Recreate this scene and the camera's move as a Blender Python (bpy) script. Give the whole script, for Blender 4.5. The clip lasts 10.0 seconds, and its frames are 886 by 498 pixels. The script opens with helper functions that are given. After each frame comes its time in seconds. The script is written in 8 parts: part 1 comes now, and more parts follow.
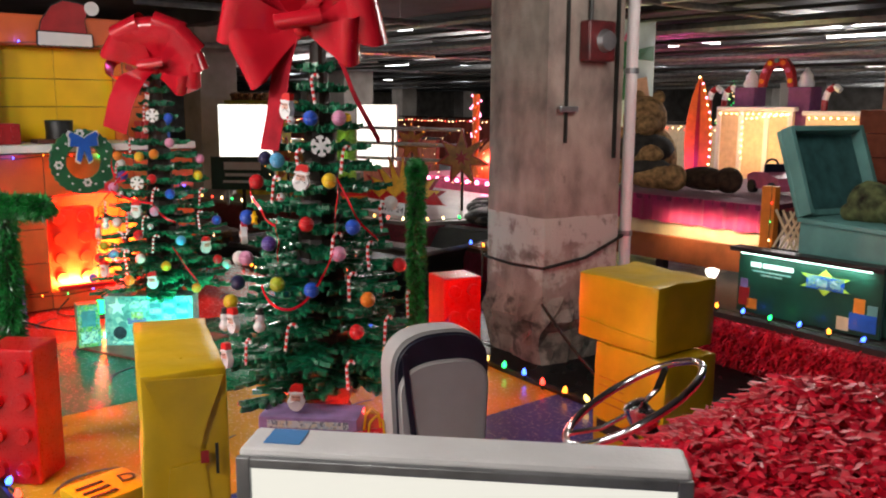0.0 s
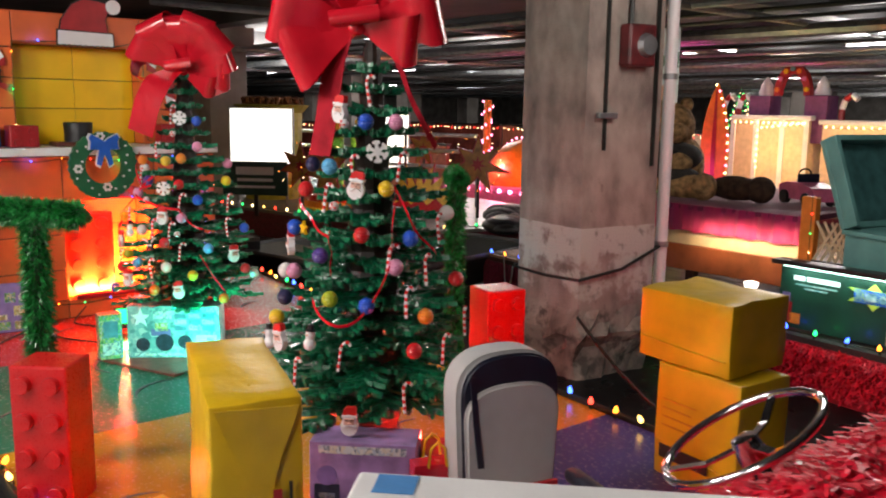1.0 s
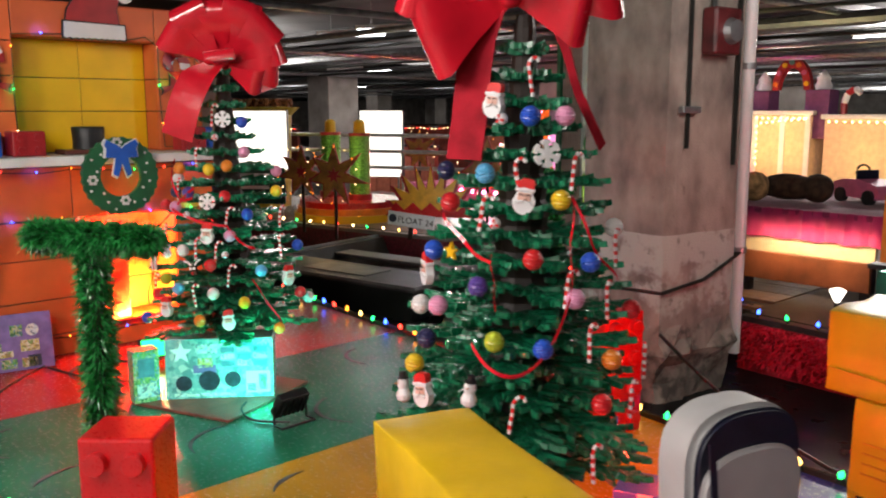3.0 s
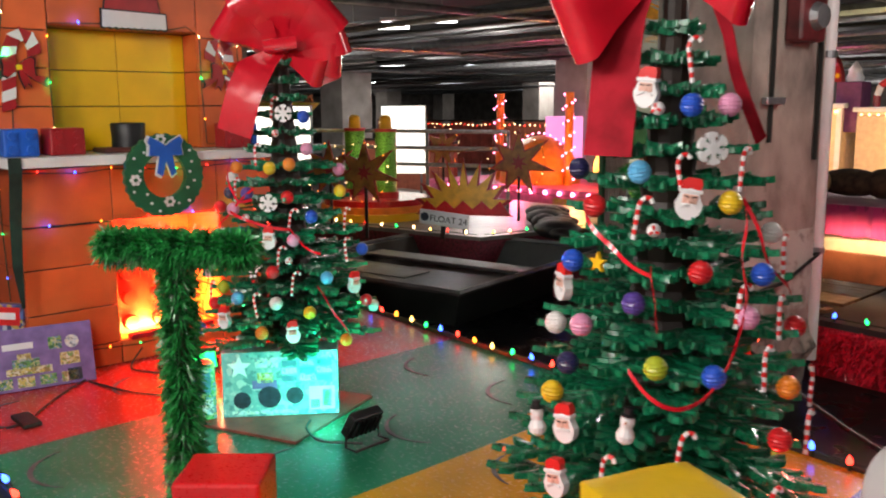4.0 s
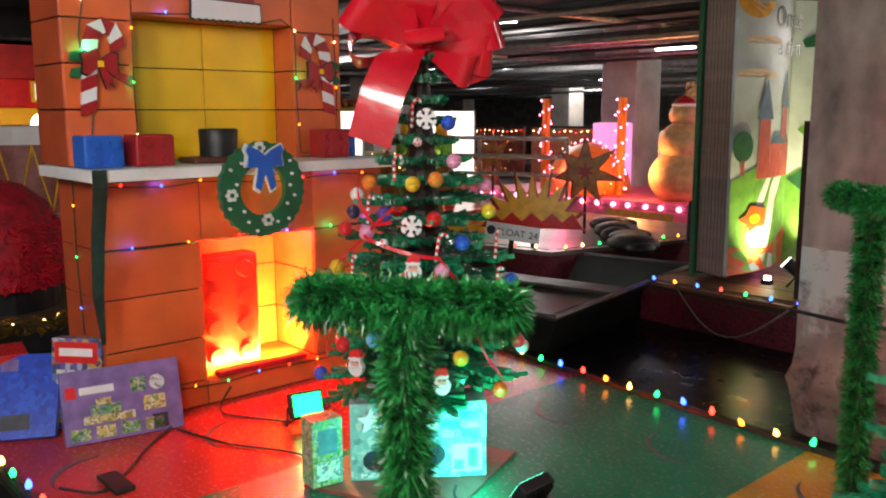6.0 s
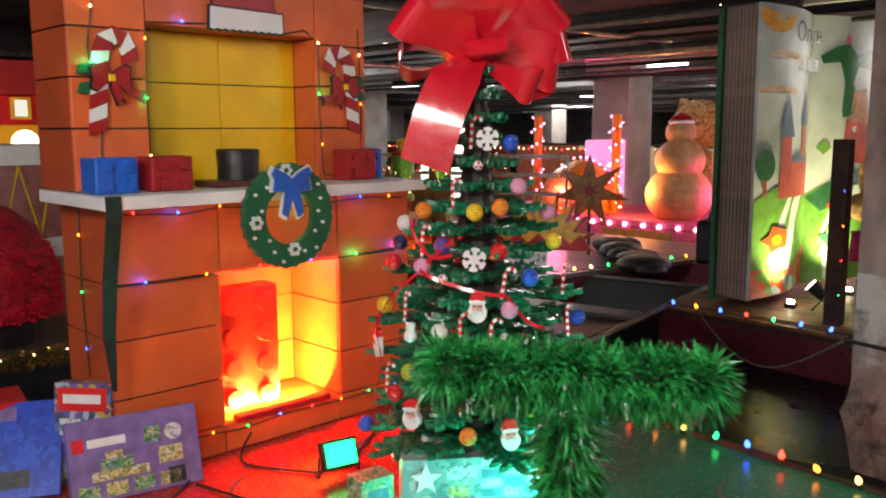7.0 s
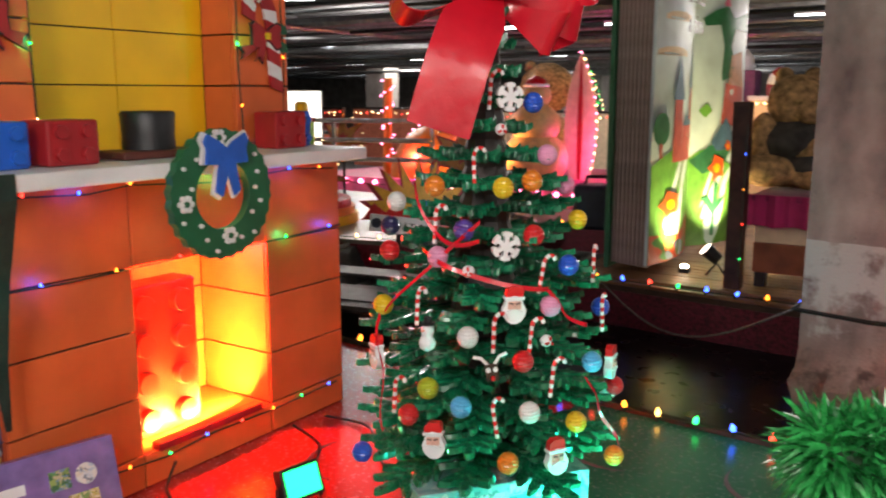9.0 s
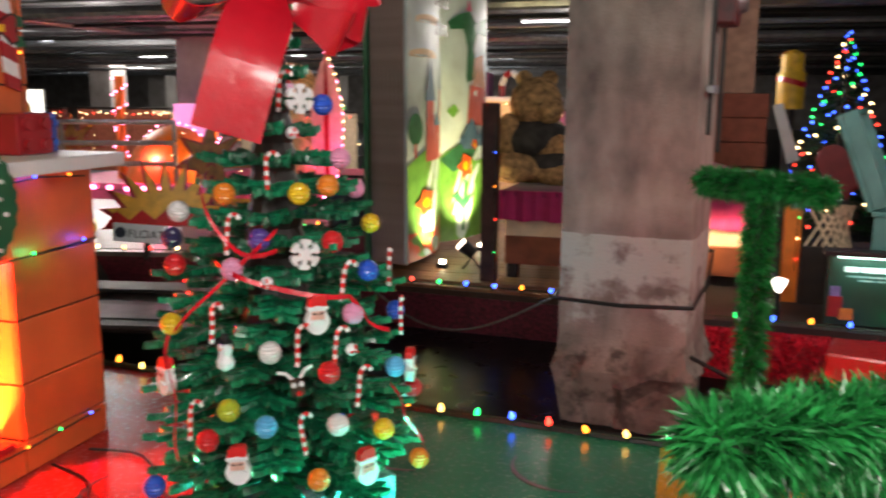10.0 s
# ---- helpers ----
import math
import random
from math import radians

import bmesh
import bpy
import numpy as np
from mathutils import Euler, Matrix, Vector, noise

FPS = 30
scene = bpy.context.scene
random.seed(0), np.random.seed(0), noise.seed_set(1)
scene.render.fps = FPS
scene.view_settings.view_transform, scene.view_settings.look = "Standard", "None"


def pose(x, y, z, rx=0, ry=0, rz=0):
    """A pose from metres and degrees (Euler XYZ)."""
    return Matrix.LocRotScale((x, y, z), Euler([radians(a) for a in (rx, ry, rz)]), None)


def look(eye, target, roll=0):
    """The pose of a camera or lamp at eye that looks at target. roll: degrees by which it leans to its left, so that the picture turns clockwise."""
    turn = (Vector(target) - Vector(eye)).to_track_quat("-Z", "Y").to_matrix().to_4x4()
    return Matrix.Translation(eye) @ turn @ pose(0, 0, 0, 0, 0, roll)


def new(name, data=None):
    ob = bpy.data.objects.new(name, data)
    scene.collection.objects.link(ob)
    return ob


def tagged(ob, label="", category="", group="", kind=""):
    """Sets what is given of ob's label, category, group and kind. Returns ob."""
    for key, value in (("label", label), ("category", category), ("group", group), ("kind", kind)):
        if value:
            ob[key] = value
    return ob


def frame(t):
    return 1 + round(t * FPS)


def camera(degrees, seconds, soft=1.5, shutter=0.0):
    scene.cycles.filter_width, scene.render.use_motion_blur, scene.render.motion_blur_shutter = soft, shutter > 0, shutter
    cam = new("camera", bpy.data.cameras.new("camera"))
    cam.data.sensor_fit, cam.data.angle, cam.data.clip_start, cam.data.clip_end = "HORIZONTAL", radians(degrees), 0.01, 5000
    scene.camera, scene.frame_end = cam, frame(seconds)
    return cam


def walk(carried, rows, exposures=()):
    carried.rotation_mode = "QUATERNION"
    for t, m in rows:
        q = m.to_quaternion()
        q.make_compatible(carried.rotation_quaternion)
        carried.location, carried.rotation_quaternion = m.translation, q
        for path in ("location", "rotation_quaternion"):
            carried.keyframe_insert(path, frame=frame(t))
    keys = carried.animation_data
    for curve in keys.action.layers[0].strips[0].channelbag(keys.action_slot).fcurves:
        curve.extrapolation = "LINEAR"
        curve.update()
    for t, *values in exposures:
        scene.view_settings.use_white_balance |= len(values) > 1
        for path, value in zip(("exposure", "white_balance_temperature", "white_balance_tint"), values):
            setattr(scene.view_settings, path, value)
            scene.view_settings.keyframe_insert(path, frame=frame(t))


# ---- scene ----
cam = camera(54.7, 10.0, soft=2.0, shutter=0.4)
PATH = [
    (0, (8.026, -2.107, 1.856), (6.509, -0.847, 1.519), 0.3),
    (0.5, (7.905, -2.096, 1.842), (6.383, -0.842, 1.512), 0.6),
    (1, (7.635, -2.163, 1.842), (6.12, -0.898, 1.519), 0.8),
    (1.5, (7.412, -2.201, 1.812), (5.909, -0.919, 1.495), 0.8),
    (2, (7.105, -2.175, 1.806), (5.63, -0.861, 1.496), 0.6),
    (2.5, (6.802, -2.216, 1.802), (5.346, -0.882, 1.488), 0.2),
    (4, (5.873, -2.306, 1.779), (4.421, -0.97, 1.452), -0.4),
    (4.5, (5.6, -2.319, 1.767), (4.14, -0.993, 1.432), -0.3),
    (5, (5.272, -2.368, 1.783), (3.809, -1.044, 1.454), -0.2),
    (5.5, (5.022, -2.358, 1.771), (3.555, -1.039, 1.446), -0.2),
    (7, (4.151, -2.326, 1.791), (2.727, -0.949, 1.514), -0.2),
    (7.5, (3.907, -2.373, 1.783), (2.527, -0.953, 1.498), -0.2),
    (8, (3.635, -2.312, 1.767), (2.31, -0.846, 1.456), -0.1),
    (8.5, (3.375, -2.271, 1.764), (2.135, -0.738, 1.432), -0.0),
    (9, (3.124, -2.279, 1.761), (2.035, -0.639, 1.404), 0.0),
    (9.5, (2.948, -2.299, 1.776), (2.112, -0.518, 1.418), 0.2),
    (10, (2.92, -2.283, 1.768), (2.37, -0.394, 1.412), 0.3),
]


walk(cam, [(t, look(e, g, r)) for t, e, g, r in PATH])


# ---- light ----
world = bpy.data.worlds.new("garage_air")
scene.world = world
world.use_nodes = True
world.node_tree.nodes["Background"].inputs[0].default_value = (0.55, 0.6, 0.7, 1)
world.node_tree.nodes["Background"].inputs[1].default_value = 0.02
scene.view_settings.exposure = 0.35


def lamp(kind, m, color, power, size=0.1, size_y=None, spot=60, blend=0.6):
    data = bpy.data.lights.new("light", kind)
    data.color, data.energy = color, power
    if kind == "AREA":
        data.size = size
        if size_y:
            data.shape, data.size_y = "RECTANGLE", size_y
    else:
        data.shadow_soft_size = size
    if kind == "SPOT":
        data.spot_size, data.spot_blend = radians(spot), blend
    ob = new("light", data)
    ob.matrix_world = m
    return ob


# garage light: first four are unseen fill lamps, the rest stand for far fluorescents
for fx, fy in ((7.5, -4.2), (4.6, -3.1), (2.6, -3.5), (4.9, 3.1), (-12.0, 8.5), (1.5, 11.0), (-10.0, 14.0), (-4.0, 19.0), (-16.0, 24.0), (-6.0, 30.0), (-16.0, 40.0), (-4.0, 40.0), (-30.0, 20.0)):
    lamp("POINT", pose(fx, fy, 3.0), (1.0, 0.92, 0.86), 250 if fy < 0 and fx < 4 else 165 if fy < 0 else 85 if fy < 5 else 380 if fy < 32 else 900, 0.5)
# fire glow in the hearth, colour flood before the presents, small flood behind the tree
lamp("AREA", look((-0.075, 0.40, 0.20), (-0.22, 0.38, 0.31)), (1.0, 0.52, 0.09), 46, 0.64, 0.05)
lamp("POINT", pose(-0.20, 0.60, 0.97), (1.0, 0.008, 0.010), 130, 0.04)
lamp("SPOT", look((2.28, 0.26, 0.14), (1.6, 0.35, 0.42)), (0.02, 0.95, 0.70), 36, 0.06, spot=140, blend=0.7)
lamp("SPOT", look((0.74, 0.24, 0.16), (1.6, 0.2, 0.5)), (0.12, 1.0, 0.42), 26, 0.04, spot=120, blend=0.6)
# red floods beneath and around the second tree
lamp("POINT", pose(4.60, 0.28, 0.30), (1.0, 0.03, 0.02), 20, 0.05)
lamp("POINT", pose(4.30, 1.28, 0.72), (1.0, 0.05, 0.02), 12, 0.05)
lamp("POINT", pose(4.35, -1.05, 0.36), (1.0, 0.04, 0.02), 4.5, 0.05)
# added spots without fixtures: red on the floor, pale teal and red on the pillar
lamp("SPOT", look((0.62, -0.2, 0.9), (0.7, -0.2, 0.0)), (1.0, 0.05, 0.06), 3, 0.1, spot=110, blend=0.9)
lamp("SPOT", look((0.9, 1.9, 0.15), (2.4, 3.3, 1.4)), (0.30, 0.75, 1.0), 24, 0.1, spot=75, blend=0.8)
lamp("SPOT", look((5.6, 3.9, 0.3), (3.0, 3.7, 1.6)), (1.0, 0.16, 0.18), 42, 0.1, spot=80, blend=0.8)


# ---- materials ----
def mat(name, color, rough=0.5, metal=0.0, var=0.15, scale=8.0, bump=0.15, fine=90.0, coat=0.0, alt=None, spread=0.0, sheen=0.0):
    m = bpy.data.materials.new(name)
    m.use_nodes = True
    nt = m.node_tree
    b = nt.nodes["Principled BSDF"]
    b.inputs["Metallic"].default_value = metal
    b.inputs["Coat Weight"].default_value = coat
    b.inputs["Sheen Weight"].default_value = sheen
    tc = nt.nodes.new("ShaderNodeTexCoord")
    big = nt.nodes.new("ShaderNodeTexNoise")
    big.inputs["Scale"].default_value, big.inputs["Detail"].default_value = scale, 6
    small = nt.nodes.new("ShaderNodeTexNoise")
    small.inputs["Scale"].default_value, small.inputs["Detail"].default_value = fine, 4
    nt.links.new(tc.outputs["Object"], big.inputs["Vector"])
    nt.links.new(tc.outputs["Object"], small.inputs["Vector"])
    ramp = nt.nodes.new("ShaderNodeValToRGB")
    dark = alt or tuple(c * (1 - 2 * var) for c in color)
    light = tuple(min(1, c * (1 + var)) for c in color)
    ramp.color_ramp.elements[0].position, ramp.color_ramp.elements[1].position = 0.3, 0.68
    ramp.color_ramp.elements[0].color = (*dark, 1)
    ramp.color_ramp.elements[1].color = (*light, 1)
    nt.links.new(big.outputs["Fac"], ramp.inputs["Fac"])
    last = ramp.outputs["Color"]
    if spread:
        info = nt.nodes.new("ShaderNodeObjectInfo")
        hsv = nt.nodes.new("ShaderNodeHueSaturation")
        span = nt.nodes.new("ShaderNodeMapRange")
        span.inputs["To Min"].default_value, span.inputs["To Max"].default_value = 1 - spread, 1 + spread
        nt.links.new(info.outputs["Random"], span.inputs["Value"])
        nt.links.new(span.outputs["Result"], hsv.inputs["Value"])
        nt.links.new(last, hsv.inputs["Color"])
        last = hsv.outputs["Color"]
    nt.links.new(last, b.inputs["Base Color"])
    rr = nt.nodes.new("ShaderNodeMapRange")
    rr.inputs["To Min"].default_value, rr.inputs["To Max"].default_value = max(0.02, rough - 0.12), min(1, rough + 0.12)
    nt.links.new(small.outputs["Fac"], rr.inputs["Value"])
    nt.links.new(rr.outputs["Result"], b.inputs["Roughness"])
    if bump:
        mix = nt.nodes.new("ShaderNodeMath")
        mix.operation = "ADD"
        nt.links.new(big.outputs["Fac"], mix.inputs[0])
        nt.links.new(small.outputs["Fac"], mix.inputs[1])
        bp = nt.nodes.new("ShaderNodeBump")
        bp.inputs["Strength"].default_value, bp.inputs["Distance"].default_value = bump, 0.01
        nt.links.new(mix.outputs[0], bp.inputs["Height"])
        nt.links.new(bp.outputs["Normal"], b.inputs["Normal"])
    return m


def picture(name, colors, scale=45.0, rough=0.35):
    """Printed card with many small patches of colour."""
    m = mat(name, colors[0], rough, var=0.1, bump=0.0, coat=0.3)
    nt = m.node_tree
    tc = nt.nodes.new("ShaderNodeTexCoord")
    cells = nt.nodes.new("ShaderNodeTexVoronoi")
    cells.inputs["Scale"].default_value = scale
    bend = nt.nodes.new("ShaderNodeTexNoise")
    bend.inputs["Scale"].default_value = scale * 0.4
    mixv = nt.nodes.new("ShaderNodeMix")
    mixv.data_type = "VECTOR"
    mixv.inputs[0].default_value = 0.06
    nt.links.new(tc.outputs["Object"], bend.inputs["Vector"])
    nt.links.new(tc.outputs["Object"], mixv.inputs[4])
    nt.links.new(bend.outputs["Color"], mixv.inputs[5])
    nt.links.new(mixv.outputs[1], cells.inputs["Vector"])
    sep = nt.nodes.new("ShaderNodeSeparateColor")
    nt.links.new(cells.outputs["Color"], sep.inputs[0])
    ramp = nt.nodes.new("ShaderNodeValToRGB")
    ramp.color_ramp.interpolation = "CONSTANT"
    while len(ramp.color_ramp.elements) < len(colors):
        ramp.color_ramp.elements.new(0.5)
    for k, c in enumerate(colors):
        ramp.color_ramp.elements[k].position = k / len(colors)
        ramp.color_ramp.elements[k].color = (*c, 1)
    nt.links.new(sep.outputs[0], ramp.inputs["Fac"])
    nt.links.new(ramp.outputs["Color"], nt.nodes["Principled BSDF"].inputs["Base Color"])
    return m


def glow(name, color, strength, base=None):
    m = bpy.data.materials.new(name)
    m.use_nodes = True
    b = m.node_tree.nodes["Principled BSDF"]
    b.inputs["Base Color"].default_value = (*(base or color), 1)
    b.inputs["Emission Color"].default_value = (*color, 1)
    b.inputs["Emission Strength"].default_value = strength
    b.inputs["Roughness"].default_value = 0.3
    return m


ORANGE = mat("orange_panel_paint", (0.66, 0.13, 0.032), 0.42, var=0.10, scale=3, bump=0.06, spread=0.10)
# panel orange with shade put into it, for sides, top and niche soffit
ORANGE_DARK = mat("orange_panel_shaded", (0.45, 0.075, 0.022), 0.5, var=0.12, scale=3, bump=0.06, spread=0.08)
YELLOW = mat("yellow_panel_paint", (0.80, 0.47, 0.006), 0.45, var=0.07, scale=3, bump=0.05, spread=0.05)
BLACK = mat("black_paint", (0.012, 0.012, 0.014), 0.45, var=0.3)
WHITE = mat("white_paint", (0.74, 0.74, 0.74), 0.4, var=0.06, scale=4)
RED = mat("red_plastic", (0.52, 0.008, 0.012), 0.3, var=0.10, coat=0.3, bump=0.05)
BLUE = mat("blue_plastic", (0.02, 0.12, 0.55), 0.32, var=0.10, coat=0.2, bump=0.05)
DARKRED = mat("dark_red_plastic", (0.36, 0.015, 0.02), 0.4, var=0.12, bump=0.05)
LEAF = mat("green_plastic_branch", (0.007, 0.17, 0.075), 0.28, var=0.35, scale=12, bump=0.05, coat=0.3, spread=0.3)
TRUNK = mat("dark_brown_plastic", (0.022, 0.012, 0.008), 0.5, var=0.3)
RIBBON = mat("red_foil_ribbon", (0.62, 0.010, 0.026), 0.22, var=0.10, scale=5, bump=0.22, fine=22, coat=0.6)
# darker ribbon for the tall tree's bow tails, their shade put into the colour
RIBBON_SHADED = mat("red_ribbon_shaded", (0.34, 0.008, 0.020), 0.75, var=0.2, scale=9, bump=0.1)
RIBBON_SHADED.node_tree.nodes["Principled BSDF"].inputs["Specular IOR Level"].default_value = 0.2
GARLAND = mat("green_tinsel", (0.022, 0.235, 0.05), 0.26, var=0.45, scale=25, bump=0.0)
GARLAND_DARK = mat("dark_green_core", (0.008, 0.05, 0.012), 0.6, var=0.3)
GOLDWRAP = mat("gold_wrapping_paper", (0.66, 0.42, 0.010), 0.33, var=0.12, scale=4, bump=0.4, fine=14)
CONCRETE_FAR = mat("plain_concrete", (0.30, 0.28, 0.26), 0.9, var=0.2, scale=1.5, bump=0.3)
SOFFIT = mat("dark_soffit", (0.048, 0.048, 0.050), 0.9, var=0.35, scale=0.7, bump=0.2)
STEEL = mat("grey_steel", (0.30, 0.31, 0.32), 0.4, metal=0.8, var=0.15)
CHROME = mat("chrome", (0.82, 0.83, 0.85), 0.08, metal=1.0, var=0.02, bump=0.0)
GREYVINYL = mat("grey_vinyl", (0.50, 0.50, 0.50), 0.5, var=0.06, scale=5, bump=0.2, fine=160)
NAVY = mat("navy_vinyl", (0.012, 0.016, 0.035), 0.45, var=0.15, bump=0.15)
TEAL = mat("teal_painted_wood", (0.13, 0.33, 0.31), 0.5, var=0.15, scale=3)
BOATGREEN = mat("dull_boat_paint", (0.02, 0.025, 0.022), 0.5, var=0.3, scale=2, bump=0.2)
ALU = mat("worn_aluminium", (0.12, 0.123, 0.127), 0.5, metal=0.4, var=0.25, scale=3)
MAGENTA = mat("magenta_cloth", (0.42, 0.012, 0.11), 0.8, var=0.18, scale=3, bump=0.3, sheen=0.3)
PLANK = mat("brown_deck_boards", (0.20, 0.095, 0.045), 0.5, var=0.25, scale=5, bump=0.3, spread=0.25)
FUR = mat("tan_fur", (0.54, 0.32, 0.14), 0.95, var=0.35, scale=14, bump=1.0, fine=120)
FURDARK = mat("dark_brown_fur", (0.06, 0.035, 0.02), 0.95, var=0.35, scale=14, bump=1.0, fine=120)
CREAM = mat("cream_board", (0.70, 0.55, 0.36), 0.6, var=0.08)
PURPLE = mat("purple_board", (0.16, 0.05, 0.14), 0.6, var=0.12)
CABLE = mat("black_cable", (0.008, 0.010, 0.008), 0.5, var=0.2, bump=0)
GREENWIRE = mat("dark_green_wire", (0.008, 0.030, 0.010), 0.5, var=0.2, bump=0)
ROPE = mat("old_rope", (0.16, 0.14, 0.12), 0.9, var=0.3, scale=40, bump=0.6)
CARDBLACK = mat("black_ink", (0.02, 0.018, 0.012), 0.6, var=0.1, bump=0)
GREEN = mat("green_board", (0.01, 0.115, 0.045), 0.5, var=0.12, bump=0.08)
FOAM = mat("orange_board", (0.78, 0.22, 0.02), 0.5, var=0.1)
PINK = mat("pink_paint", (0.70, 0.16, 0.30), 0.5, var=0.1)
BRICKRED = mat("brick_red_board", (0.36, 0.10, 0.055), 0.7, var=0.15)
BULBS = {
    "red": glow("red_bulb_glass", (1.0, 0.035, 0.02), 6), "amber": glow("amber_bulb_glass", (1.0, 0.26, 0.02), 5),
    "yellow": glow("yellow_bulb_glass", (1.0, 0.55, 0.12), 5), "green": glow("green_bulb_glass", (0.02, 1.0, 0.16), 4),
    "blue": glow("blue_bulb_glass", (0.035, 0.10, 1.0), 7), "warm": glow("warm_bulb_glass", (1.0, 0.62, 0.28), 9),
    "pink": glow("pink_bulb_glass", (1.0, 0.22, 0.42), 9)}
TUBE = glow("fluorescent_tube", (0.95, 0.97, 1.0), 9)
PANEL_LIT = glow("lit_white_acrylic", (1.0, 0.97, 0.86), 0.62, (0.22, 0.22, 0.19))


# ---- mesh helpers ----
def part(name, bm, material, parent, label="", m=None, smooth=False):
    mesh = bpy.data.meshes.new(name)
    bm.to_mesh(mesh)
    bm.free()
    mesh.materials.append(material)
    if smooth:
        mesh.shade_smooth()
        mesh.set_sharp_from_angle(angle=radians(48))
    return place(name, mesh, parent, label, m)


def place(name, mesh, parent, label="", m=None):
    ob = new(name, mesh)
    ob.parent = parent
    if m is not None:
        ob.matrix_basis = m
    if label:
        ob["label"] = label
    return ob


def thing(name, label, category, m=None, group="", kind=""):
    ob = new(name)
    ob.empty_display_size = 0.1
    if m is not None:
        ob.matrix_basis = m
    return tagged(ob, label, category, group, kind)


def box(bm, x0, y0, z0, x1, y1, z1, bevel=0.0, m=None):
    made = bmesh.ops.create_cube(bm, size=1)["verts"]
    for v in made:
        v.co = Vector(((x0 + x1) / 2 + v.co.x * (x1 - x0), (y0 + y1) / 2 + v.co.y * (y1 - y0), (z0 + z1) / 2 + v.co.z * (z1 - z0)))
    if m is not None:
        bmesh.ops.transform(bm, matrix=m, verts=made)
    if bevel:
        edges = list({e for v in made for e in v.link_edges})
        bmesh.ops.bevel(bm, geom=edges, offset=bevel, segments=2, affect="EDGES", profile=0.5)
    return bm


def cyl(bm, r0, r1, depth, m=None, seg=16, caps=True):
    made = bmesh.ops.create_cone(bm, cap_ends=caps, segments=seg, radius1=r0, radius2=r1, depth=depth)["verts"]
    if m is not None:
        bmesh.ops.transform(bm, matrix=m, verts=made)
    return bm


def ball(bm, r, m=None, seg=16, rings=10):
    made = bmesh.ops.create_uvsphere(bm, u_segments=seg, v_segments=rings, radius=r)["verts"]
    if m is not None:
        bmesh.ops.transform(bm, matrix=m, verts=made)
    return bm


def lathe(bm, profile, seg=24, m=None):
    rings = []
    for r, z in profile:
        rings.append([bm.verts.new((r * math.cos(2 * math.pi * k / seg), r * math.sin(2 * math.pi * k / seg), z)) for k in range(seg)])
    for a, b in zip(rings, rings[1:]):
        for k in range(seg):
            bm.faces.new((a[k], a[(k + 1) % seg], b[(k + 1) % seg], b[k]))
    bm.faces.new(rings[-1])
    bm.faces.new(rings[0][::-1])
    if m is not None:
        bmesh.ops.transform(bm, matrix=m, verts=[v for ring in rings for v in ring])
    return bm


def tube(bm, pts, r, seg=8, closed=False):
    """A round tube along points; r may be a number or one for each point."""
    pts = [Vector(p) for p in pts]
    n, rings = len(pts), []
    up = Vector((0, 0, 1))
    for i, p in enumerate(pts):
        a = pts[i - 1] if i or closed else p
        b = pts[(i + 1) % n] if i < n - 1 or closed else p
        d = (b - a).normalized()
        side = d.cross(up if abs(d.z) < 0.95 else Vector((0, 1, 0))).normalized()
        top = side.cross(d)
        rad = r[i] if isinstance(r, (list, tuple)) else r
        rings.append([bm.verts.new(p + rad * (math.cos(2 * math.pi * k / seg) * side + math.sin(2 * math.pi * k / seg) * top)) for k in range(seg)])
    for a, b in list(zip(rings, rings[1:])) + ([(rings[-1], rings[0])] if closed else []):
        for k in range(seg):
            bm.faces.new((a[k], a[(k + 1) % seg], b[(k + 1) % seg], b[k]))
    if not closed:
        bm.faces.new(rings[0][::-1])
        bm.faces.new(rings[-1])
    return bm


def prism(bm, outline, depth, m=None):
    """A flat board from an outline in x and z, depth along y."""
    front = [bm.verts.new((x, -depth / 2, z)) for x, z in outline]
    back = [bm.verts.new((x, depth / 2, z)) for x, z in outline]
    n = len(outline)
    bm.faces.new(front)
    bm.faces.new(back[::-1])
    for k in range(n):
        bm.faces.new((front[k], back[k], back[(k + 1) % n], front[(k + 1) % n]))
    bmesh.ops.recalc_face_normals(bm, faces=bm.faces[:])
    if m is not None:
        bmesh.ops.transform(bm, matrix=m, verts=front + back)
    return bm


def strip(bm, path, width, side, thick=0.004):
    """A ribbon along a path; side gives its width's direction at each point, or one for all."""
    rows = []
    pts = [Vector(p) for p in path]
    for i, p in enumerate(pts):
        s = Vector(side[i]) if isinstance(side, list) else Vector(side)
        w = width[i] if isinstance(width, list) else width
        d = (pts[min(i + 1, len(pts) - 1)] - pts[max(i - 1, 0)]).normalized()
        nrm = d.cross(s).normalized() * thick / 2
        s = s.normalized() * w / 2
        rows.append([bm.verts.new(p - s + nrm), bm.verts.new(p + s + nrm), bm.verts.new(p + s - nrm), bm.verts.new(p - s - nrm)])
    for a, b in zip(rows, rows[1:]):
        for k in range(4):
            bm.faces.new((a[k], a[(k + 1) % 4], b[(k + 1) % 4], b[k]))
    bm.faces.new(rows[0][::-1])
    bm.faces.new(rows[-1])
    return bm


def axis(a, b, z=0):
    """A frame with its origin at a and its x axis towards b, level."""
    return pose(a[0], a[1], z, 0, 0, math.degrees(math.atan2(b[1] - a[1], b[0] - a[0])))


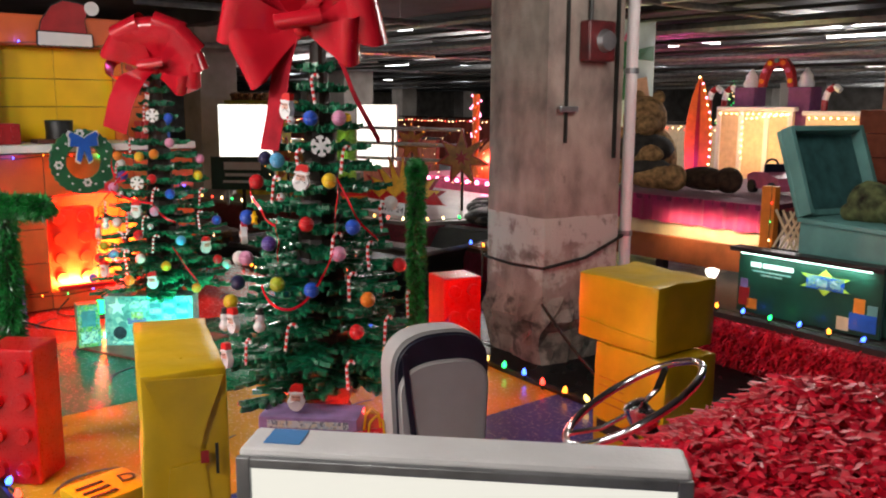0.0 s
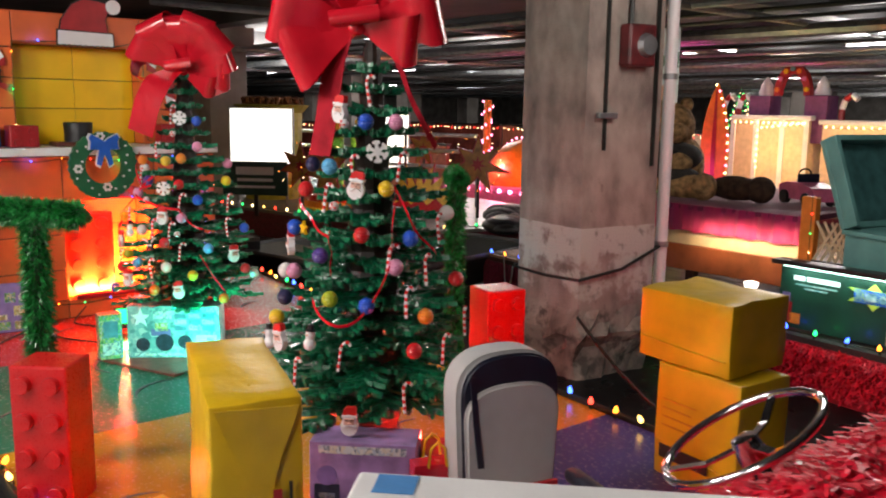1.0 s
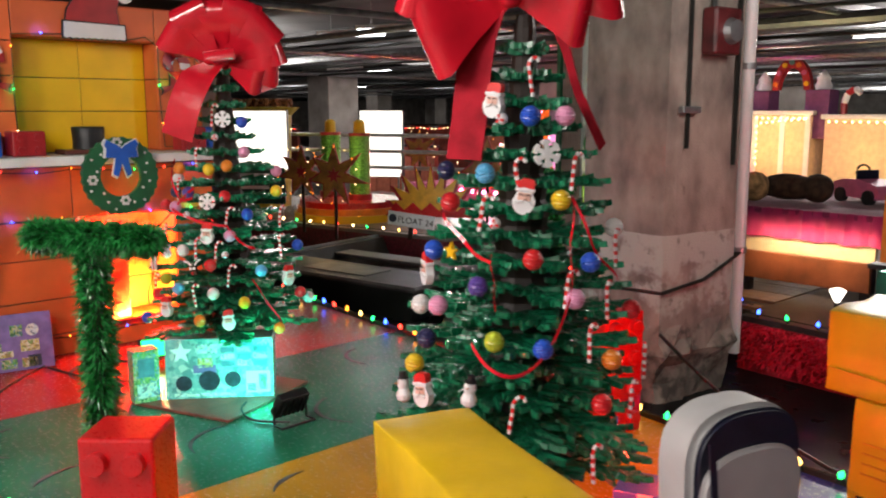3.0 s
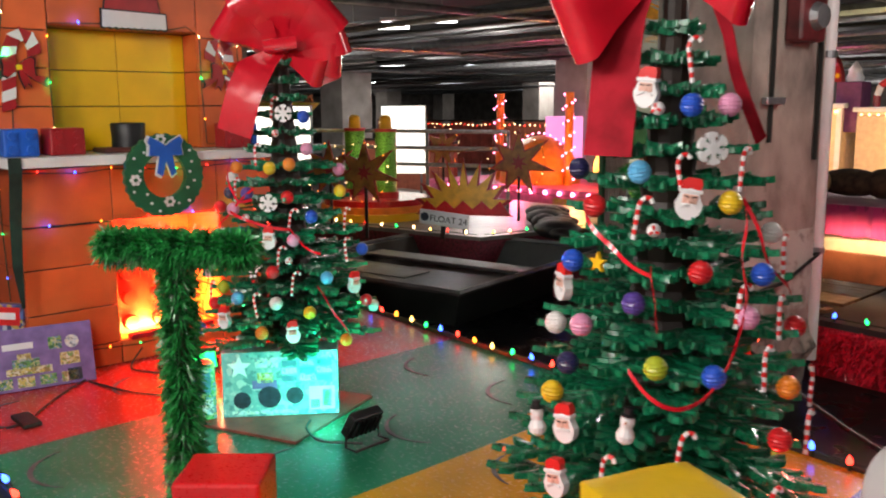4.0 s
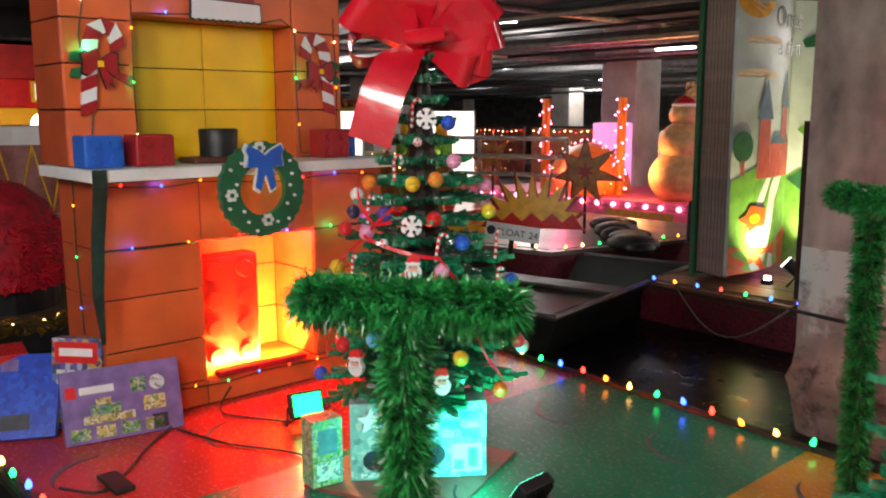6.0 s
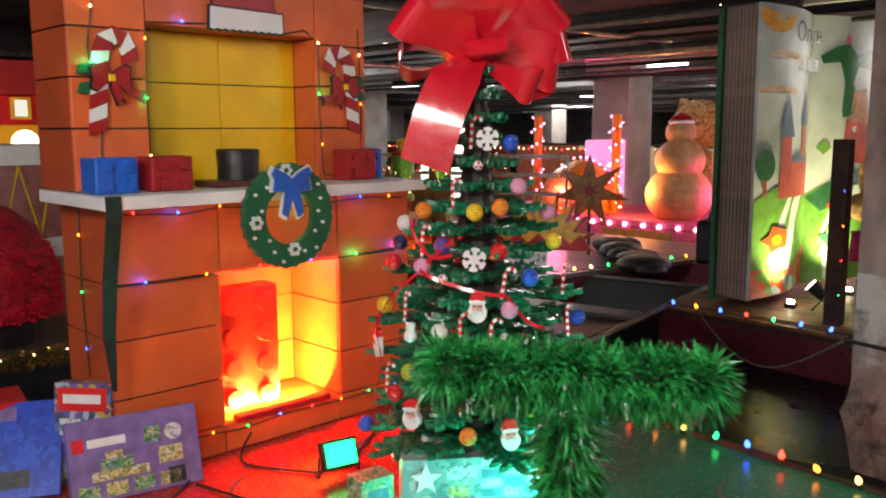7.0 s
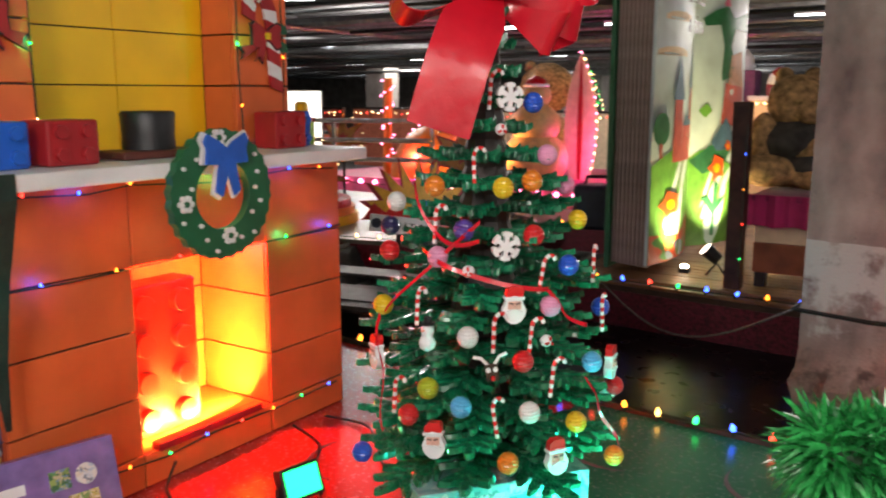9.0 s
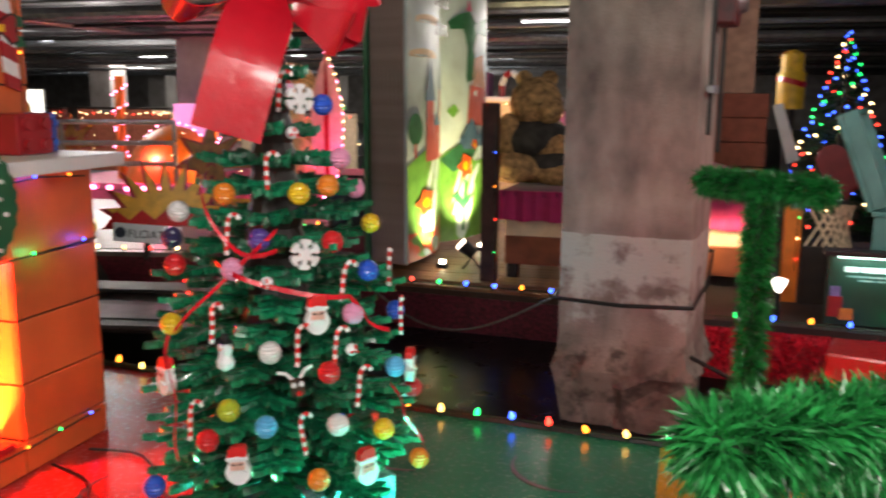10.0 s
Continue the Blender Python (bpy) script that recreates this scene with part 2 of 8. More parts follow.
def writing(text, size, m, material, parent, name="lettering"):
    cu = bpy.data.curves.new(name, "FONT")
    cu.body, cu.size, cu.extrude, cu.align_x, cu.align_y = text, size, 0.002, "CENTER", "CENTER"
    tmp = bpy.data.objects.new(name, cu)
    scene.collection.objects.link(tmp)
    mesh = bpy.data.meshes.new_from_object(tmp.evaluated_get(bpy.context.evaluated_depsgraph_get()))
    bpy.data.objects.remove(tmp)
    mesh.materials.clear()
    mesh.materials.append(material)
    return place(name, mesh, parent, "", m)


# ---- setting: water, ceiling, pillars, walkway ----
def structure(name, bm, material, label="", category=""):
    ob = part(name, bm, material, None, label)
    return tagged(ob, label, category, "", "structure")


WATER_Z = -0.46
water_mat = mat("black_water", (0.006, 0.007, 0.008), 0.30, var=0.2, scale=1.2, bump=0.08, fine=6)
water_mat.node_tree.nodes["Principled BSDF"].inputs["Specular IOR Level"].default_value = 0.12
structure("water", box(bmesh.new(), -60, -30, WATER_Z - 0.5, 60, 70, WATER_Z), water_mat, "still black water under the floats", "water")
structure("walkway", box(bmesh.new(), -30, -6, -0.5, 30, -1.72, -0.08), CONCRETE_FAR, "plain grey concrete walkway along the float", "walkway")
structure("wall_south", box(bmesh.new(), -60, -6.3, -0.5, 60, -6.0, 3.7), CONCRETE_FAR, "plain concrete garage wall", "wall")
structure("wall_north", box(bmesh.new(), -60, 60, -0.5, 60, 60.3, 3.7), CONCRETE_FAR, "far concrete garage wall", "wall")
structure("wall_west", box(bmesh.new(), -60.3, -6, -0.5, -60, 60, 3.7), CONCRETE_FAR, "far concrete garage wall", "wall")
structure("wall_east", box(bmesh.new(), 40, -6, -0.5, 40.3, 60, 3.7), CONCRETE_FAR, "plain concrete garage wall", "wall")
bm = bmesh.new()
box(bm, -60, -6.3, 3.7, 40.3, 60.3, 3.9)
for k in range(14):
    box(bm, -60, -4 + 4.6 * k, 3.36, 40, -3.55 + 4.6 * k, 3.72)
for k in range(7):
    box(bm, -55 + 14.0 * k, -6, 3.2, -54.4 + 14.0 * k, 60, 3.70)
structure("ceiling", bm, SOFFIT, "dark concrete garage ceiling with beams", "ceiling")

# pipes under the ceiling
for y, z, r in ((6.5, 3.05, 0.05), (9.2, 2.95, 0.09), (9.6, 3.05, 0.04), (15.5, 2.9, 0.08), (21.0, 2.95, 0.1), (21.5, 3.1, 0.05), (28.0, 2.9, 0.1), (35.0, 2.9, 0.1)):
    structure("ceiling_pipe", tube(bmesh.new(), [(-50, y, z), (-10, y + 0.05, z + 0.02), (30, y, z)], r, 8), STEEL, "grey steel pipe hung under the ceiling", "pipe")
for y, z, r in ((7.6, 2.98, 0.025), (8.1, 3.15, 0.03), (10.6, 2.92, 0.03), (11.4, 3.1, 0.06), (12.3, 2.85, 0.03), (13.2, 3.0, 0.045), (16.8, 2.75, 0.04), (17.5, 2.95, 0.06),
                (18.6, 2.7, 0.05), (22.6, 2.75, 0.06), (24.0, 2.6, 0.05), (26.0, 2.8, 0.08), (31.0, 2.6, 0.08), (33.0, 2.75, 0.06)):
    structure("ceiling_pipe", tube(bmesh.new(), [(-50, y, z), (-10, y - 0.08, z - 0.03), (30, y, z)], r, 8), STEEL if r > 0.04 else CABLE, "thin pipe hung under the garage ceiling", "pipe")
for x, z in ((-3.0, 3.1), (-11.5, 3.08), (-19.5, 3.05), (-7.5, 2.9), (1.6, 3.05), (-14.5, 2.85)):
    structure("ceiling_pipe", tube(bmesh.new(), [(x, 2, z), (x, 55, z)], 0.05, 8), STEEL, "grey steel pipe hung under the ceiling", "pipe")


def far_pillar(x, y, w):
    bm = bmesh.new()
    box(bm, -w / 2, -w / 2, WATER_Z - 0.2, w / 2, w / 2, 3.7, 0.02)
    box(bm, -w / 2 - 0.12, -w / 2 - 0.12, 3.0, w / 2 + 0.12, w / 2 + 0.12, 3.45)
    ob = part("pillar", bm, CONCRETE_FAR, None, "", pose(x, y, 0))
    return tagged(ob, "plain square concrete pillar standing in the water", "pillar", "garage pillars", "structure")


for x, y, w in ((-7.1, 14.2, 0.95), (-6.0, 24.4, 1.0), (-9.6, 6.0, 0.85), (-16.3, 14.0, 1.15), (-17.4, 24.4, 0.9), (-19.0, 6.0, 0.9),
                (-27.0, 14.2, 0.9), (-27.0, 24.4, 0.9), (-13.0, 34.5, 0.95), (-22.0, 34.5, 0.95), (-3.5, 34.5, 0.95), (4.0, 24.4, 0.95),
                (-34.0, 34.5, 0.95), (-20.0, 45.0, 0.95), (-9.0, 45.0, 0.95), (2.0, 45.0, 0.95), (-36.0, 24.4, 0.9), (9.5, 12.0, 0.9)):
    far_pillar(x, y, w)


def tube_light(x, y, z, turn=0, length=1.25):
    t = thing("fluorescent_light", "white fluorescent ceiling light, switched on", "ceiling light", pose(x, y, z, 0, 0, turn), "garage lights")
    part("housing", box(bmesh.new(), -length / 2 - 0.03, -0.09, 0.03, length / 2 + 0.03, 0.09, 0.09, 0.01), WHITE, t)
    for s in (-0.045, 0.045):
        part("tube", tube(bmesh.new(), [(-length / 2, s, 0), (length / 2, s, 0)], 0.019, 8), TUBE, t)
    part("hanger", tube(bmesh.new(), [(-0.4, 0, 0.08), (-0.4, 0, 3.7 - z)], 0.006, 5), STEEL, t)
    part("hanger", tube(bmesh.new(), [(0.4, 0, 0.08), (0.4, 0, 3.7 - z)], 0.006, 5), STEEL, t)


for x, y, turn in ((-5.0, 7.2, 30), (0.2, 14.7, 0), (-3.5, 14.7, 0), (-6.2, 14.3, 0), (-6.6, 19.4, 0), (-6.3, 7.3, 30), (-24.0, 31.0, 0), (-25.0, 29.5, 0),
                   (-10.5, 20.0, 0), (-15.0, 20.0, 0), (-12.0, 28.0, 0), (-18.0, 28.0, 0), (-6.0, 30.0, 0), (0.0, 28.0, 0), (-30.0, 20.0, 0), (-20.0, 11.0, 0),
                   (-14.0, 8.5, 0), (4.5, 20.0, 0), (-30.0, 40.0, 0), (-16.0, 40.0, 0), (-24.0, 40.0, 0), (-4.0, 40.0, 0), (-9.0, 17.0, 0), (-12.5, 16.0, 90), (-17.0, 16.5, 0), (-21.0, 22.0, 0), (-8.0, 24.0, 0), (-13.0, 31.5, 0), (-9.0, 35.0, 0), (-20.0, 35.0, 0), (-1.5, 33.0, 0), (-26.0, 46.0, 0),
                   (-12.0, 46.0, 0), (-33.0, 28.0, 0), (-23.0, 15.0, 90), (-3.0, 23.0, 0), (-18.0, 50.0, 0), (-6.0, 50.0, 0)):
    tube_light(x, y, 3.15, turn)
# unseen fixtures added above the three front fill lamps
for x, y in ((7.5, -4.2), (4.6, -3.1), (2.6, -3.5)):
    tube_light(x, y, 3.56)

# the near pillar: worn concrete with pale patches, drowned foot, conduits and an alarm box
pillar_mat = mat("painted_worn_concrete", (0.31, 0.27, 0.23), 0.8, bump=0.8, scale=2.6, fine=50, alt=(0.12, 0.10, 0.088))
nt = pillar_mat.node_tree
bsdf = nt.nodes["Principled BSDF"]
streaks = nt.nodes.new("ShaderNodeMapping")
streaks.inputs["Scale"].default_value = (1.5, 1.5, 0.95)
first = [n for n in nt.nodes if n.bl_idname == "ShaderNodeTexNoise" and n.inputs["Scale"].default_value < 10][0]
nt.links.new(first.inputs["Vector"].links[0].from_socket, streaks.inputs["Vector"])
nt.links.new(streaks.outputs["Vector"], first.inputs["Vector"])
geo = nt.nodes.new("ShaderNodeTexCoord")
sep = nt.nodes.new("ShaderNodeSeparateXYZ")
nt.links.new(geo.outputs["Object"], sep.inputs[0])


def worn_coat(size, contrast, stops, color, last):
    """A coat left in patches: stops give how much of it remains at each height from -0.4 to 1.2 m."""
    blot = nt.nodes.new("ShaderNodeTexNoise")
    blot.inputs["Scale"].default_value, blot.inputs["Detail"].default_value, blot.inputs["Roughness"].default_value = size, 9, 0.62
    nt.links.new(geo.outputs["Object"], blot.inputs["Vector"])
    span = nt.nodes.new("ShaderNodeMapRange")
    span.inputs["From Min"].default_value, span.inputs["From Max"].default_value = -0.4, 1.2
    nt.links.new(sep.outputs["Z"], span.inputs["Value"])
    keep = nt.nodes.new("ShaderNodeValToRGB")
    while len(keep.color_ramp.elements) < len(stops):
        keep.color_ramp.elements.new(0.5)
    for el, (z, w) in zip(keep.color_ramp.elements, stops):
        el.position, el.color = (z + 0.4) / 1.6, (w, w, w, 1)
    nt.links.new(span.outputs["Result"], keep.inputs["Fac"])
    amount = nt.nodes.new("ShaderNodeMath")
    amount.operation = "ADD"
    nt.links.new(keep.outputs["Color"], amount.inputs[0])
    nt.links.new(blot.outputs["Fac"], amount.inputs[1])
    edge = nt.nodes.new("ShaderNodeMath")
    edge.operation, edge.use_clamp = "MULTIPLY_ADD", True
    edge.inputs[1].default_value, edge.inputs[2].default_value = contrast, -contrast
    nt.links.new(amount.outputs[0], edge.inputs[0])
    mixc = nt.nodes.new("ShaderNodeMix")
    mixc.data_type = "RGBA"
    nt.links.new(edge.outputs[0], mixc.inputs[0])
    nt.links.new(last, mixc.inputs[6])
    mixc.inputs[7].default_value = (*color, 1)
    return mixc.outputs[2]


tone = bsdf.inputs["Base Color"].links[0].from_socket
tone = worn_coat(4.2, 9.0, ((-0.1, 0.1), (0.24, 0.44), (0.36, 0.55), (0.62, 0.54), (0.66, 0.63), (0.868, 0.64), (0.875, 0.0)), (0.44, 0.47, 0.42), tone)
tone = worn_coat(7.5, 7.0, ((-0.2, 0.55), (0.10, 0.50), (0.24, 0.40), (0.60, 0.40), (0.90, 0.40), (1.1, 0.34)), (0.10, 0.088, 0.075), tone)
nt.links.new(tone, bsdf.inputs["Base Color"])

PIL = axis((2.08, 3.36), (2.96, 3.24))
bm = bmesh.new()
rows = []
for z, g in ((-0.6, -0.03), (-0.30, -0.03), (-0.16, 0.01), (-0.06, 0.045), (0.04, 0.02), (0.16, 0.0), (0.3, 0.0), (0.7, 0.0), (1.2, 0.0), (2.4, 0.0), (3.7, 0.0)):
    ring = []
    w, n = 0.88, 7
    for sx, sy, ex, ey in ((0, 0, 1, 0), (1, 0, 1, 1), (1, 1, 0, 1), (0, 1, 0, 0)):
        for k in range(n):
            f = k / n
            px, py = sx + (ex - sx) * f, sy + (ey - sy) * f
            if k == 0:
                px, py = px + (0.5 - px) * 0.035, py + (0.5 - py) * 0.035
            j = 0.012 * noise.noise((px * 4, py * 4, z * 2)) + (0.07 * noise.noise((px * 6, py * 6, z * 8)) if z < 0.1 else 0)
            ring.append(bm.verts.new(((px - 0.5) * (w + 2 * g) + 0.44 + j, (py - 0.5) * (w + 2 * g) + 0.44 + j, z)))
    rows.append(ring)
for a, b in zip(rows, rows[1:]):
    for k in range(len(a)):
        bm.faces.new((a[k], a[(k + 1) % len(a)], b[(k + 1) % len(a)], b[k]))
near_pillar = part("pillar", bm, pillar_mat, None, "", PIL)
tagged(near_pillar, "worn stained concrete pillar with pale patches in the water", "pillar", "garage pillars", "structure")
pipe = thing("standing_pipe", "white standing pipe with clamps beside the pillar", "pipe", pose(2.93, 4.32, 0))
part("pipe", tube(bmesh.new(), [(0.06, -0.02, -0.22), (0.06, -0.02, 3.7)], 0.055, 14), WHITE, pipe, "", None, True)
for z in (0.66, 2.15):
    part("clamp", cyl(bmesh.new(), 0.066, 0.066, 0.05, pose(0.06, -0.02, z)), STEEL, pipe)
conduit = thing("conduit", "thin dark conduit with a cross bracket on the pillar", "conduit", PIL @ pose(0.88, 0.0, 0))
part("rod", box(bmesh.new(), 0.01, 0.18, 1.52, 0.035, 0.20, 3.5), CABLE, conduit)
part("rod", box(bmesh.new(), 0.01, 0.74, 1.38, 0.035, 0.765, 3.5), CABLE, conduit)
part("bracket", box(bmesh.new(), 0.004, 0.10, 1.78, 0.06, 0.30, 1.83, 0.008), STEEL, conduit)
alarm = thing("alarm_horn", "dark red alarm horn box fixed to the pillar", "alarm", PIL @ pose(0.88, 0.48, 2.38))
part("case", box(bmesh.new(), 0.0, -0.15, -0.17, 0.13, 0.15, 0.17, 0.02), mat("aged_red_enamel", (0.10, 0.012, 0.014), 0.45, var=0.3), alarm)
part("cable_drop", tube(bmesh.new(), [(0.03, -0.05, 0.16), (0.03, -0.05, 1.2)], 0.02, 8), CABLE, alarm)
part("horn", cyl(bmesh.new(), 0.10, 0.08, 0.05, pose(0.155, 0.03, 0.0, 0, 90, 0), 20), STEEL, alarm)
ropeob = thing("rope", "dark mooring rope tied round the pillar", "rope")
c1, c2, c3, c4 = (PIL @ Vector(p) for p in ((-0.02, -0.02, 0.42), (0.90, -0.02, 0.44), (0.90, 0.90, 0.66), (-0.02, 0.90, 0.5)))
part("rope_loop", tube(bmesh.new(), [c1, (c1 + c2) / 2 + Vector((0, 0, -0.02)), c2, (c2 + c3) / 2 + Vector((0.02, 0, -0.05)), c3, c4], 0.014, 6, True), CABLE, ropeob)
d1 = [Vector((-0.1, 5.3, 0.0)).lerp(c1, k / 14) + Vector((0, 0, -0.36 * math.sin(math.pi * k / 14))) for k in range(15)]
part("slack_rope", tube(bmesh.new(), d1, 0.009, 6), ROPE, ropeob, "pale slack line sagging over the water")
d2 = [c2 + (Vector((4.9, 2.3, -0.2)) - c2) * (k / 8) + Vector((0, 0, -0.1 * math.sin(math.pi * k / 8))) for k in range(9)]
part("slack_rope", tube(bmesh.new(), [Vector(p) + Vector((0, 0, -0.32 * (1 - k / 8))) for k, p in enumerate(d2)], 0.014, 6), CABLE, ropeob)

# ---- the float's deck ----
deck = thing("float_deck", "parade float deck painted in red, green, yellow and blue bands", "deck", kind="structure")


def far_edge(x):
    return 2.235 - 0.082 * x


def stud_marks(m, color):
    """Faint worn scuff arcs over a painted deck."""
    nt = m.node_tree
    b = nt.nodes["Principled BSDF"]
    tc = nt.nodes.new("ShaderNodeTexCoord")
    n1 = nt.nodes.new("ShaderNodeTexNoise")
    n1.inputs["Scale"].default_value, n1.inputs["Detail"].default_value = 2.2, 8
    nt.links.new(tc.outputs["Object"], n1.inputs["Vector"])
    r1 = nt.nodes.new("ShaderNodeValToRGB")
    r1.color_ramp.elements[0].position, r1.color_ramp.elements[1].position = 0.60, 0.72
    nt.links.new(n1.outputs["Fac"], r1.inputs["Fac"])
    mx = nt.nodes.new("ShaderNodeMix")
    mx.data_type = "RGBA"
    old = b.inputs["Base Color"].links[0].from_socket
    nt.links.new(r1.outputs["Color"], mx.inputs[0])
    nt.links.new(old, mx.inputs[6])
    mx.inputs[7].default_value = (*color, 1)
    nt.links.new(mx.outputs[2], b.inputs["Base Color"])
    return m


DECK = [("red", -1.0, 1.17, (0.40, 0.035, 0.03), (0.30, 0.05, 0.04)), ("green", 1.17, 2.84, (0.022, 0.20, 0.105), (0.05, 0.19, 0.12)),
        ("yellow", 2.84, 4.42, (0.58, 0.31, 0.02), (0.46, 0.25, 0.04)), ("blue", 4.42, 8.9, (0.055, 0.06, 0.27), (0.07, 0.075, 0.24))]
ink = mat("grey_stud_outline", (0.10, 0.10, 0.11), 0.5, var=0.4, scale=12, bump=0)
for k, (cname, x0, x1, col, worn) in enumerate(DECK):
    m = stud_marks(mat(cname + "_deck_paint", col, 0.25, var=0.12, scale=2.5, bump=0.02, fine=40), worn)
    bm = bmesh.new()
    vs = [bm.verts.new(p) for p in ((x0, -1.26, 0), (x1, -1.26, 0), (x1, far_edge(x1), 0), (x0, far_edge(x0), 0))]
    f = bm.faces.new(vs)
    ext = bmesh.ops.extrude_face_region(bm, geom=[f])
    bmesh.ops.translate(bm, vec=(0, 0, -0.04), verts=[v for v in ext["geom"] if isinstance(v, bmesh.types.BMVert)])
    bmesh.ops.recalc_face_normals(bm, faces=bm.faces[:])
    part("deck_panel", bm, m, deck, cname + " painted deck panel with scuffs")
    # outlines of the brick's studs
    for i in range(2):
        for j in range(4):
            cx, cy = x0 + (x1 - x0) * (0.27 + 0.48 * i), -0.85 + 0.82 * j
            if cname == "blue" or cy > far_edge(cx) - 0.3:
                continue
            a0, span = random.uniform(2.6, 3.4), random.uniform(1.0, 2.2)
            pts = [(cx + 0.27 * math.cos(a0 + span * t / 14), cy + 0.27 * math.sin(a0 + span * t / 14), 0.003) for t in range(15)]
            w = [0.004 + 0.022 * math.sin(math.pi * t / 14) for t in range(15)]
            side = [(math.cos(a0 + span * t / 14), math.sin(a0 + span * t / 14), 0) for t in range(15)]
            part("stud_outline", strip(bmesh.new(), pts, w, side, 0.002), ink, deck)
bm = bmesh.new()
vs = [bm.verts.new(p) for p in ((-0.98, -1.25, -0.042), (8.88, -1.25, -0.042), (8.88, far_edge(8.88) - 0.01, -0.042), (-0.98, far_edge(-0.98) - 0.01, -0.042))]
f = bm.faces.new(vs)
ext = bmesh.ops.extrude_face_region(bm, geom=[f])
bmesh.ops.translate(bm, vec=(0, 0, -0.6), verts=[v for v in ext["geom"] if isinstance(v, bmesh.types.BMVert)])
bmesh.ops.recalc_face_normals(bm, faces=bm.faces[:])
part("hull", bm, BLACK, deck, "black hull under the deck")
for a, b in (((-1.0, -1.27), (8.9, -1.27)), ((-1.0, far_edge(-1.0) + 0.01), (8.9, far_edge(8.9) + 0.01))):
    part("edge_rail", tube(bmesh.new(), [(a[0], a[1], 0.005), (b[0], b[1], 0.005)], 0.028, 8), CABLE, deck, "black rubber edge strip")


# ---- light strings ----
def bulb_mesh(color, r=0.017, length=0.05):
    bm = bmesh.new()
    lathe(bm, [(r * 0.5, 0), (r * 0.9, length * 0.2), (r, length * 0.4), (r * 0.7, length * 0.75), (r * 0.15, length)], 8)
    mesh = bpy.data.meshes.new("bulb")
    bm.to_mesh(mesh)
    bm.free()
    mesh.materials.append(BULBS[color])
    mesh.shade_smooth()
    return mesh


BIG = {c: bulb_mesh(c) for c in BULBS}
MINI = {c: bulb_mesh(c, 0.0065, 0.018) for c in BULBS}
bm = bmesh.new()
cyl(bm, 0.011, 0.012, 0.03, pose(0, 0, -0.012), 8)
SOCKET = bpy.data.meshes.new("socket")
bm.to_mesh(SOCKET)
bm.free()
SOCKET.materials.append(GREENWIRE)
CYCLE = ("red", "amber", "yellow", "green", "blue")


def light_string(name, label, pts, gap, meshes, cycle, first=0, wire=0.005, sockets=True, lean=25.0, lift=0.0, lit=0.0):
    """A wire through points with bulbs at even steps."""
    t = thing(name, label, "light string", None, "light strings")
    pts = [Vector(p) for p in pts]
    part("wire", tube(bmesh.new(), pts, wire, 5), GREENWIRE, t)
    total, n, need = 0.0, 0, gap / 2
    for a, b in zip(pts, pts[1:]):
        d = (b - a).length
        while need <= total + d:
            p = a.lerp(b, (need - total) / d)
            m = pose(p.x, p.y, p.z + lift, random.uniform(-lean, lean), random.uniform(-lean, lean), random.uniform(0, 360))
            place("bulb", meshes[cycle[(n + first) % len(cycle)]], t, "", m)
            if sockets:
                place("socket", SOCKET, t, "", m)
            shade = cycle[(n + first) % len(cycle)]
            if lit and shade in ("green", "blue"):
                lamp("POINT", pose(p.x + 0.045, p.y, p.z + 0.01), (0.04, 1.0, 0.25) if shade == "green" else (0.12, 0.10, 1.0), lit, 0.012)
            n += 1
            need += gap
        total += d
    return t


light_string("light_string", "string of glowing coloured bulbs along the float's edge",
             [(x * 0.25 - 0.9, far_edge(x * 0.25 - 0.9) - 0.03 + 0.012 * math.sin(x * 2.3), 0.035 + 0.008 * math.sin(x * 1.7)) for x in range(36)], 0.205, BIG, CYCLE, 0)
light_string("light_string", "string of glowing coloured bulbs along the float's edge",
             [(x * 0.25 - 0.9, -1.245 + 0.012 * math.sin(x * 2.1), 0.035 + 0.008 * math.sin(x * 1.3)) for x in range(36)], 0.205, BIG, CYCLE, 2)


# ---- the brick fireplace ----
fire = thing("toy_brick_fireplace", "tall orange toy-brick fireplace with yellow niche and white mantel", "fireplace")


def panel(x0, y0, z0, x1, y1, z1, material, label=""):
    return part("panel", box(bmesh.new(), x0, y0 + 0.004, z0 + 0.004, x1, y1 - 0.004, z1 - 0.004, 0.004), material, fire, label)


YL, YR, Y0, Y1 = -0.61, 1.37, 0.0, 0.795
COURSES = [0.16, 0.43, 0.735, 1.02]
# dark core behind the joints
core = bmesh.new()
box(core, -0.60, YL + 0.012, 0.0, -0.012, Y0 - 0.03, 1.40)
box(core, -0.60, Y1 + 0.03, 0.0, -0.012, YR - 0.012, 1.40)
box(core, -0.60, Y0 - 0.03, 1.03, -0.012, Y1 + 0.03, 1.40)
box(core, -0.60, Y0 - 0.03, 0.0, -0.012, Y1 + 0.03, 0.14)
box(core, -0.62, Y0 - 0.03, 0.14, -0.52, Y1 + 0.03, 1.03)
part("core", core, BLACK, fire, "dark joints between the panels")
for a, b in zip(COURSES, COURSES[1:]):
    panel(-0.02, YL, a, 0.0, Y0, b, ORANGE)
    panel(-0.02, Y1, a, 0.0, YR, b, ORANGE)
for a, b in ((YL, Y0), (Y0, Y1), (Y1, YR)):
    panel(-0.02, a, 0.0, 0.0, b, 0.16, ORANGE)
    panel(-0.02, a, 1.02, 0.0, b, 1.40, ORANGE)
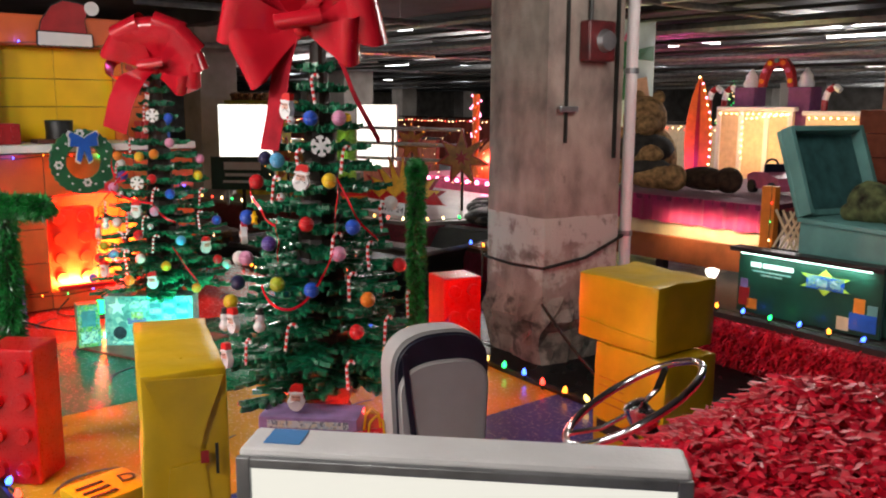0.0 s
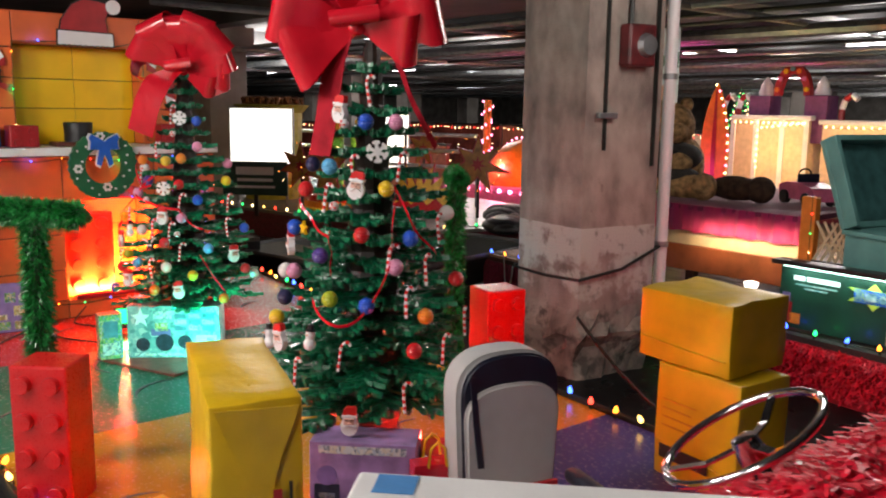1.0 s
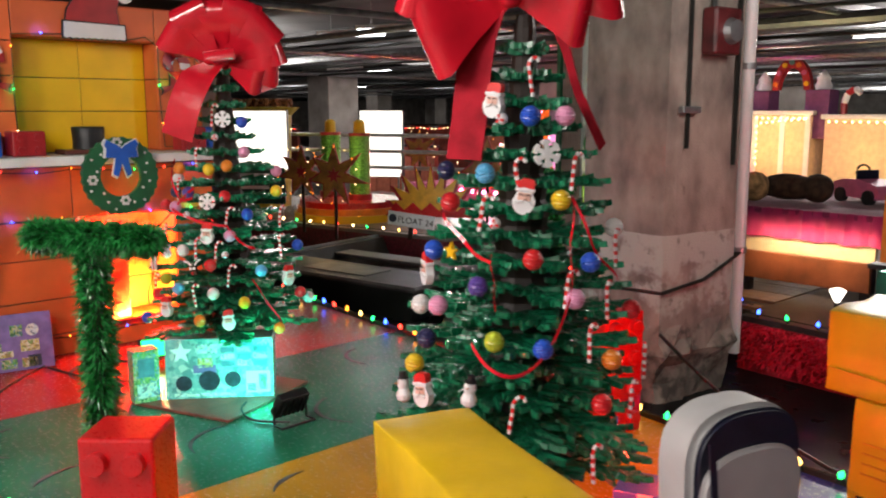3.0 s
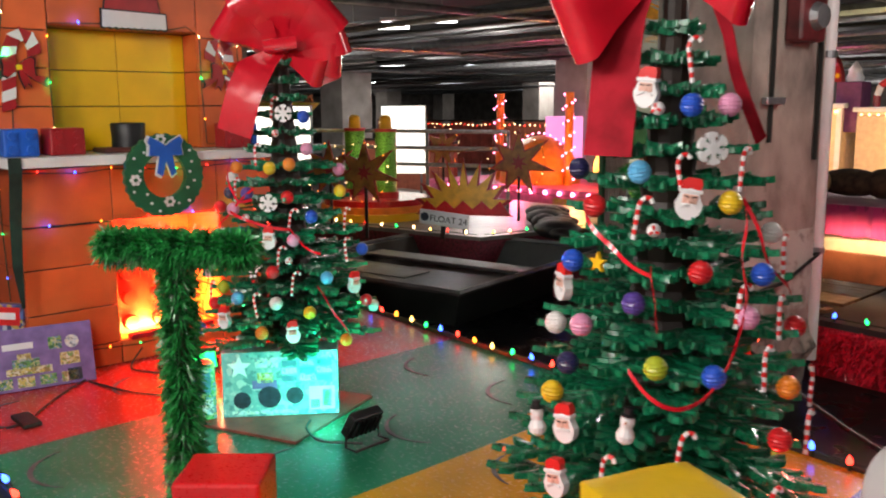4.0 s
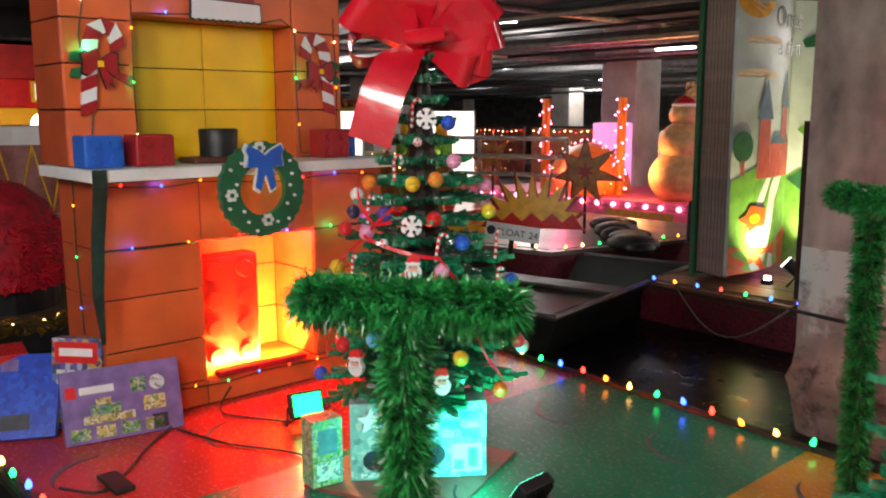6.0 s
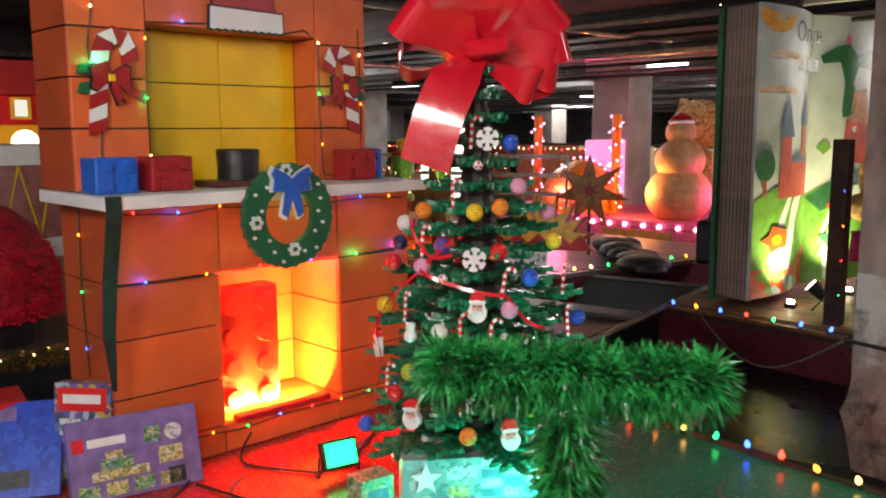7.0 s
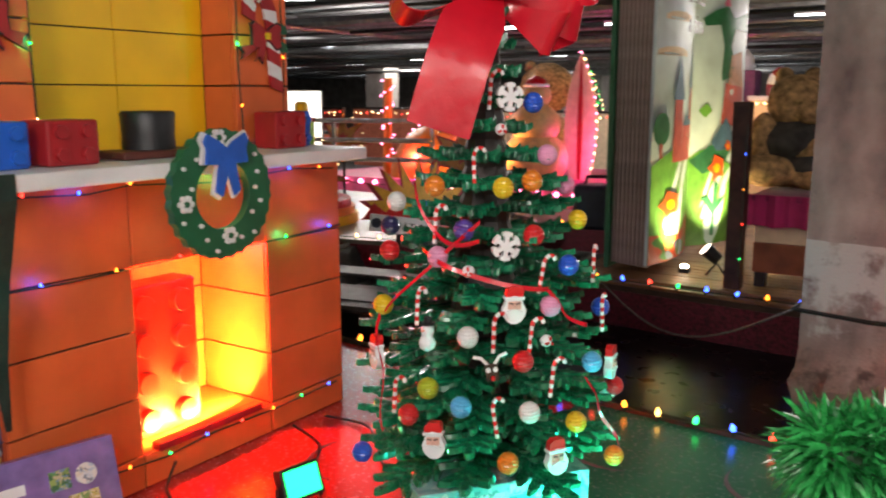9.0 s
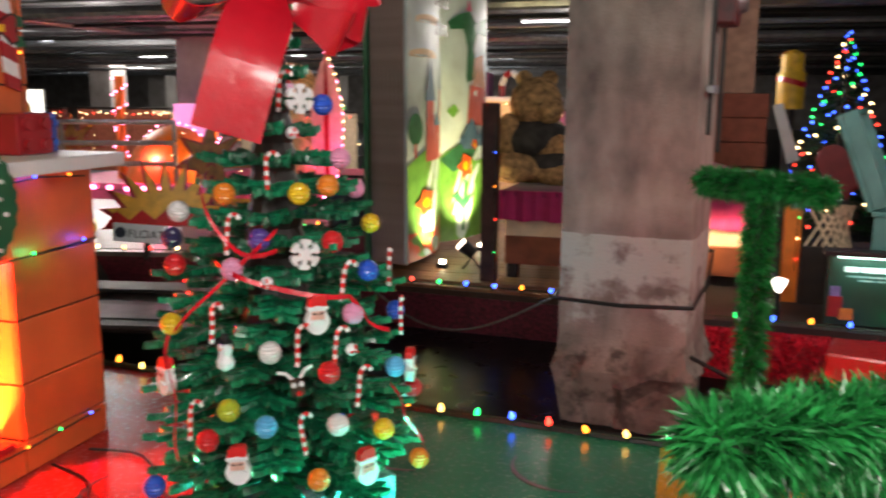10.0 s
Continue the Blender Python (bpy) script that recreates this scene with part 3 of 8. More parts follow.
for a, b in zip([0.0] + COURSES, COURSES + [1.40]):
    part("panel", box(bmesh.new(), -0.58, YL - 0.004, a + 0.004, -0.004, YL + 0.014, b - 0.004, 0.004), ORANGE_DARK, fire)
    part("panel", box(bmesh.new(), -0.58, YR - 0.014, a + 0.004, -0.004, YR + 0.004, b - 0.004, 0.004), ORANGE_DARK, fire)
# firebox lining
LINING = mat("orange_firebox_paint", (0.72, 0.24, 0.05), 0.5, var=0.1, scale=4)
for a, b in zip(COURSES, COURSES[1:]):
    part("panel", box(bmesh.new(), -0.50, Y1 + 0.002, a + 0.004, -0.022, Y1 + 0.028, b - 0.004, 0.003), LINING, fire)
    part("panel", box(bmesh.new(), -0.50, Y0 - 0.028, a + 0.004, -0.022, Y0 - 0.002, b - 0.004, 0.003), LINING, fire)
    part("panel", box(bmesh.new(), -0.518, Y0, a + 0.004, -0.50, Y1, b - 0.004, 0.003), LINING, fire)
part("panel", box(bmesh.new(), -0.50, Y0, 0.142, -0.022, Y1, 0.158), LINING, fire)
part("panel", box(bmesh.new(), -0.50, Y0, 1.022, -0.022, Y1, 1.038), LINING, fire)
part("hearth_bar", box(bmesh.new(), -0.03, 0.06, 0.162, 0.035, 0.70, 0.20, 0.006), DARKRED, fire, "dark red hearth bar")
# mantel
part("mantel", box(bmesh.new(), -0.56, -0.725, 1.422, 0.27, 1.29, 1.485, 0.006), WHITE, fire, "white painted mantel shelf")
# upper breast with its niche
XU, NL, NR, NB, NT = -0.14, -0.29, 0.764, -0.365, 2.33
UL, UR, UT = -0.69, 1.14, 2.585
core = bmesh.new()
box(core, -0.62, UL + 0.012, 1.487, XU - 0.012, NL - 0.026, UT - 0.01)
box(core, -0.62, NR + 0.026, 1.487, XU - 0.012, UR - 0.012, UT - 0.01)
box(core, -0.62, NL - 0.026, NT + 0.028, XU - 0.012, NR + 0.026, UT - 0.01)
box(core, -0.62, NL - 0.026, 1.487, NB - 0.014, NR + 0.026, NT + 0.028)
part("core", core, BLACK, fire, "dark joints between the panels")
UZ = [1.487, 1.80, 2.05, 2.295, UT]
for a, b in zip(UZ, UZ[1:]):
    panel(XU - 0.02, UL, a, XU, NL, b, ORANGE)
    panel(XU - 0.02, NR, a, XU, UR, b, ORANGE)
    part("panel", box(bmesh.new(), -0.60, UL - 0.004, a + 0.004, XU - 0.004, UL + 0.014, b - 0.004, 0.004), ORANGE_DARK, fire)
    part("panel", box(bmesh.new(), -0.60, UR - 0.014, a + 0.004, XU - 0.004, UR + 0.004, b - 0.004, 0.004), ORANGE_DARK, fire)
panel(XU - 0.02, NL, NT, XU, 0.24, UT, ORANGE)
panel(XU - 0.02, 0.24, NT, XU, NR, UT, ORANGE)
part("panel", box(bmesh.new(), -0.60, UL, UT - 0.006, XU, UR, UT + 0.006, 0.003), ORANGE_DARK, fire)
for a, b in zip(UZ[:3], (1.80, 2.05, NT)):
    for ya, yb in ((NL, 0.245), (0.245, NR)):
        part("panel", box(bmesh.new(), NB - 0.012, ya + 0.002, a + 0.003, NB, yb - 0.002, b - 0.003, 0.002), YELLOW, fire, "bright yellow niche panel")
    part("panel", box(bmesh.new(), NB, NR, a + 0.004, XU - 0.022, NR + 0.024, b - 0.004, 0.003), ORANGE, fire)
    part("panel", box(bmesh.new(), NB, NL - 0.024, a + 0.004, XU - 0.022, NL, b - 0.004, 0.003), ORANGE, fire)
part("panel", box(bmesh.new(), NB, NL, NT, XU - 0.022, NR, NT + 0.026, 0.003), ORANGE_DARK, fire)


# ---- toy bricks ----
def toy_brick(m, w, d, h, material, label, nx=2, nz=4, side="front", group="toy bricks"):
    """A toy building brick with its studs on the front (or a side) face. Origin: bottom front left."""
    t = thing("toy_brick", label, "toy brick", m, group)
    part("body", box(bmesh.new(), 0, 0, 0, w, d, h, 0.012), material, t)
    for i in range(nx):
        for k in range(nz):
            z = h * (k + 0.5) / nz
            if side == "front":
                x, r = w * (i + 0.5) / nx, 0.30 * min(w / nx, h / nz)
                sm = pose(x, -r * 0.42, z, 90, 0, 0)
            else:
                y, r = d * (i + 0.5) / nx, 0.30 * min(d / nx, h / nz)
                sm = pose(w + r * 0.42, y, z, 0, 90, 0) @ pose(0, 0, 0, 0, 0, 0)
            bm = bmesh.new()
            lathe(bm, [(r, -r * 0.5), (r, r * 0.34), (r * 0.94, r * 0.42), (r * 0.2, r * 0.42)], 20)
            part("stud", bm, material, t, "", sm, False)
    return t


toy_brick(axis((3.57, -1.29), (3.75, -1.10)), 0.265, 0.24, 0.685, RED, "big glossy red toy brick standing upright on the deck")
toy_brick(axis((3.50, 1.52), (3.78, 1.45)), 0.26, 0.28, 0.70, RED, "tall red toy brick with studs at the deck's far edge", 2, 4, "side")
toy_brick(axis((-0.145, 0.02), (-0.145, 0.42), 0.160), 0.435, 0.16, 0.73, mat("orange_red_plastic", (0.80, 0.045, 0.02), 0.4, var=0.08, bump=0.03), "orange-red toy brick glowing in the fireplace opening", 2, 4)
BRICKM = lambda y, x=0.10: axis((x, y), (x, y + 0.2), 1.487)
toy_brick(BRICKM(-0.69), 0.215, 0.18, 0.175, BLUE, "blue toy brick on the mantel shelf", 2, 2)
toy_brick(BRICKM(-0.41), 0.225, 0.18, 0.175, DARKRED, "dark red toy brick on the mantel shelf", 2, 2)
toy_brick(BRICKM(0.86, 0.04), 0.22, 0.16, 0.185, DARKRED, "dark red toy brick at the mantel's end", 2, 2)
toy_brick(BRICKM(1.09, 0.0), 0.07, 0.16, 0.185, BLUE, "narrow blue toy brick at the mantel's end", 1, 2)
hat = thing("black_top_hat", "black top hat on a brown brick base on the mantel", "hat", pose(-0.06, 0.17, 1.487))
part("crown", lathe(bmesh.new(), [(0.115, 0.035), (0.112, 0.10), (0.118, 0.19), (0.11, 0.20)], 24), BLACK, hat, "", None, True)
part("brim", box(bmesh.new(), -0.10, -0.22, 0.0, 0.13, 0.20, 0.034, 0.01), mat("brown_brim", (0.12, 0.035, 0.025), 0.5), hat, "dark brown brim plate")


# ---- wreath, plaques and trims on the fireplace ----
wreath = thing("mosaic_wreath", "dark green brick-mosaic wreath with blue bow and white flowers", "wreath", pose(0.315, 0.25, 1.335))
bm = bmesh.new()
n = 56
ro, ri = [], []
for k in range(n):
    a = 2 * math.pi * k / n
    jag = 0.006 if k % 2 else -0.006
    ro.append((math.cos(a) * (0.278 + jag), math.sin(a) * (0.278 + jag)))
    ri.append((math.cos(a) * 0.150, math.sin(a) * 0.150))
vo = [[bm.verts.new((x, y, z)) for y, z in ring] for ring in (ro, ri) for x in (0.0, -0.04)]
for k in range(n):
    q = (k + 1) % n
    bm.faces.new((vo[0][k], vo[0][q], vo[2][q], vo[2][k]))
    bm.faces.new((vo[1][k], vo[3][k], vo[3][q], vo[1][q]))
    bm.faces.new((vo[0][k], vo[1][k], vo[1][q], vo[0][q]))
    bm.faces.new((vo[2][k], vo[2][q], vo[3][q], vo[3][k]))
bmesh.ops.recalc_face_normals(bm, faces=bm.faces[:])
part("ring", bm, GREEN, wreath)
for k in range(20):
    a = 2 * math.pi * k / 20 + 0.1
    r = 0.18 + 0.065 * ((k * 7) % 3) / 2
    if k % 5 == 0 and k:
        bm = bmesh.new()
        for q in range(6):
            cyl(bm, 0.0125, 0.0125, 0.016, pose(0.008, r * math.cos(a) + 0.026 * math.cos(q * 1.047), r * math.sin(a) + 0.026 * math.sin(q * 1.047), 0, 90, 0), 10)
        flower = part("flower", bm, WHITE, wreath, "white brick flower")
        part("flower_centre", cyl(bmesh.new(), 0.013, 0.013, 0.02, pose(0.008, r * math.cos(a), r * math.sin(a), 0, 90, 0), 8), GREEN, flower)
    else:
        part("dot", cyl(bmesh.new(), 0.009, 0.009, 0.014, pose(0.006, r * math.cos(a), r * math.sin(a), 0, 90, 0), 8), WHITE, wreath)
half = [(0.0, 0.235), (0.03, 0.258), (0.085, 0.285), (0.10, 0.26), (0.088, 0.235), (0.095, 0.185), (0.036, 0.182), (0.055, 0.09), (0.028, 0.072), (0.0, 0.155)]
bow = half + [(-x, z) for x, z in half[::-1][1:-1]]
part("bow_edge", prism(bmesh.new(), [(x * 1.36, 0.2 + (z - 0.2) * 1.36) for x, z in bow], 0.02, pose(0.012, 0.0, -0.045, 0, 0, 90)), WHITE, wreath, "white edge of the bow")
part("bow", prism(bmesh.new(), [(x * 1.22, 0.2 + (z - 0.2) * 1.24) for x, z in bow], 0.02, pose(0.026, 0.0, -0.045, 0, 0, 90)), BLUE, wreath, "blue brick-mosaic bow")

hatp = thing("santa_hat_plaque", "flat red hat plaque with white brim and bobble, black outline", "plaque", pose(XU + 0.014, 0.29, 2.34, 0, 0, 90))
outline = [(-0.21, 0.10), (-0.19, 0.20), (-0.10, 0.33), (0.0, 0.38), (0.12, 0.37), (0.22, 0.34), (0.19, 0.27), (0.17, 0.21), (0.19, 0.10)]
part("outline", prism(bmesh.new(), [(x * 1.05, (z - 0.2) * 1.07 + 0.2) for x, z in outline], 0.012), BLACK, hatp, "black outline")
part("cloth", prism(bmesh.new(), outline, 0.016, pose(0, -0.004, 0)), DARKRED, hatp, "red hat cloth")
brim = [(-0.23, 0.0)] + [(-0.23 + 0.023 * k, -0.008 * (k % 2)) for k in range(1, 20)] + [(0.23, 0.0), (0.225, 0.10), (-0.225, 0.11)]
part("outline", prism(bmesh.new(), [(x * 1.05, (z - 0.05) * 1.2 + 0.05) for x, z in brim], 0.014, pose(0, -0.008, 0)), BLACK, hatp, "black outline")
part("brim", prism(bmesh.new(), brim, 0.016, pose(0, -0.014, 0)), WHITE, hatp, "white ragged brim")
part("bobble", cyl(bmesh.new(), 0.062, 0.062, 0.03, pose(0.24, -0.012, 0.33, 90, 0, 0), 20), WHITE, hatp, "white bobble")


def cane_plaque(y, z, mirror):
    t = thing("candy_cane_plaque", "brick-mosaic candy cane plaque with dark red bow", "plaque", pose(XU + 0.016, y, z, 0, 0, 90) @ Matrix.Diagonal((mirror, 1, 1, 1)), "candy cane plaques")
    path = [(-0.075, -0.25), (-0.070, -0.19), (-0.065, -0.12), (-0.060, -0.05), (-0.055, 0.02), (-0.050, 0.09), (-0.040, 0.15), (-0.012, 0.205), (0.035, 0.228), (0.080, 0.205), (0.102, 0.155), (0.105, 0.10)]
    sides = []
    for k in range(len(path)):
        p, q = path[max(0, k - 1)], path[min(len(path) - 1, k + 1)]
        sides.append((q[1] - p[1], 0, p[0] - q[0]))
    # stepped mosaic pieces lie slanted across the cane
    for k in range(len(path) - 1):
        pa, pb = Vector((path[k][0], -0.008, path[k][1])), Vector((path[k + 1][0], -0.008, path[k + 1][1]))
        sa, sb = Vector(sides[k]).normalized() * 0.042, Vector(sides[k + 1]).normalized() * 0.042
        slant = (pb - pa) * 0.28
        bm = bmesh.new()
        ring = [pa - sa - slant, pa + sa + slant, pb + sb + slant, pb - sb - slant]
        front = [bm.verts.new(v + Vector((0, -0.006, 0))) for v in ring]
        back = [bm.verts.new(v + Vector((0, 0.008, 0))) for v in ring]
        bm.faces.new(front)
        bm.faces.new(back[::-1])
        for q in range(4):
            bm.faces.new((front[q], back[q], back[(q + 1) % 4], front[(q + 1) % 4]))
        bmesh.ops.recalc_face_normals(bm, faces=bm.faces[:])
        part("stripe", bm, WHITE if k % 2 else DARKRED, t)
    wing = [(0.0, 0.018), (0.035, 0.045), (0.075, 0.062), (0.098, 0.05), (0.092, 0.0), (0.098, -0.05), (0.066, -0.062), (0.03, -0.03), (0.0, -0.02)]
    for s in (-1, 1):
        shape = [(s * px, pz) for px, pz in wing]
        part("outline", prism(bmesh.new(), [(px * 1.10, pz * 1.16) for px, pz in shape], 0.010, pose(0.0, -0.018, 0.02)), BLACK, t, "black outline")
        part("bow_wing", prism(bmesh.new(), shape, 0.014, pose(0.0, -0.024, 0.02)), DARKRED, t, "dark red bow")
    for pts in ([(0.0, -0.01), (0.035, -0.02), (0.075, -0.12), (0.05, -0.10), (0.03, -0.13), (0.005, -0.06)], [(0.03, -0.02), (0.10, -0.05), (0.17, -0.06), (0.15, -0.085), (0.16, -0.115), (0.09, -0.08)]):
        part("outline", prism(bmesh.new(), [(0.06 + (px - 0.06) * 1.14, -0.06 + (pz + 0.06) * 1.16) for px, pz in pts], 0.008, pose(0, -0.013, 0.02)), BLACK, t, "black outline")
        part("bow_tail", prism(bmesh.new(), pts, 0.012, pose(0, -0.018, 0.02)), DARKRED, t, "dark red bow tail")
    part("bell", box(bmesh.new(), -0.017, -0.040, 0.002, 0.017, -0.030, 0.036, 0.003), YELLOW, t, "yellow bell")
    for zz in (0.035, -0.055):
        part("leaf", prism(bmesh.new(), [(-0.165, zz), (-0.15, zz + 0.045), (-0.10, zz + 0.055), (-0.085, zz + 0.02), (-0.11, zz - 0.005)], 0.014, pose(0, -0.006, 0)), GREEN, t, "green leaf")


cane_plaque(-0.50, 2.03, 1)
cane_plaque(0.955, 2.03, -1)
strap = thing("dark_strap", "dark green cloth strap hanging from the mantel's corner", "strap")
part("strap", strip(bmesh.new(), [(0.276, -0.685, 1.49), (0.278, -0.685, 1.40), (0.18, -0.68, 1.1), (0.12, -0.675, 0.8), (0.10, -0.655, 0.52)],
                    [0.075, 0.075, 0.07, 0.06, 0.02], (0, 1, 0), 0.01), mat("dark_green_cloth", (0.012, 0.03, 0.022), 0.85, var=0.3), strap)

# mini lights pinned along the joints
J = 0.012
light_string("mini_light_string", "thin wire of mini coloured lights on the fireplace", [(XU + J, -0.55, 2.52), (XU + J, -0.60, 2.2), (XU + J, -0.55, 1.8), (XU + J, -0.57, 1.50)], 0.27, MINI, ("warm", "green", "amber", "blue"), 0, 0.004, False, lit=0.36)
light_string("mini_light_string", "thin wire of mini coloured lights on the fireplace", [(XU + J, -0.30, 1.50), (XU + J, -0.305, 1.9), (XU + J, -0.30, 2.34), (XU + J, 0.1, 2.36), (XU + J, 0.55, 2.34), (XU + J, 0.68, 2.37), (XU + J, 0.78, 2.3), (XU + J, 0.78, 1.9), (XU + J, 0.80, 1.52), (XU + J, 1.08, 1.50), (XU + J, 1.10, 1.9), (XU + J, 1.08, 2.4)], 0.30, MINI, ("amber", "warm", "green", "amber", "blue", "red"), 1, 0.004, False, lit=0.36)
light_string("mini_light_string", "thin wire of mini coloured lights under the mantel", [(0.02, -0.60, 1.38), (0.02, -0.2, 1.36), (0.02, 0.0, 1.38), (0.02, 0.5, 1.35), (0.02, 1.0, 1.38), (0.02, 1.3, 1.36)], 0.24, MINI, ("red", "blue", "amber", "red", "green"), 0, 0.004, False, lit=0.36)
light_string("mini_light_string", "thin wire of mini coloured lights across the fireplace", [(0.012, -0.60, 1.02), (0.016, -0.3, 1.015), (0.012, 0.0, 1.02), (0.016, 0.4, 1.03), (0.012, 0.79, 1.02), (0.014, 1.36, 1.04)], 0.34, MINI, ("blue", "amber", "red", "blue", "green"), 0, 0.004, False, lit=0.36)
light_string("mini_light_string", "thin wire of mini coloured lights along the hearth", [(0.014, -0.2, 0.14), (0.016, 0.1, 0.12), (0.014, 0.4, 0.14), (0.016, 0.8, 0.13), (0.014, 1.3, 0.14)], 0.22, MINI, ("amber", "green", "blue", "red"), 0, 0.004, False)
light_string("mini_light_string", "thin wire of mini coloured lights down the fireplace side", [(-0.3, YL - 0.016, 1.4), (-0.32, YL - 0.016, 1.0), (-0.28, YL - 0.016, 0.5)], 0.3, MINI, ("amber", "green", "blue"), 0, 0.004, False)


# ---- toy-brick trees ----
def branch_mesh(seed):
    """A flat branch of stepped plastic leaf pieces, of unit length along x, a thumb thick."""
    rnd = random.Random(seed)
    bm = bmesh.new()

    def leaf(m, ln, w, h):
        """One blocky leaf: narrow stem, two stepped lobes and a blunt tip, with a raised middle."""
        half = ((0.0, 0.4), (0.22, 0.4), (0.24, 1.0), (0.46, 0.9), (0.48, 0.55), (0.62, 0.55), (0.64, 0.85), (0.84, 0.6), (1.0, 0.28))
        low = [bm.verts.new(m @ Vector((x * ln, s * y * w, -h * 0.5))) for s in (1, -1) for x, y in (half if s > 0 else half[::-1])]
        top = [bm.verts.new(m @ Vector((x * ln, s * y * w * 0.86, h * (0.5 + 0.35 * (1 - y))))) for s in (1, -1) for x, y in (half if s > 0 else half[::-1])]
        n = len(low)
        bm.faces.new(low)
        bm.faces.new(top[::-1])
        for k in range(n):
            bm.faces.new((low[k], top[k], top[(k + 1) % n], low[(k + 1) % n]))

    leaf(pose(0, 0, 0), 1.0, 0.060, 0.075)
    for k in range(6):
        x = 0.20 + 0.125 * k
        ln = (0.36 - 0.030 * k) * rnd.uniform(0.85, 1.15)
        for s in (-1, 1):
            leaf(pose(x, 0, rnd.uniform(-0.03, 0.05), rnd.uniform(-14, 14), rnd.uniform(-10, 6), s * rnd.uniform(40, 58)), ln, 0.046, 0.06)
    leaf(pose(0.90, 0, 0.01, 0, -8, rnd.uniform(-12, 12)), 0.20, 0.05, 0.06)
    bmesh.ops.recalc_face_normals(bm, faces=bm.faces[:])
    mesh = bpy.data.meshes.new("branch")
    bm.to_mesh(mesh)
    bm.free()
    mesh.materials.append(LEAF)
    return mesh


BRANCHES = [branch_mesh(k) for k in range(5)]
BALLC = {"o": (0.75, 0.22, 0.02), "y": (0.75, 0.50, 0.02), "w": (0.75, 0.74, 0.72), "b": (0.02, 0.09, 0.55), "v": (0.09, 0.05, 0.28), "r": (0.60, 0.015, 0.02),
         "p": (0.72, 0.30, 0.48), "s": (0.10, 0.42, 0.72), "l": (0.42, 0.50, 0.03), "n": (0.02, 0.02, 0.08)}
BALLM = {}
for key, col in BALLC.items():
    bm = bmesh.new()
    prof = []
    for k in range(19):
        a = math.pi * (k + 0.5) / 19
        prof.append((0.037 * math.sin(a) * (1.0 if k % 2 else 0.93), -0.037 * math.cos(a)))
    lathe(bm, prof, 16)
    mesh = bpy.data.meshes.new("ball_ornament")
    bm.to_mesh(mesh)
    bm.free()
    mesh.materials.append(mat("ribbed_ball_plastic", col, 0.35, var=0.08, bump=0.05, coat=0.2))
    BALLM[key] = mesh
SKIN = mat("pale_brick_face", (0.70, 0.42, 0.34), 0.5, var=0.08)
SNOW = mat("white_plastic", (0.76, 0.77, 0.78), 0.4, var=0.05, bump=0.05)
TREERED = mat("bright_red_plastic", (0.66, 0.02, 0.02), 0.35, var=0.08, bump=0.03)


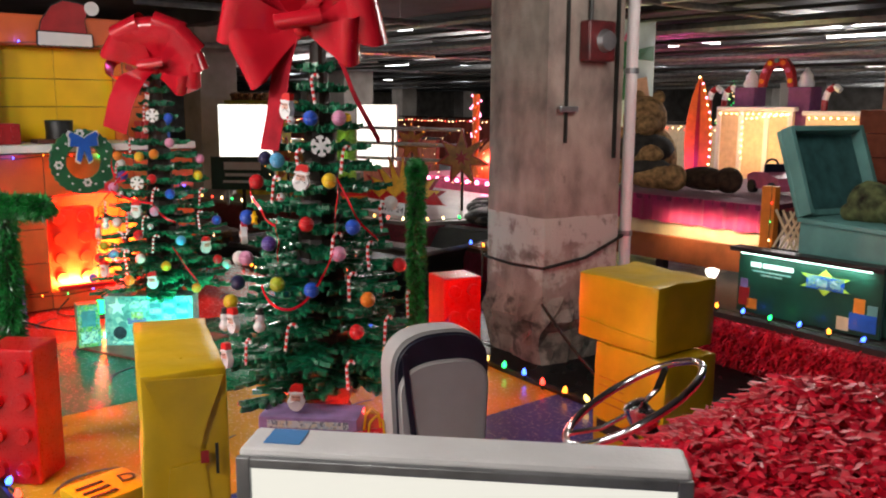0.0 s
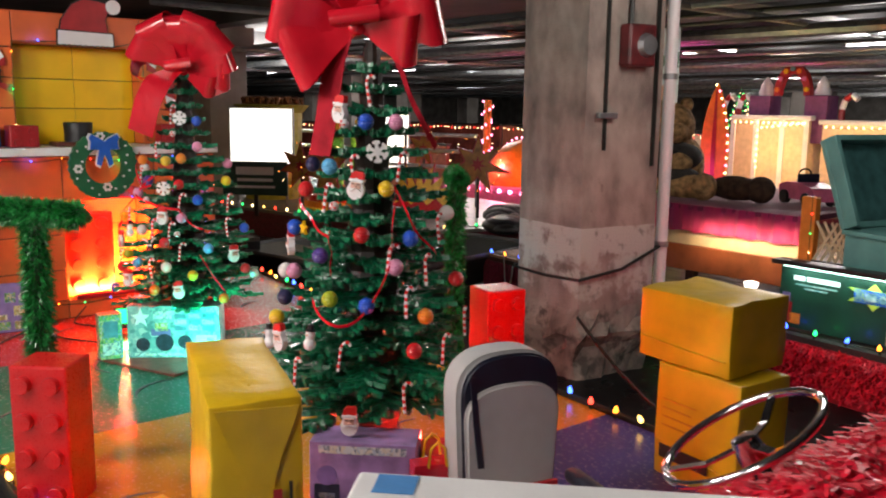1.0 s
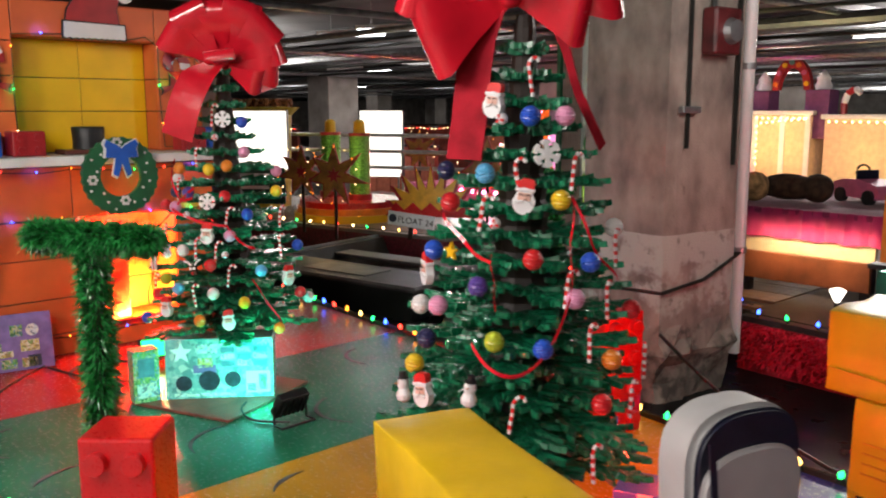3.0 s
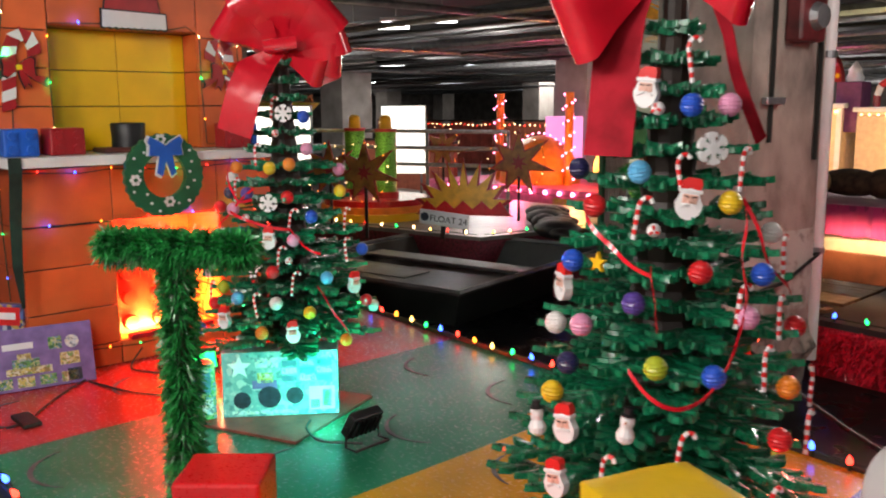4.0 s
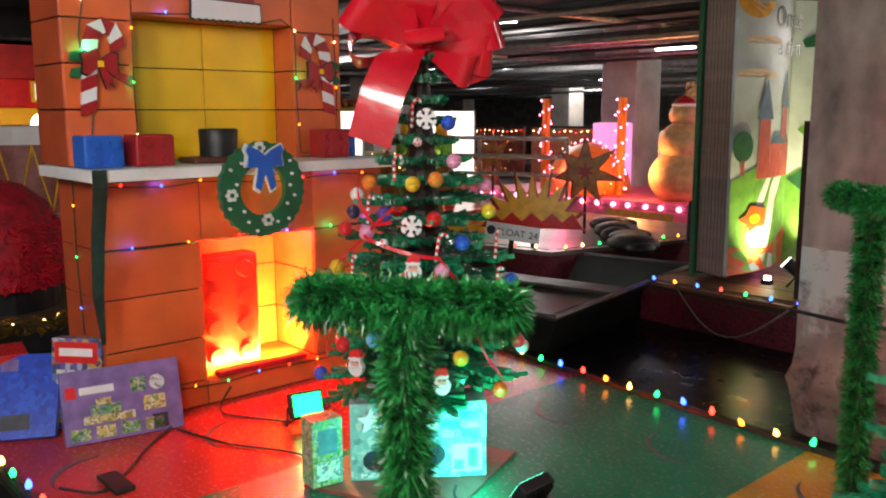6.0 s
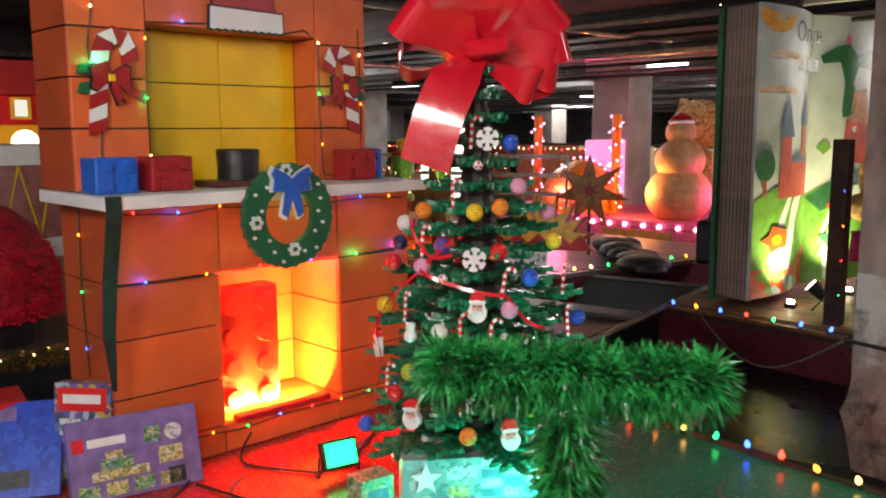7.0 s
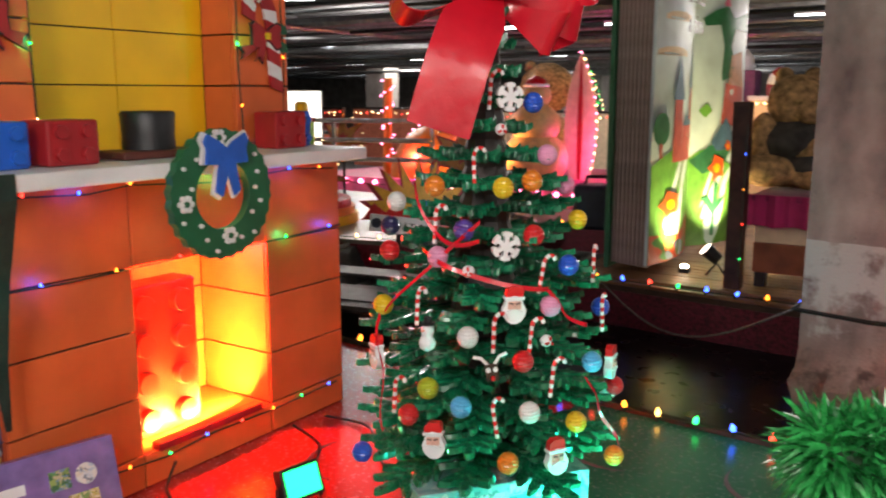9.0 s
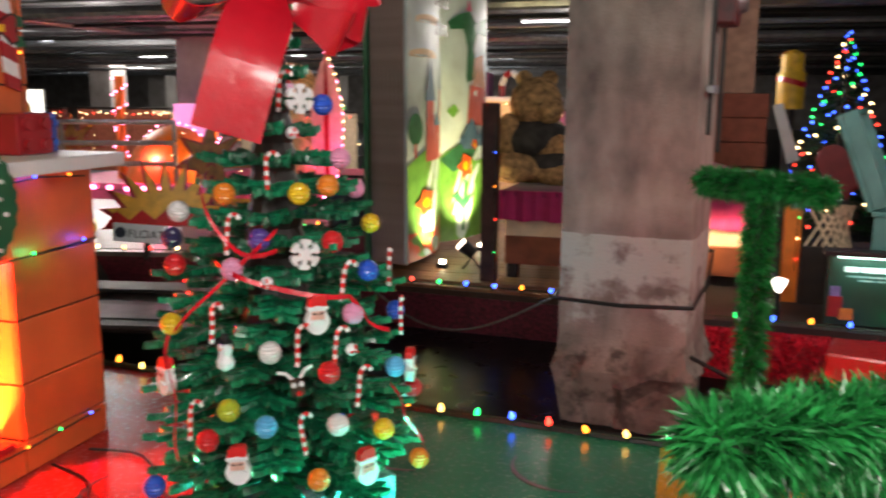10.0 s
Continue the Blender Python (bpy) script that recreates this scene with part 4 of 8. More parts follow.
def ornament(tree, kind, m):
    """One hanging brick ornament; its face looks along local x."""
    if kind == "S":
        o = place("santa_ornament", None, tree, "brick-built white-bearded head with red hat", m)
        head = [(0.046 * math.sin(q * math.pi / 10) * (1.0 if math.cos(q * math.pi / 10) < 0.2 else 0.86), -0.012 + 0.056 * math.cos(q * math.pi / 10)) for q in range(20)]
        flat = pose(0, 0, 0, 0, 0, 90)
        part("beard", prism(bmesh.new(), head, 0.034, flat), SNOW, o)
        part("face", box(bmesh.new(), 0.012, -0.026, -0.010, 0.021, 0.026, 0.022, 0.003), SKIN, o)
        part("nose", box(bmesh.new(), 0.018, -0.007, -0.008, 0.028, 0.007, 0.004, 0.003), SKIN, o)
        for q in (-1, 1):
            part("moustache", box(bmesh.new(), 0.015, -0.015, -0.004, 0.026, 0.015, 0.005, 0.002, pose(0, q * 0.016, -0.016, q * -22)), SNOW, o)
            part("brow", box(bmesh.new(), 0.018, -0.009, -0.002, 0.024, 0.009, 0.002, 0.0, pose(0, q * 0.013, 0.014, q * 12)), BLACK, o)
        part("cap_band", box(bmesh.new(), -0.019, -0.040, 0.026, 0.021, 0.040, 0.040, 0.004), SNOW, o, "white cap band")
        part("cap", prism(bmesh.new(), [(-0.034, 0.040), (0.034, 0.040), (0.036, 0.062), (0.030, 0.078), (-0.012, 0.080), (-0.030, 0.066)], 0.032, flat), TREERED, o, "red cap")
    elif kind == "F":
        bm = bmesh.new()
        for k in range(6):
            q = pose(0, 0, 0, 60 * k)
            box(bm, -0.008, -0.008, 0.010, 0.008, 0.008, 0.050, 0.0, q)
            box(bm, -0.009, -0.017, 0.034, 0.009, 0.017, 0.047, 0.0, q)
        cyl(bm, 0.017, 0.017, 0.02, pose(0, 0, 0, 0, 90, 0), 12)
        part("snowflake_ornament", bm, SNOW, tree, "white brick snowflake", m)
    elif kind == "M":
        o = place("snowman_ornament", None, tree, "small white brick snowman", m)
        part("body", lathe(bmesh.new(), [(0.010, -0.07), (0.030, -0.055), (0.034, -0.035), (0.022, -0.008), (0.026, 0.012), (0.024, 0.03), (0.01, 0.04)], 12), SNOW, o)
        part("hat", lathe(bmesh.new(), [(0.026, 0.036), (0.026, 0.042), (0.016, 0.044), (0.016, 0.066), (0.004, 0.068)], 12), BLACK, o)
        part("nose", cyl(bmesh.new(), 0.005, 0.001, 0.025, pose(0.03, 0, 0.018, 0, 90, 0), 6), FOAM, o)
    elif kind == "R":
        o = place("reindeer_ornament", None, tree, "brown brick reindeer face with pale antlers", m)
        part("head", box(bmesh.new(), -0.012, -0.026, -0.05, 0.014, 0.026, 0.02, 0.008), FURDARK, o)
        part("nose", ball(bmesh.new(), 0.011, pose(0.02, 0, -0.034), 8, 6), TREERED, o)
        for s in (-1, 1):
            part("antler", tube(bmesh.new(), [(0, s * 0.012, 0.015), (0, s * 0.035, 0.045), (0, s * 0.065, 0.055)], 0.007, 6), SNOW, o)
            part("eye", cyl(bmesh.new(), 0.010, 0.010, 0.006, pose(0.016, s * 0.014, 0.0, 0, 90, 0), 10), SNOW, o)
    elif kind == "C":
        o = place("cane_ornament", None, tree, "red and white striped brick candy cane", m)
        path = [(0, 0.0, -0.085 + 0.018 * k) for k in range(8)] + [(0, 0.006, 0.058), (0, 0.020, 0.072), (0, 0.038, 0.070), (0, 0.046, 0.054)]
        for k in range(0, len(path) - 1):
            part("stripe", tube(bmesh.new(), [path[k], path[k + 1]], 0.0085, 6), TREERED if k % 2 else SNOW, o)
    elif kind == "Y":
        pts = [((0.034 if k % 2 == 0 else 0.015) * math.sin(k * math.pi / 5), (0.034 if k % 2 == 0 else 0.015) * math.cos(k * math.pi / 5)) for k in range(10)]
        part("star_ornament", prism(bmesh.new(), pts, 0.014, pose(0, 0, 0, 0, 0, 90)), YELLOW, tree, "small yellow star", m)
    elif kind == "E":
        o = place("swirl_ornament", None, tree, "small white sweet with red segments", m)
        part("sweet", ball(bmesh.new(), 0.021, None, 12, 8), SNOW, o)
        for k in range(3):
            part("segment", box(bmesh.new(), 0.010, -0.004, 0.004, 0.022, 0.004, 0.017, 0.001, pose(0, 0, 0, 120 * k)), TREERED, o)
    else:
        place("ball_ornament", BALLM[kind], tree, "", m)


def toy_tree(x, y, profile, trunk, label, ornaments, ribbons):
    """Tiers of flat branches a hand apart round a stacked dark trunk; profile gives the reach at each height."""
    t = thing("toy_brick_christmas_tree", label, "christmas tree", pose(x, y, 0), "brick trees")
    zb, zt = profile[0][0], profile[-1][0]

    def reach(z):
        for (za, ra), (zc, rc) in zip(profile, profile[1:]):
            if z <= zc:
                return ra + (rc - ra) * max(0.0, (z - za) / (zc - za))
        return profile[-1][1]

    bm = bmesh.new()
    n = 2 * round(zt / 0.098)
    lathe(bm, [((trunk * min(1.0, 0.25 + 0.75 * (zt - zt * k / n) / 1.2) * (1.0 if k % 2 else 0.88)), zt * k / n) for k in range(n + 1)], 12)
    part("trunk", bm, TRUNK, t, "stacked dark brown trunk")
    rnd = random.Random(round(x * 100))
    tiers = round((zt - zb) / 0.098)
    for k in range(tiers):
        z = zb + 0.098 * k
        r = reach(z)
        count = max(5, round(4.5 + 9.5 * r))
        off = rnd.uniform(0, 360)
        for q in range(count):
            ln = r * rnd.uniform(0.82, 1.08)
            m = pose(0, 0, z + rnd.uniform(-0.006, 0.006), 0, 0, off + 360 * q / count + rnd.uniform(-5, 5)) @ pose(0.01, 0, 0, rnd.uniform(-4, 4), rnd.uniform(-3, 7 if z < 0.9 else 2), 0)
            place("branch", BRANCHES[rnd.randrange(5)], t, "", m @ Matrix.Diagonal((ln, max(ln, 0.20) * 0.92, 0.30, 1)))
    for word in ornaments.split():
        a, z = (float(v) for v in word[1:].split(","))
        m = pose(0, 0, z, 0, 0, a) @ pose(reach(z) + 0.035, 0, 0, rnd.uniform(-10, 10), 0, rnd.uniform(-12, 12))
        ornament(t, word[0], m @ Matrix.Scale(0.86 if word[0] in "SMRC" else 1.0, 4))
    # ribbon garlands draped round the cone
    for a0, a1, z0, z1, sag in ribbons:
        pts, side = [], []
        for k in range(25):
            f = k / 24
            z = z0 + (z1 - z0) * f - sag * math.sin(math.pi * f)
            a = radians(a0 + (a1 - a0) * f)
            r = reach(z) + 0.05 + 0.012 * math.sin(9 * f)
            pts.append((r * math.cos(a), r * math.sin(a), z))
            tw = 1.2 * math.sin(5 * f + a0)
            side.append((math.cos(a) * math.sin(tw) * 0.5, math.sin(a) * math.sin(tw) * 0.5, 1.0))
        part("ribbon_garland", strip(bmesh.new(), pts, 0.017, side, 0.002), RIBBON, t, "narrow red ribbon draped round the tree", None, True)
    return t


def gift_bow(x, y, z, size, turn, loops, tails, label, tail_cloth):
    """A big ribbon bow: wide folded loops round a knot, with hanging tails."""
    t = thing("red_gift_bow", label, "bow", pose(x, y, z, 0, 0, turn))
    for az, el, ln, w, roll in loops:
        d = pose(0, 0, 0, 0, -el, az) @ pose(0, 0, 0, roll, 0, 0)
        path, ws = [], []
        for k in range(33):
            f = k / 32
            u = math.sin(math.pi * f) ** 0.75
            path.append((ln * size * u, 0.0, 0.26 * ln * size * math.sin(2 * math.pi * f) * (0.15 + 0.85 * u)))
            ws.append(w * size * (0.16 + 0.84 * min(1, 1.25 * math.sin(math.pi * f))))
        bm = strip(bmesh.new(), path, ws, (0, 1, 0), 0.003)
        # soft creases that gather towards the knot
        for v in bm.verts:
            q = max(0.0, 1 - v.co.x / (ln * size))
            v.co.z += 0.016 * size * math.sin(v.co.y * 75 + az) * (0.12 + q)
        bmesh.ops.transform(bm, matrix=d, verts=bm.verts[:])
        part("loop", bm, RIBBON, t, "", None, True)
    for pts, w, side in tails:
        dense = []
        for a, b in zip(pts, pts[1:]):
            for k in range(6):
                dense.append(Vector(a).lerp(Vector(b), k / 6))
        dense.append(Vector(pts[-1]))
        for _ in range(3):
            dense = [dense[0]] + [(a + b * 2 + c) / 4 for a, b, c in zip(dense, dense[1:], dense[2:])] + [dense[-1]]
        ws = [w * (0.45 + 0.55 * min(1, 3.0 * k / len(dense))) for k in range(len(dense))]
        part("tail", strip(bmesh.new(), dense, ws, side, 0.003), tail_cloth, t, "hanging ribbon tail", None, True)
    part("knot", ball(bmesh.new(), 0.05 * size, Matrix.Diagonal((1, 1, 0.8, 1)), 12, 8), RIBBON, t, "", None, True)
    return t


B1 = "o-93,1.45 y-48,1.45 o-28,1.47 w-141,1.37 n-142,1.28 v-71,1.31 r-122,1.21 p-84,1.22 r-31,1.29 b-12,1.18 y-114,1.03 p-28,1.06 w-66,0.97 r-43,0.89 s-6,0.84 l-82,0.79 s-68,0.74 w-41,0.72 r-90,0.69 y-20,0.66 o-50,0.56 o3,0.48 b-114,0.50 b5,1.73 p-4,1.55"
O1 = "F-48,1.26 S-46,1.07 M-84,0.97 R-56,0.87 S-78,0.62 S-113,0.86 S-31,0.56 C-67,1.52 C-89,1.33 C-55,0.99 C-39,0.97 C-30,0.83 C-55,0.71 C-91,1.06 C-98,0.75 C-30,1.17 F-32,1.75 C-54,1.78 E-67,1.18 E-32,0.95 E-45,1.64 C14,0.98 S18,0.78 r30,0.66 y32,1.30 C22,1.15 b40,0.95 w44,0.60 p48,1.42"
B2 = "b-42,1.78 p-6,1.78 s-75,1.58 y-24,1.49 r-100,1.47 b-109,1.29 r-42,1.29 b-8,1.27 v-71,1.19 p-96,1.10 w-114,1.08 p-20,1.15 l-60,1.01 b-38,0.99 n-98,0.98 o-4,0.93 y-103,0.88 r-13,0.79 n-143,1.57"
O2 = "S-79,1.83 F-30,1.65 C-10,1.59 S-47,1.50 C-73,1.45 E-64,1.41 Y-91,1.30 S-114,1.21 C-24,1.19 C2,1.13 C-15,1.00 M-109,0.78 S-93,0.80 M-69,0.84 C-51,0.78 C5,0.78 C-41,1.92 C-76,0.69 S-93,0.63 C-52,1.57 E-68,1.77 C20,1.30 r35,1.05 C30,0.86 w50,1.35 S-45,0.50 C-20,0.60"
TREE_A = ((0.46, 0.50), (0.75, 0.45), (0.95, 0.42), (1.15, 0.37), (1.30, 0.31), (1.50, 0.265), (1.60, 0.19), (1.80, 0.13), (1.95, 0.10), (2.10, 0.05))
TREE_B = ((0.45, 0.52), (0.57, 0.51), (0.77, 0.465), (0.94, 0.425), (1.10, 0.37), (1.30, 0.335), (1.50, 0.29), (1.68, 0.22), (1.87, 0.157), (2.05, 0.08), (2.15, 0.05))
toy_tree(1.50, 0.45, TREE_A, 0.14, "green toy-brick Christmas tree with ball ornaments behind lit presents", B1 + " " + O1,
         [(-110, -62, 1.50, 1.28, 0.10), (-62, -108, 1.34, 1.02, -0.02), (-92, -30, 1.24, 1.12, 0.02), (-30, -10, 1.12, 0.98, 0.03), (-112, -100, 1.00, 0.62, 0.0), (-14, 4, 0.80, 0.52, 0.0)])
toy_tree(4.28, 0.19, TREE_B, 0.15, "tall green toy-brick Christmas tree with beard-faced ornaments beside the seat", B2 + " " + O2,
         [(-70, -24, 1.00, 1.16, 0.17), (-24, -18, 1.16, 1.48, 0.0), (-104, -64, 1.46, 1.28, 0.02), (-64, -60, 1.30, 1.12, 0.0), (-18, 10, 1.50, 1.20, 0.04)])
gift_bow(1.52, 0.44, 2.08, 0.92, 0,
         [(-132, 2, 0.38, 0.17, 18), (-125, 36, 0.44, 0.25, 68), (-105, 62, 0.46, 0.25, 58), (30, 66, 0.47, 0.25, -60), (42, 40, 0.46, 0.25, -72), (48, 18, 0.43, 0.23, -80), (50, -4, 0.38, 0.21, -76),
          (40, -22, 0.30, 0.18, -70), (-45, 78, 0.44, 0.25, 10), (-35, 22, 0.18, 0.20, 10), (160, 42, 0.40, 0.20, 0), (-175, 36, 0.40, 0.20, 15)],
         [([(0.02, -0.04, 0.02), (0.06, -0.20, -0.06), (0.04, -0.28, -0.22), (-0.01, -0.32, -0.44)], 0.22, (0.86, 0.50, -0.30)), ([(0.04, 0.06, 0.0), (0.14, 0.16, -0.03), (0.17, 0.20, -0.16)], 0.15, (0.5, 0.7, 0.3))],
         "big shiny red ribbon bow on the tree's top", RIBBON)
gift_bow(4.29, 0.10, 2.20, 0.86, 0,
         [(-135, -24, 0.42, 0.36, 80), (-128, 16, 0.46, 0.36, 72), (-150, 50, 0.46, 0.32, 70), (45, 12, 0.46, 0.34, -80), (38, -10, 0.34, 0.28, -68), (50, 42, 0.44, 0.32, -74), (20, 72, 0.44, 0.30, -60),
          (-70, 66, 0.44, 0.30, 45), (-40, 20, 0.18, 0.26, 10), (150, 38, 0.38, 0.26, 0), (-175, 30, 0.38, 0.26, 10)],
         [([(-0.05, -0.02, -0.04), (-0.13, -0.05, -0.18), (-0.11, -0.10, -0.42), (-0.09, -0.15, -0.58)], 0.19, (1.0, -0.02, 0.0)), ([(0.10, 0.06, -0.02), (0.15, 0.14, -0.18), (0.15, 0.20, -0.32), (0.19, 0.32, -0.54)], 0.055, (0.7, -0.3, 0.5))],
         "big shiny red ribbon bow crowning the tall tree", RIBBON_SHADED)


# ---- tinsel T-posts ----
def t_post(x, y, top, turn, half_l, half_r, label):
    t = thing("tinsel_post", label, "garland post", pose(x, y, 0, 0, 0, turn), "tinsel posts")
    part("post", tube(bmesh.new(), [(0, 0, 0), (0, 0, top - 0.06)], 0.03, 8), GARLAND_DARK, t)
    part("crossbar", tube(bmesh.new(), [(-half_l, 0, top - 0.065), (half_r, 0, top - 0.065)], 0.03, 8), GARLAND_DARK, t)
    rnd = random.Random(round(x * 37))
    verts, faces = [], []

    def tuft(base, out, along, n_len):
        d = (out + along * rnd.uniform(-0.7, 0.7) + Vector((rnd.uniform(-.3, .3), rnd.uniform(-.3, .3), rnd.uniform(-.45, .1)))).normalized()
        s = d.cross(Vector((rnd.uniform(-1, 1), rnd.uniform(-1, 1), rnd.uniform(-1, 1)))).normalized() * 0.0032
        ln = n_len * rnd.uniform(0.7, 1.2)
        i = len(verts)
        mid = base + d * ln * 0.55
        tip = base + d * ln + Vector((0, 0, -0.018 * rnd.random()))
        verts.extend((base - s, base + s, mid + s, mid - s, tip))
        faces.append((i, i + 1, i + 2, i + 3))
        faces.append((i + 3, i + 2, i + 4))

    for _ in range(5200):
        a = rnd.uniform(0, 2 * math.pi)
        o = Vector((math.cos(a), math.sin(a), 0))
        tuft(Vector((0, 0, rnd.uniform(0.02, top - 0.03))) + o * 0.028, o, Vector((0, 0, 1)), 0.062)
    for _ in range(4200):
        a = rnd.uniform(0, 2 * math.pi)
        o = Vector((0, math.cos(a), math.sin(a)))
        tuft(Vector((rnd.uniform(-half_l, half_r), 0, top - 0.065)) + o * 0.028, o, Vector((1, 0, 0)), 0.056)
    for end, way in ((-half_l, -1), (half_r, 1)):
        for _ in range(260):
            a, r = rnd.uniform(0, 2 * math.pi), rnd.uniform(0, 0.03)
            tuft(Vector((end - way * 0.006, r * math.cos(a), top - 0.065 + r * math.sin(a))), Vector((way, math.cos(a) * r * 22, math.sin(a) * r * 22)), Vector((0, 0.6, 0)), 0.055)
    mesh = bpy.data.meshes.new("tinsel")
    mesh.from_pydata([tuple(v) for v in verts], [], faces)
    mesh.materials.append(GARLAND)
    ob = place("tinsel", mesh, t, "shiny green tinsel blades")
    ob["kind"] = "stuff"
    return t


t_post(3.17, -1.045, 1.385, 34, 0.26, 0.27, "T-shaped post wrapped in green tinsel at the deck's near edge")
t_post(3.21, 1.64, 1.45, 143, 0.30, 0.30, "T-shaped post wrapped in dark green tinsel by the far edge")

# ---- wrapped boxes ----
TORN = mat("crumpled_gold_paper", (0.56, 0.28, 0.02), 0.38, var=0.2, scale=6, bump=0.8, fine=10, metal=0.2)


def crumpled(bm, amount, seed):
    bmesh.ops.subdivide_edges(bm, edges=bm.edges[:], cuts=5, use_grid_fill=True)
    for v in bm.verts:
        n = noise.noise_vector(v.co * 6 + Vector((seed, 0, 0)))
        v.co += n * amount
    return bm


def gold_box(m, w, d, h, label, seed, bars=()):
    """A box in gold paper: origin at the bottom corner, with folded flaps and printed bars."""
    t = thing("gold_wrapped_box", label, "gift box", m, "gold boxes")
    part("paper", crumpled(box(bmesh.new(), 0, 0, 0, w, d, h, 0.006), 0.013, seed), GOLDWRAP, t, "", None, True)
    deep = min(0.24, h * 0.42)
    flap = [(0.012, h - 0.012), (w - 0.012, h - 0.012), (w * 0.66, h - deep), (w * 0.38, h - deep * 0.92)]
    low = [(0.012, 0.012), (w - 0.012, 0.012), (w * 0.70, h - deep * 1.2), (w * 0.30, h - deep * 1.25)]
    if d <= 0.5:
        part("fold", tube(bmesh.new(), [(0.02, -0.006, h * 0.30), (w * 0.5, -0.010, h * 0.25), (w - 0.02, -0.006, h * 0.22)], 0.005, 5), GOLDWRAP, t, "pressed paper crease")
    else:
        for shape, y in ((low, -0.010), (flap, -0.018)):
            part("fold", crumpled(prism(bmesh.new(), shape, 0.006, pose(0, y, 0)), 0.006, seed + 1), GOLDWRAP, t, "creased folded flap of the paper", None, True)
    for text, size, bm_ in bars:
        writing(text, size, bm_, CARDBLACK, t)
    return t


g1 = axis((5.515, -1.222), (5.60, -0.976))
tall = gold_box(g1, 0.26, 0.70, 1.03, "tall box wrapped in crumpled gold paper on the deck", 3)
part("printed_bar", box(bmesh.new(), 0.215, -0.034, 0.70, 0.225, -0.030, 0.80), CARDBLACK, tall, "small dark print")
part("printed_bar", box(bmesh.new(), 0.17, -0.034, 0.74, 0.195, -0.030, 0.78), DARKRED, tall, "small red print")
bars = thing("printed_gold_sheet", "gold paper box with dark printed letters lying on the deck", "gift box", axis((4.52, -1.10), (4.46, -0.80)), "gold boxes")
part("paper", crumpled(box(bmesh.new(), 0.0, 0.0, 0.0, 0.30, 0.26, 0.19, 0.006), 0.005, 9), GOLDWRAP, bars, "", None, True)
writing("D", 0.11, pose(0.24, 0.12, 0.20, 0, 0, -10), CARDBLACK, bars)
for k in range(3):
    part("printed_bar", box(bmesh.new(), 0.03, 0.04 + 0.06 * k, 0.196, 0.15, 0.06 + 0.06 * k, 0.199), CARDBLACK, bars, "dark unreadable print")
gb = gold_box(axis((5.10, 1.40), (5.62, 1.335)), 0.51, 0.36, 0.590, "lower gold wrapped box with dark printing, under another", 5)
part("printed_bar", box(bmesh.new(), 0.05, -0.018, 0.10, 0.36, -0.014, 0.17), CARDBLACK, gb, "dark unreadable print")
for k in range(4):
    part("printed_bar", box(bmesh.new(), 0.06, -0.018, 0.27 + 0.045 * k, 0.24 + 0.03 * (k % 2), -0.014, 0.277 + 0.045 * k), TORN, gb, "small unreadable print")
gold_box(axis((4.97, 1.40), (5.52, 1.365), 0.600), 0.55, 0.45, 0.355, "upper gold wrapped box stacked on another, lit orange", 7)

# ---- presents under the trees ----
BOXBLUE = mat("printed_blue_card", (0.10, 0.22, 0.30), 0.35, var=0.2, scale=14, bump=0.03, coat=0.3)
BOXTEAL = picture("printed_teal_card", ((0.20, 0.36, 0.37), (0.30, 0.44, 0.44), (0.20, 0.36, 0.37), (0.12, 0.24, 0.26), (0.48, 0.54, 0.52), (0.24, 0.38, 0.40)), 38)
BOXPURPLE = mat("printed_purple_card", (0.22, 0.15, 0.38), 0.32, var=0.2, scale=10, bump=0.03, coat=0.4)
BOXLILAC = mat("printed_lilac_card", (0.34, 0.22, 0.46), 0.35, var=0.25, scale=9, bump=0.03, coat=0.3)
BOXPALE = picture("pale_print", ((0.62, 0.68, 0.70), (0.45, 0.55, 0.62), (0.70, 0.70, 0.66), (0.20, 0.24, 0.28), (0.66, 0.62, 0.50)), 70)
BOXYEL = picture("yellow_print", ((0.60, 0.48, 0.12), (0.62, 0.56, 0.30), (0.30, 0.22, 0.08), (0.20, 0.34, 0.10), (0.70, 0.66, 0.50)), 75)
BOXGREEN = picture("green_print", ((0.12, 0.34, 0.10), (0.30, 0.42, 0.12), (0.05, 0.16, 0.06), (0.55, 0.50, 0.30), (0.18, 0.30, 0.40)), 75)
BOXSKY = picture("bright_blue_print", ((0.015, 0.06, 0.50), (0.012, 0.045, 0.38), (0.02, 0.09, 0.58), (0.015, 0.06, 0.50)), 34)
BOXMIX = picture("crowded_print", ((0.10, 0.16, 0.40), (0.30, 0.05, 0.06), (0.05, 0.07, 0.16), (0.40, 0.46, 0.55), (0.14, 0.10, 0.34), (0.48, 0.34, 0.08)), 30)
INKDARK = mat("dark_print", (0.025, 0.03, 0.05), 0.45, var=0.3, scale=20, bump=0.0)


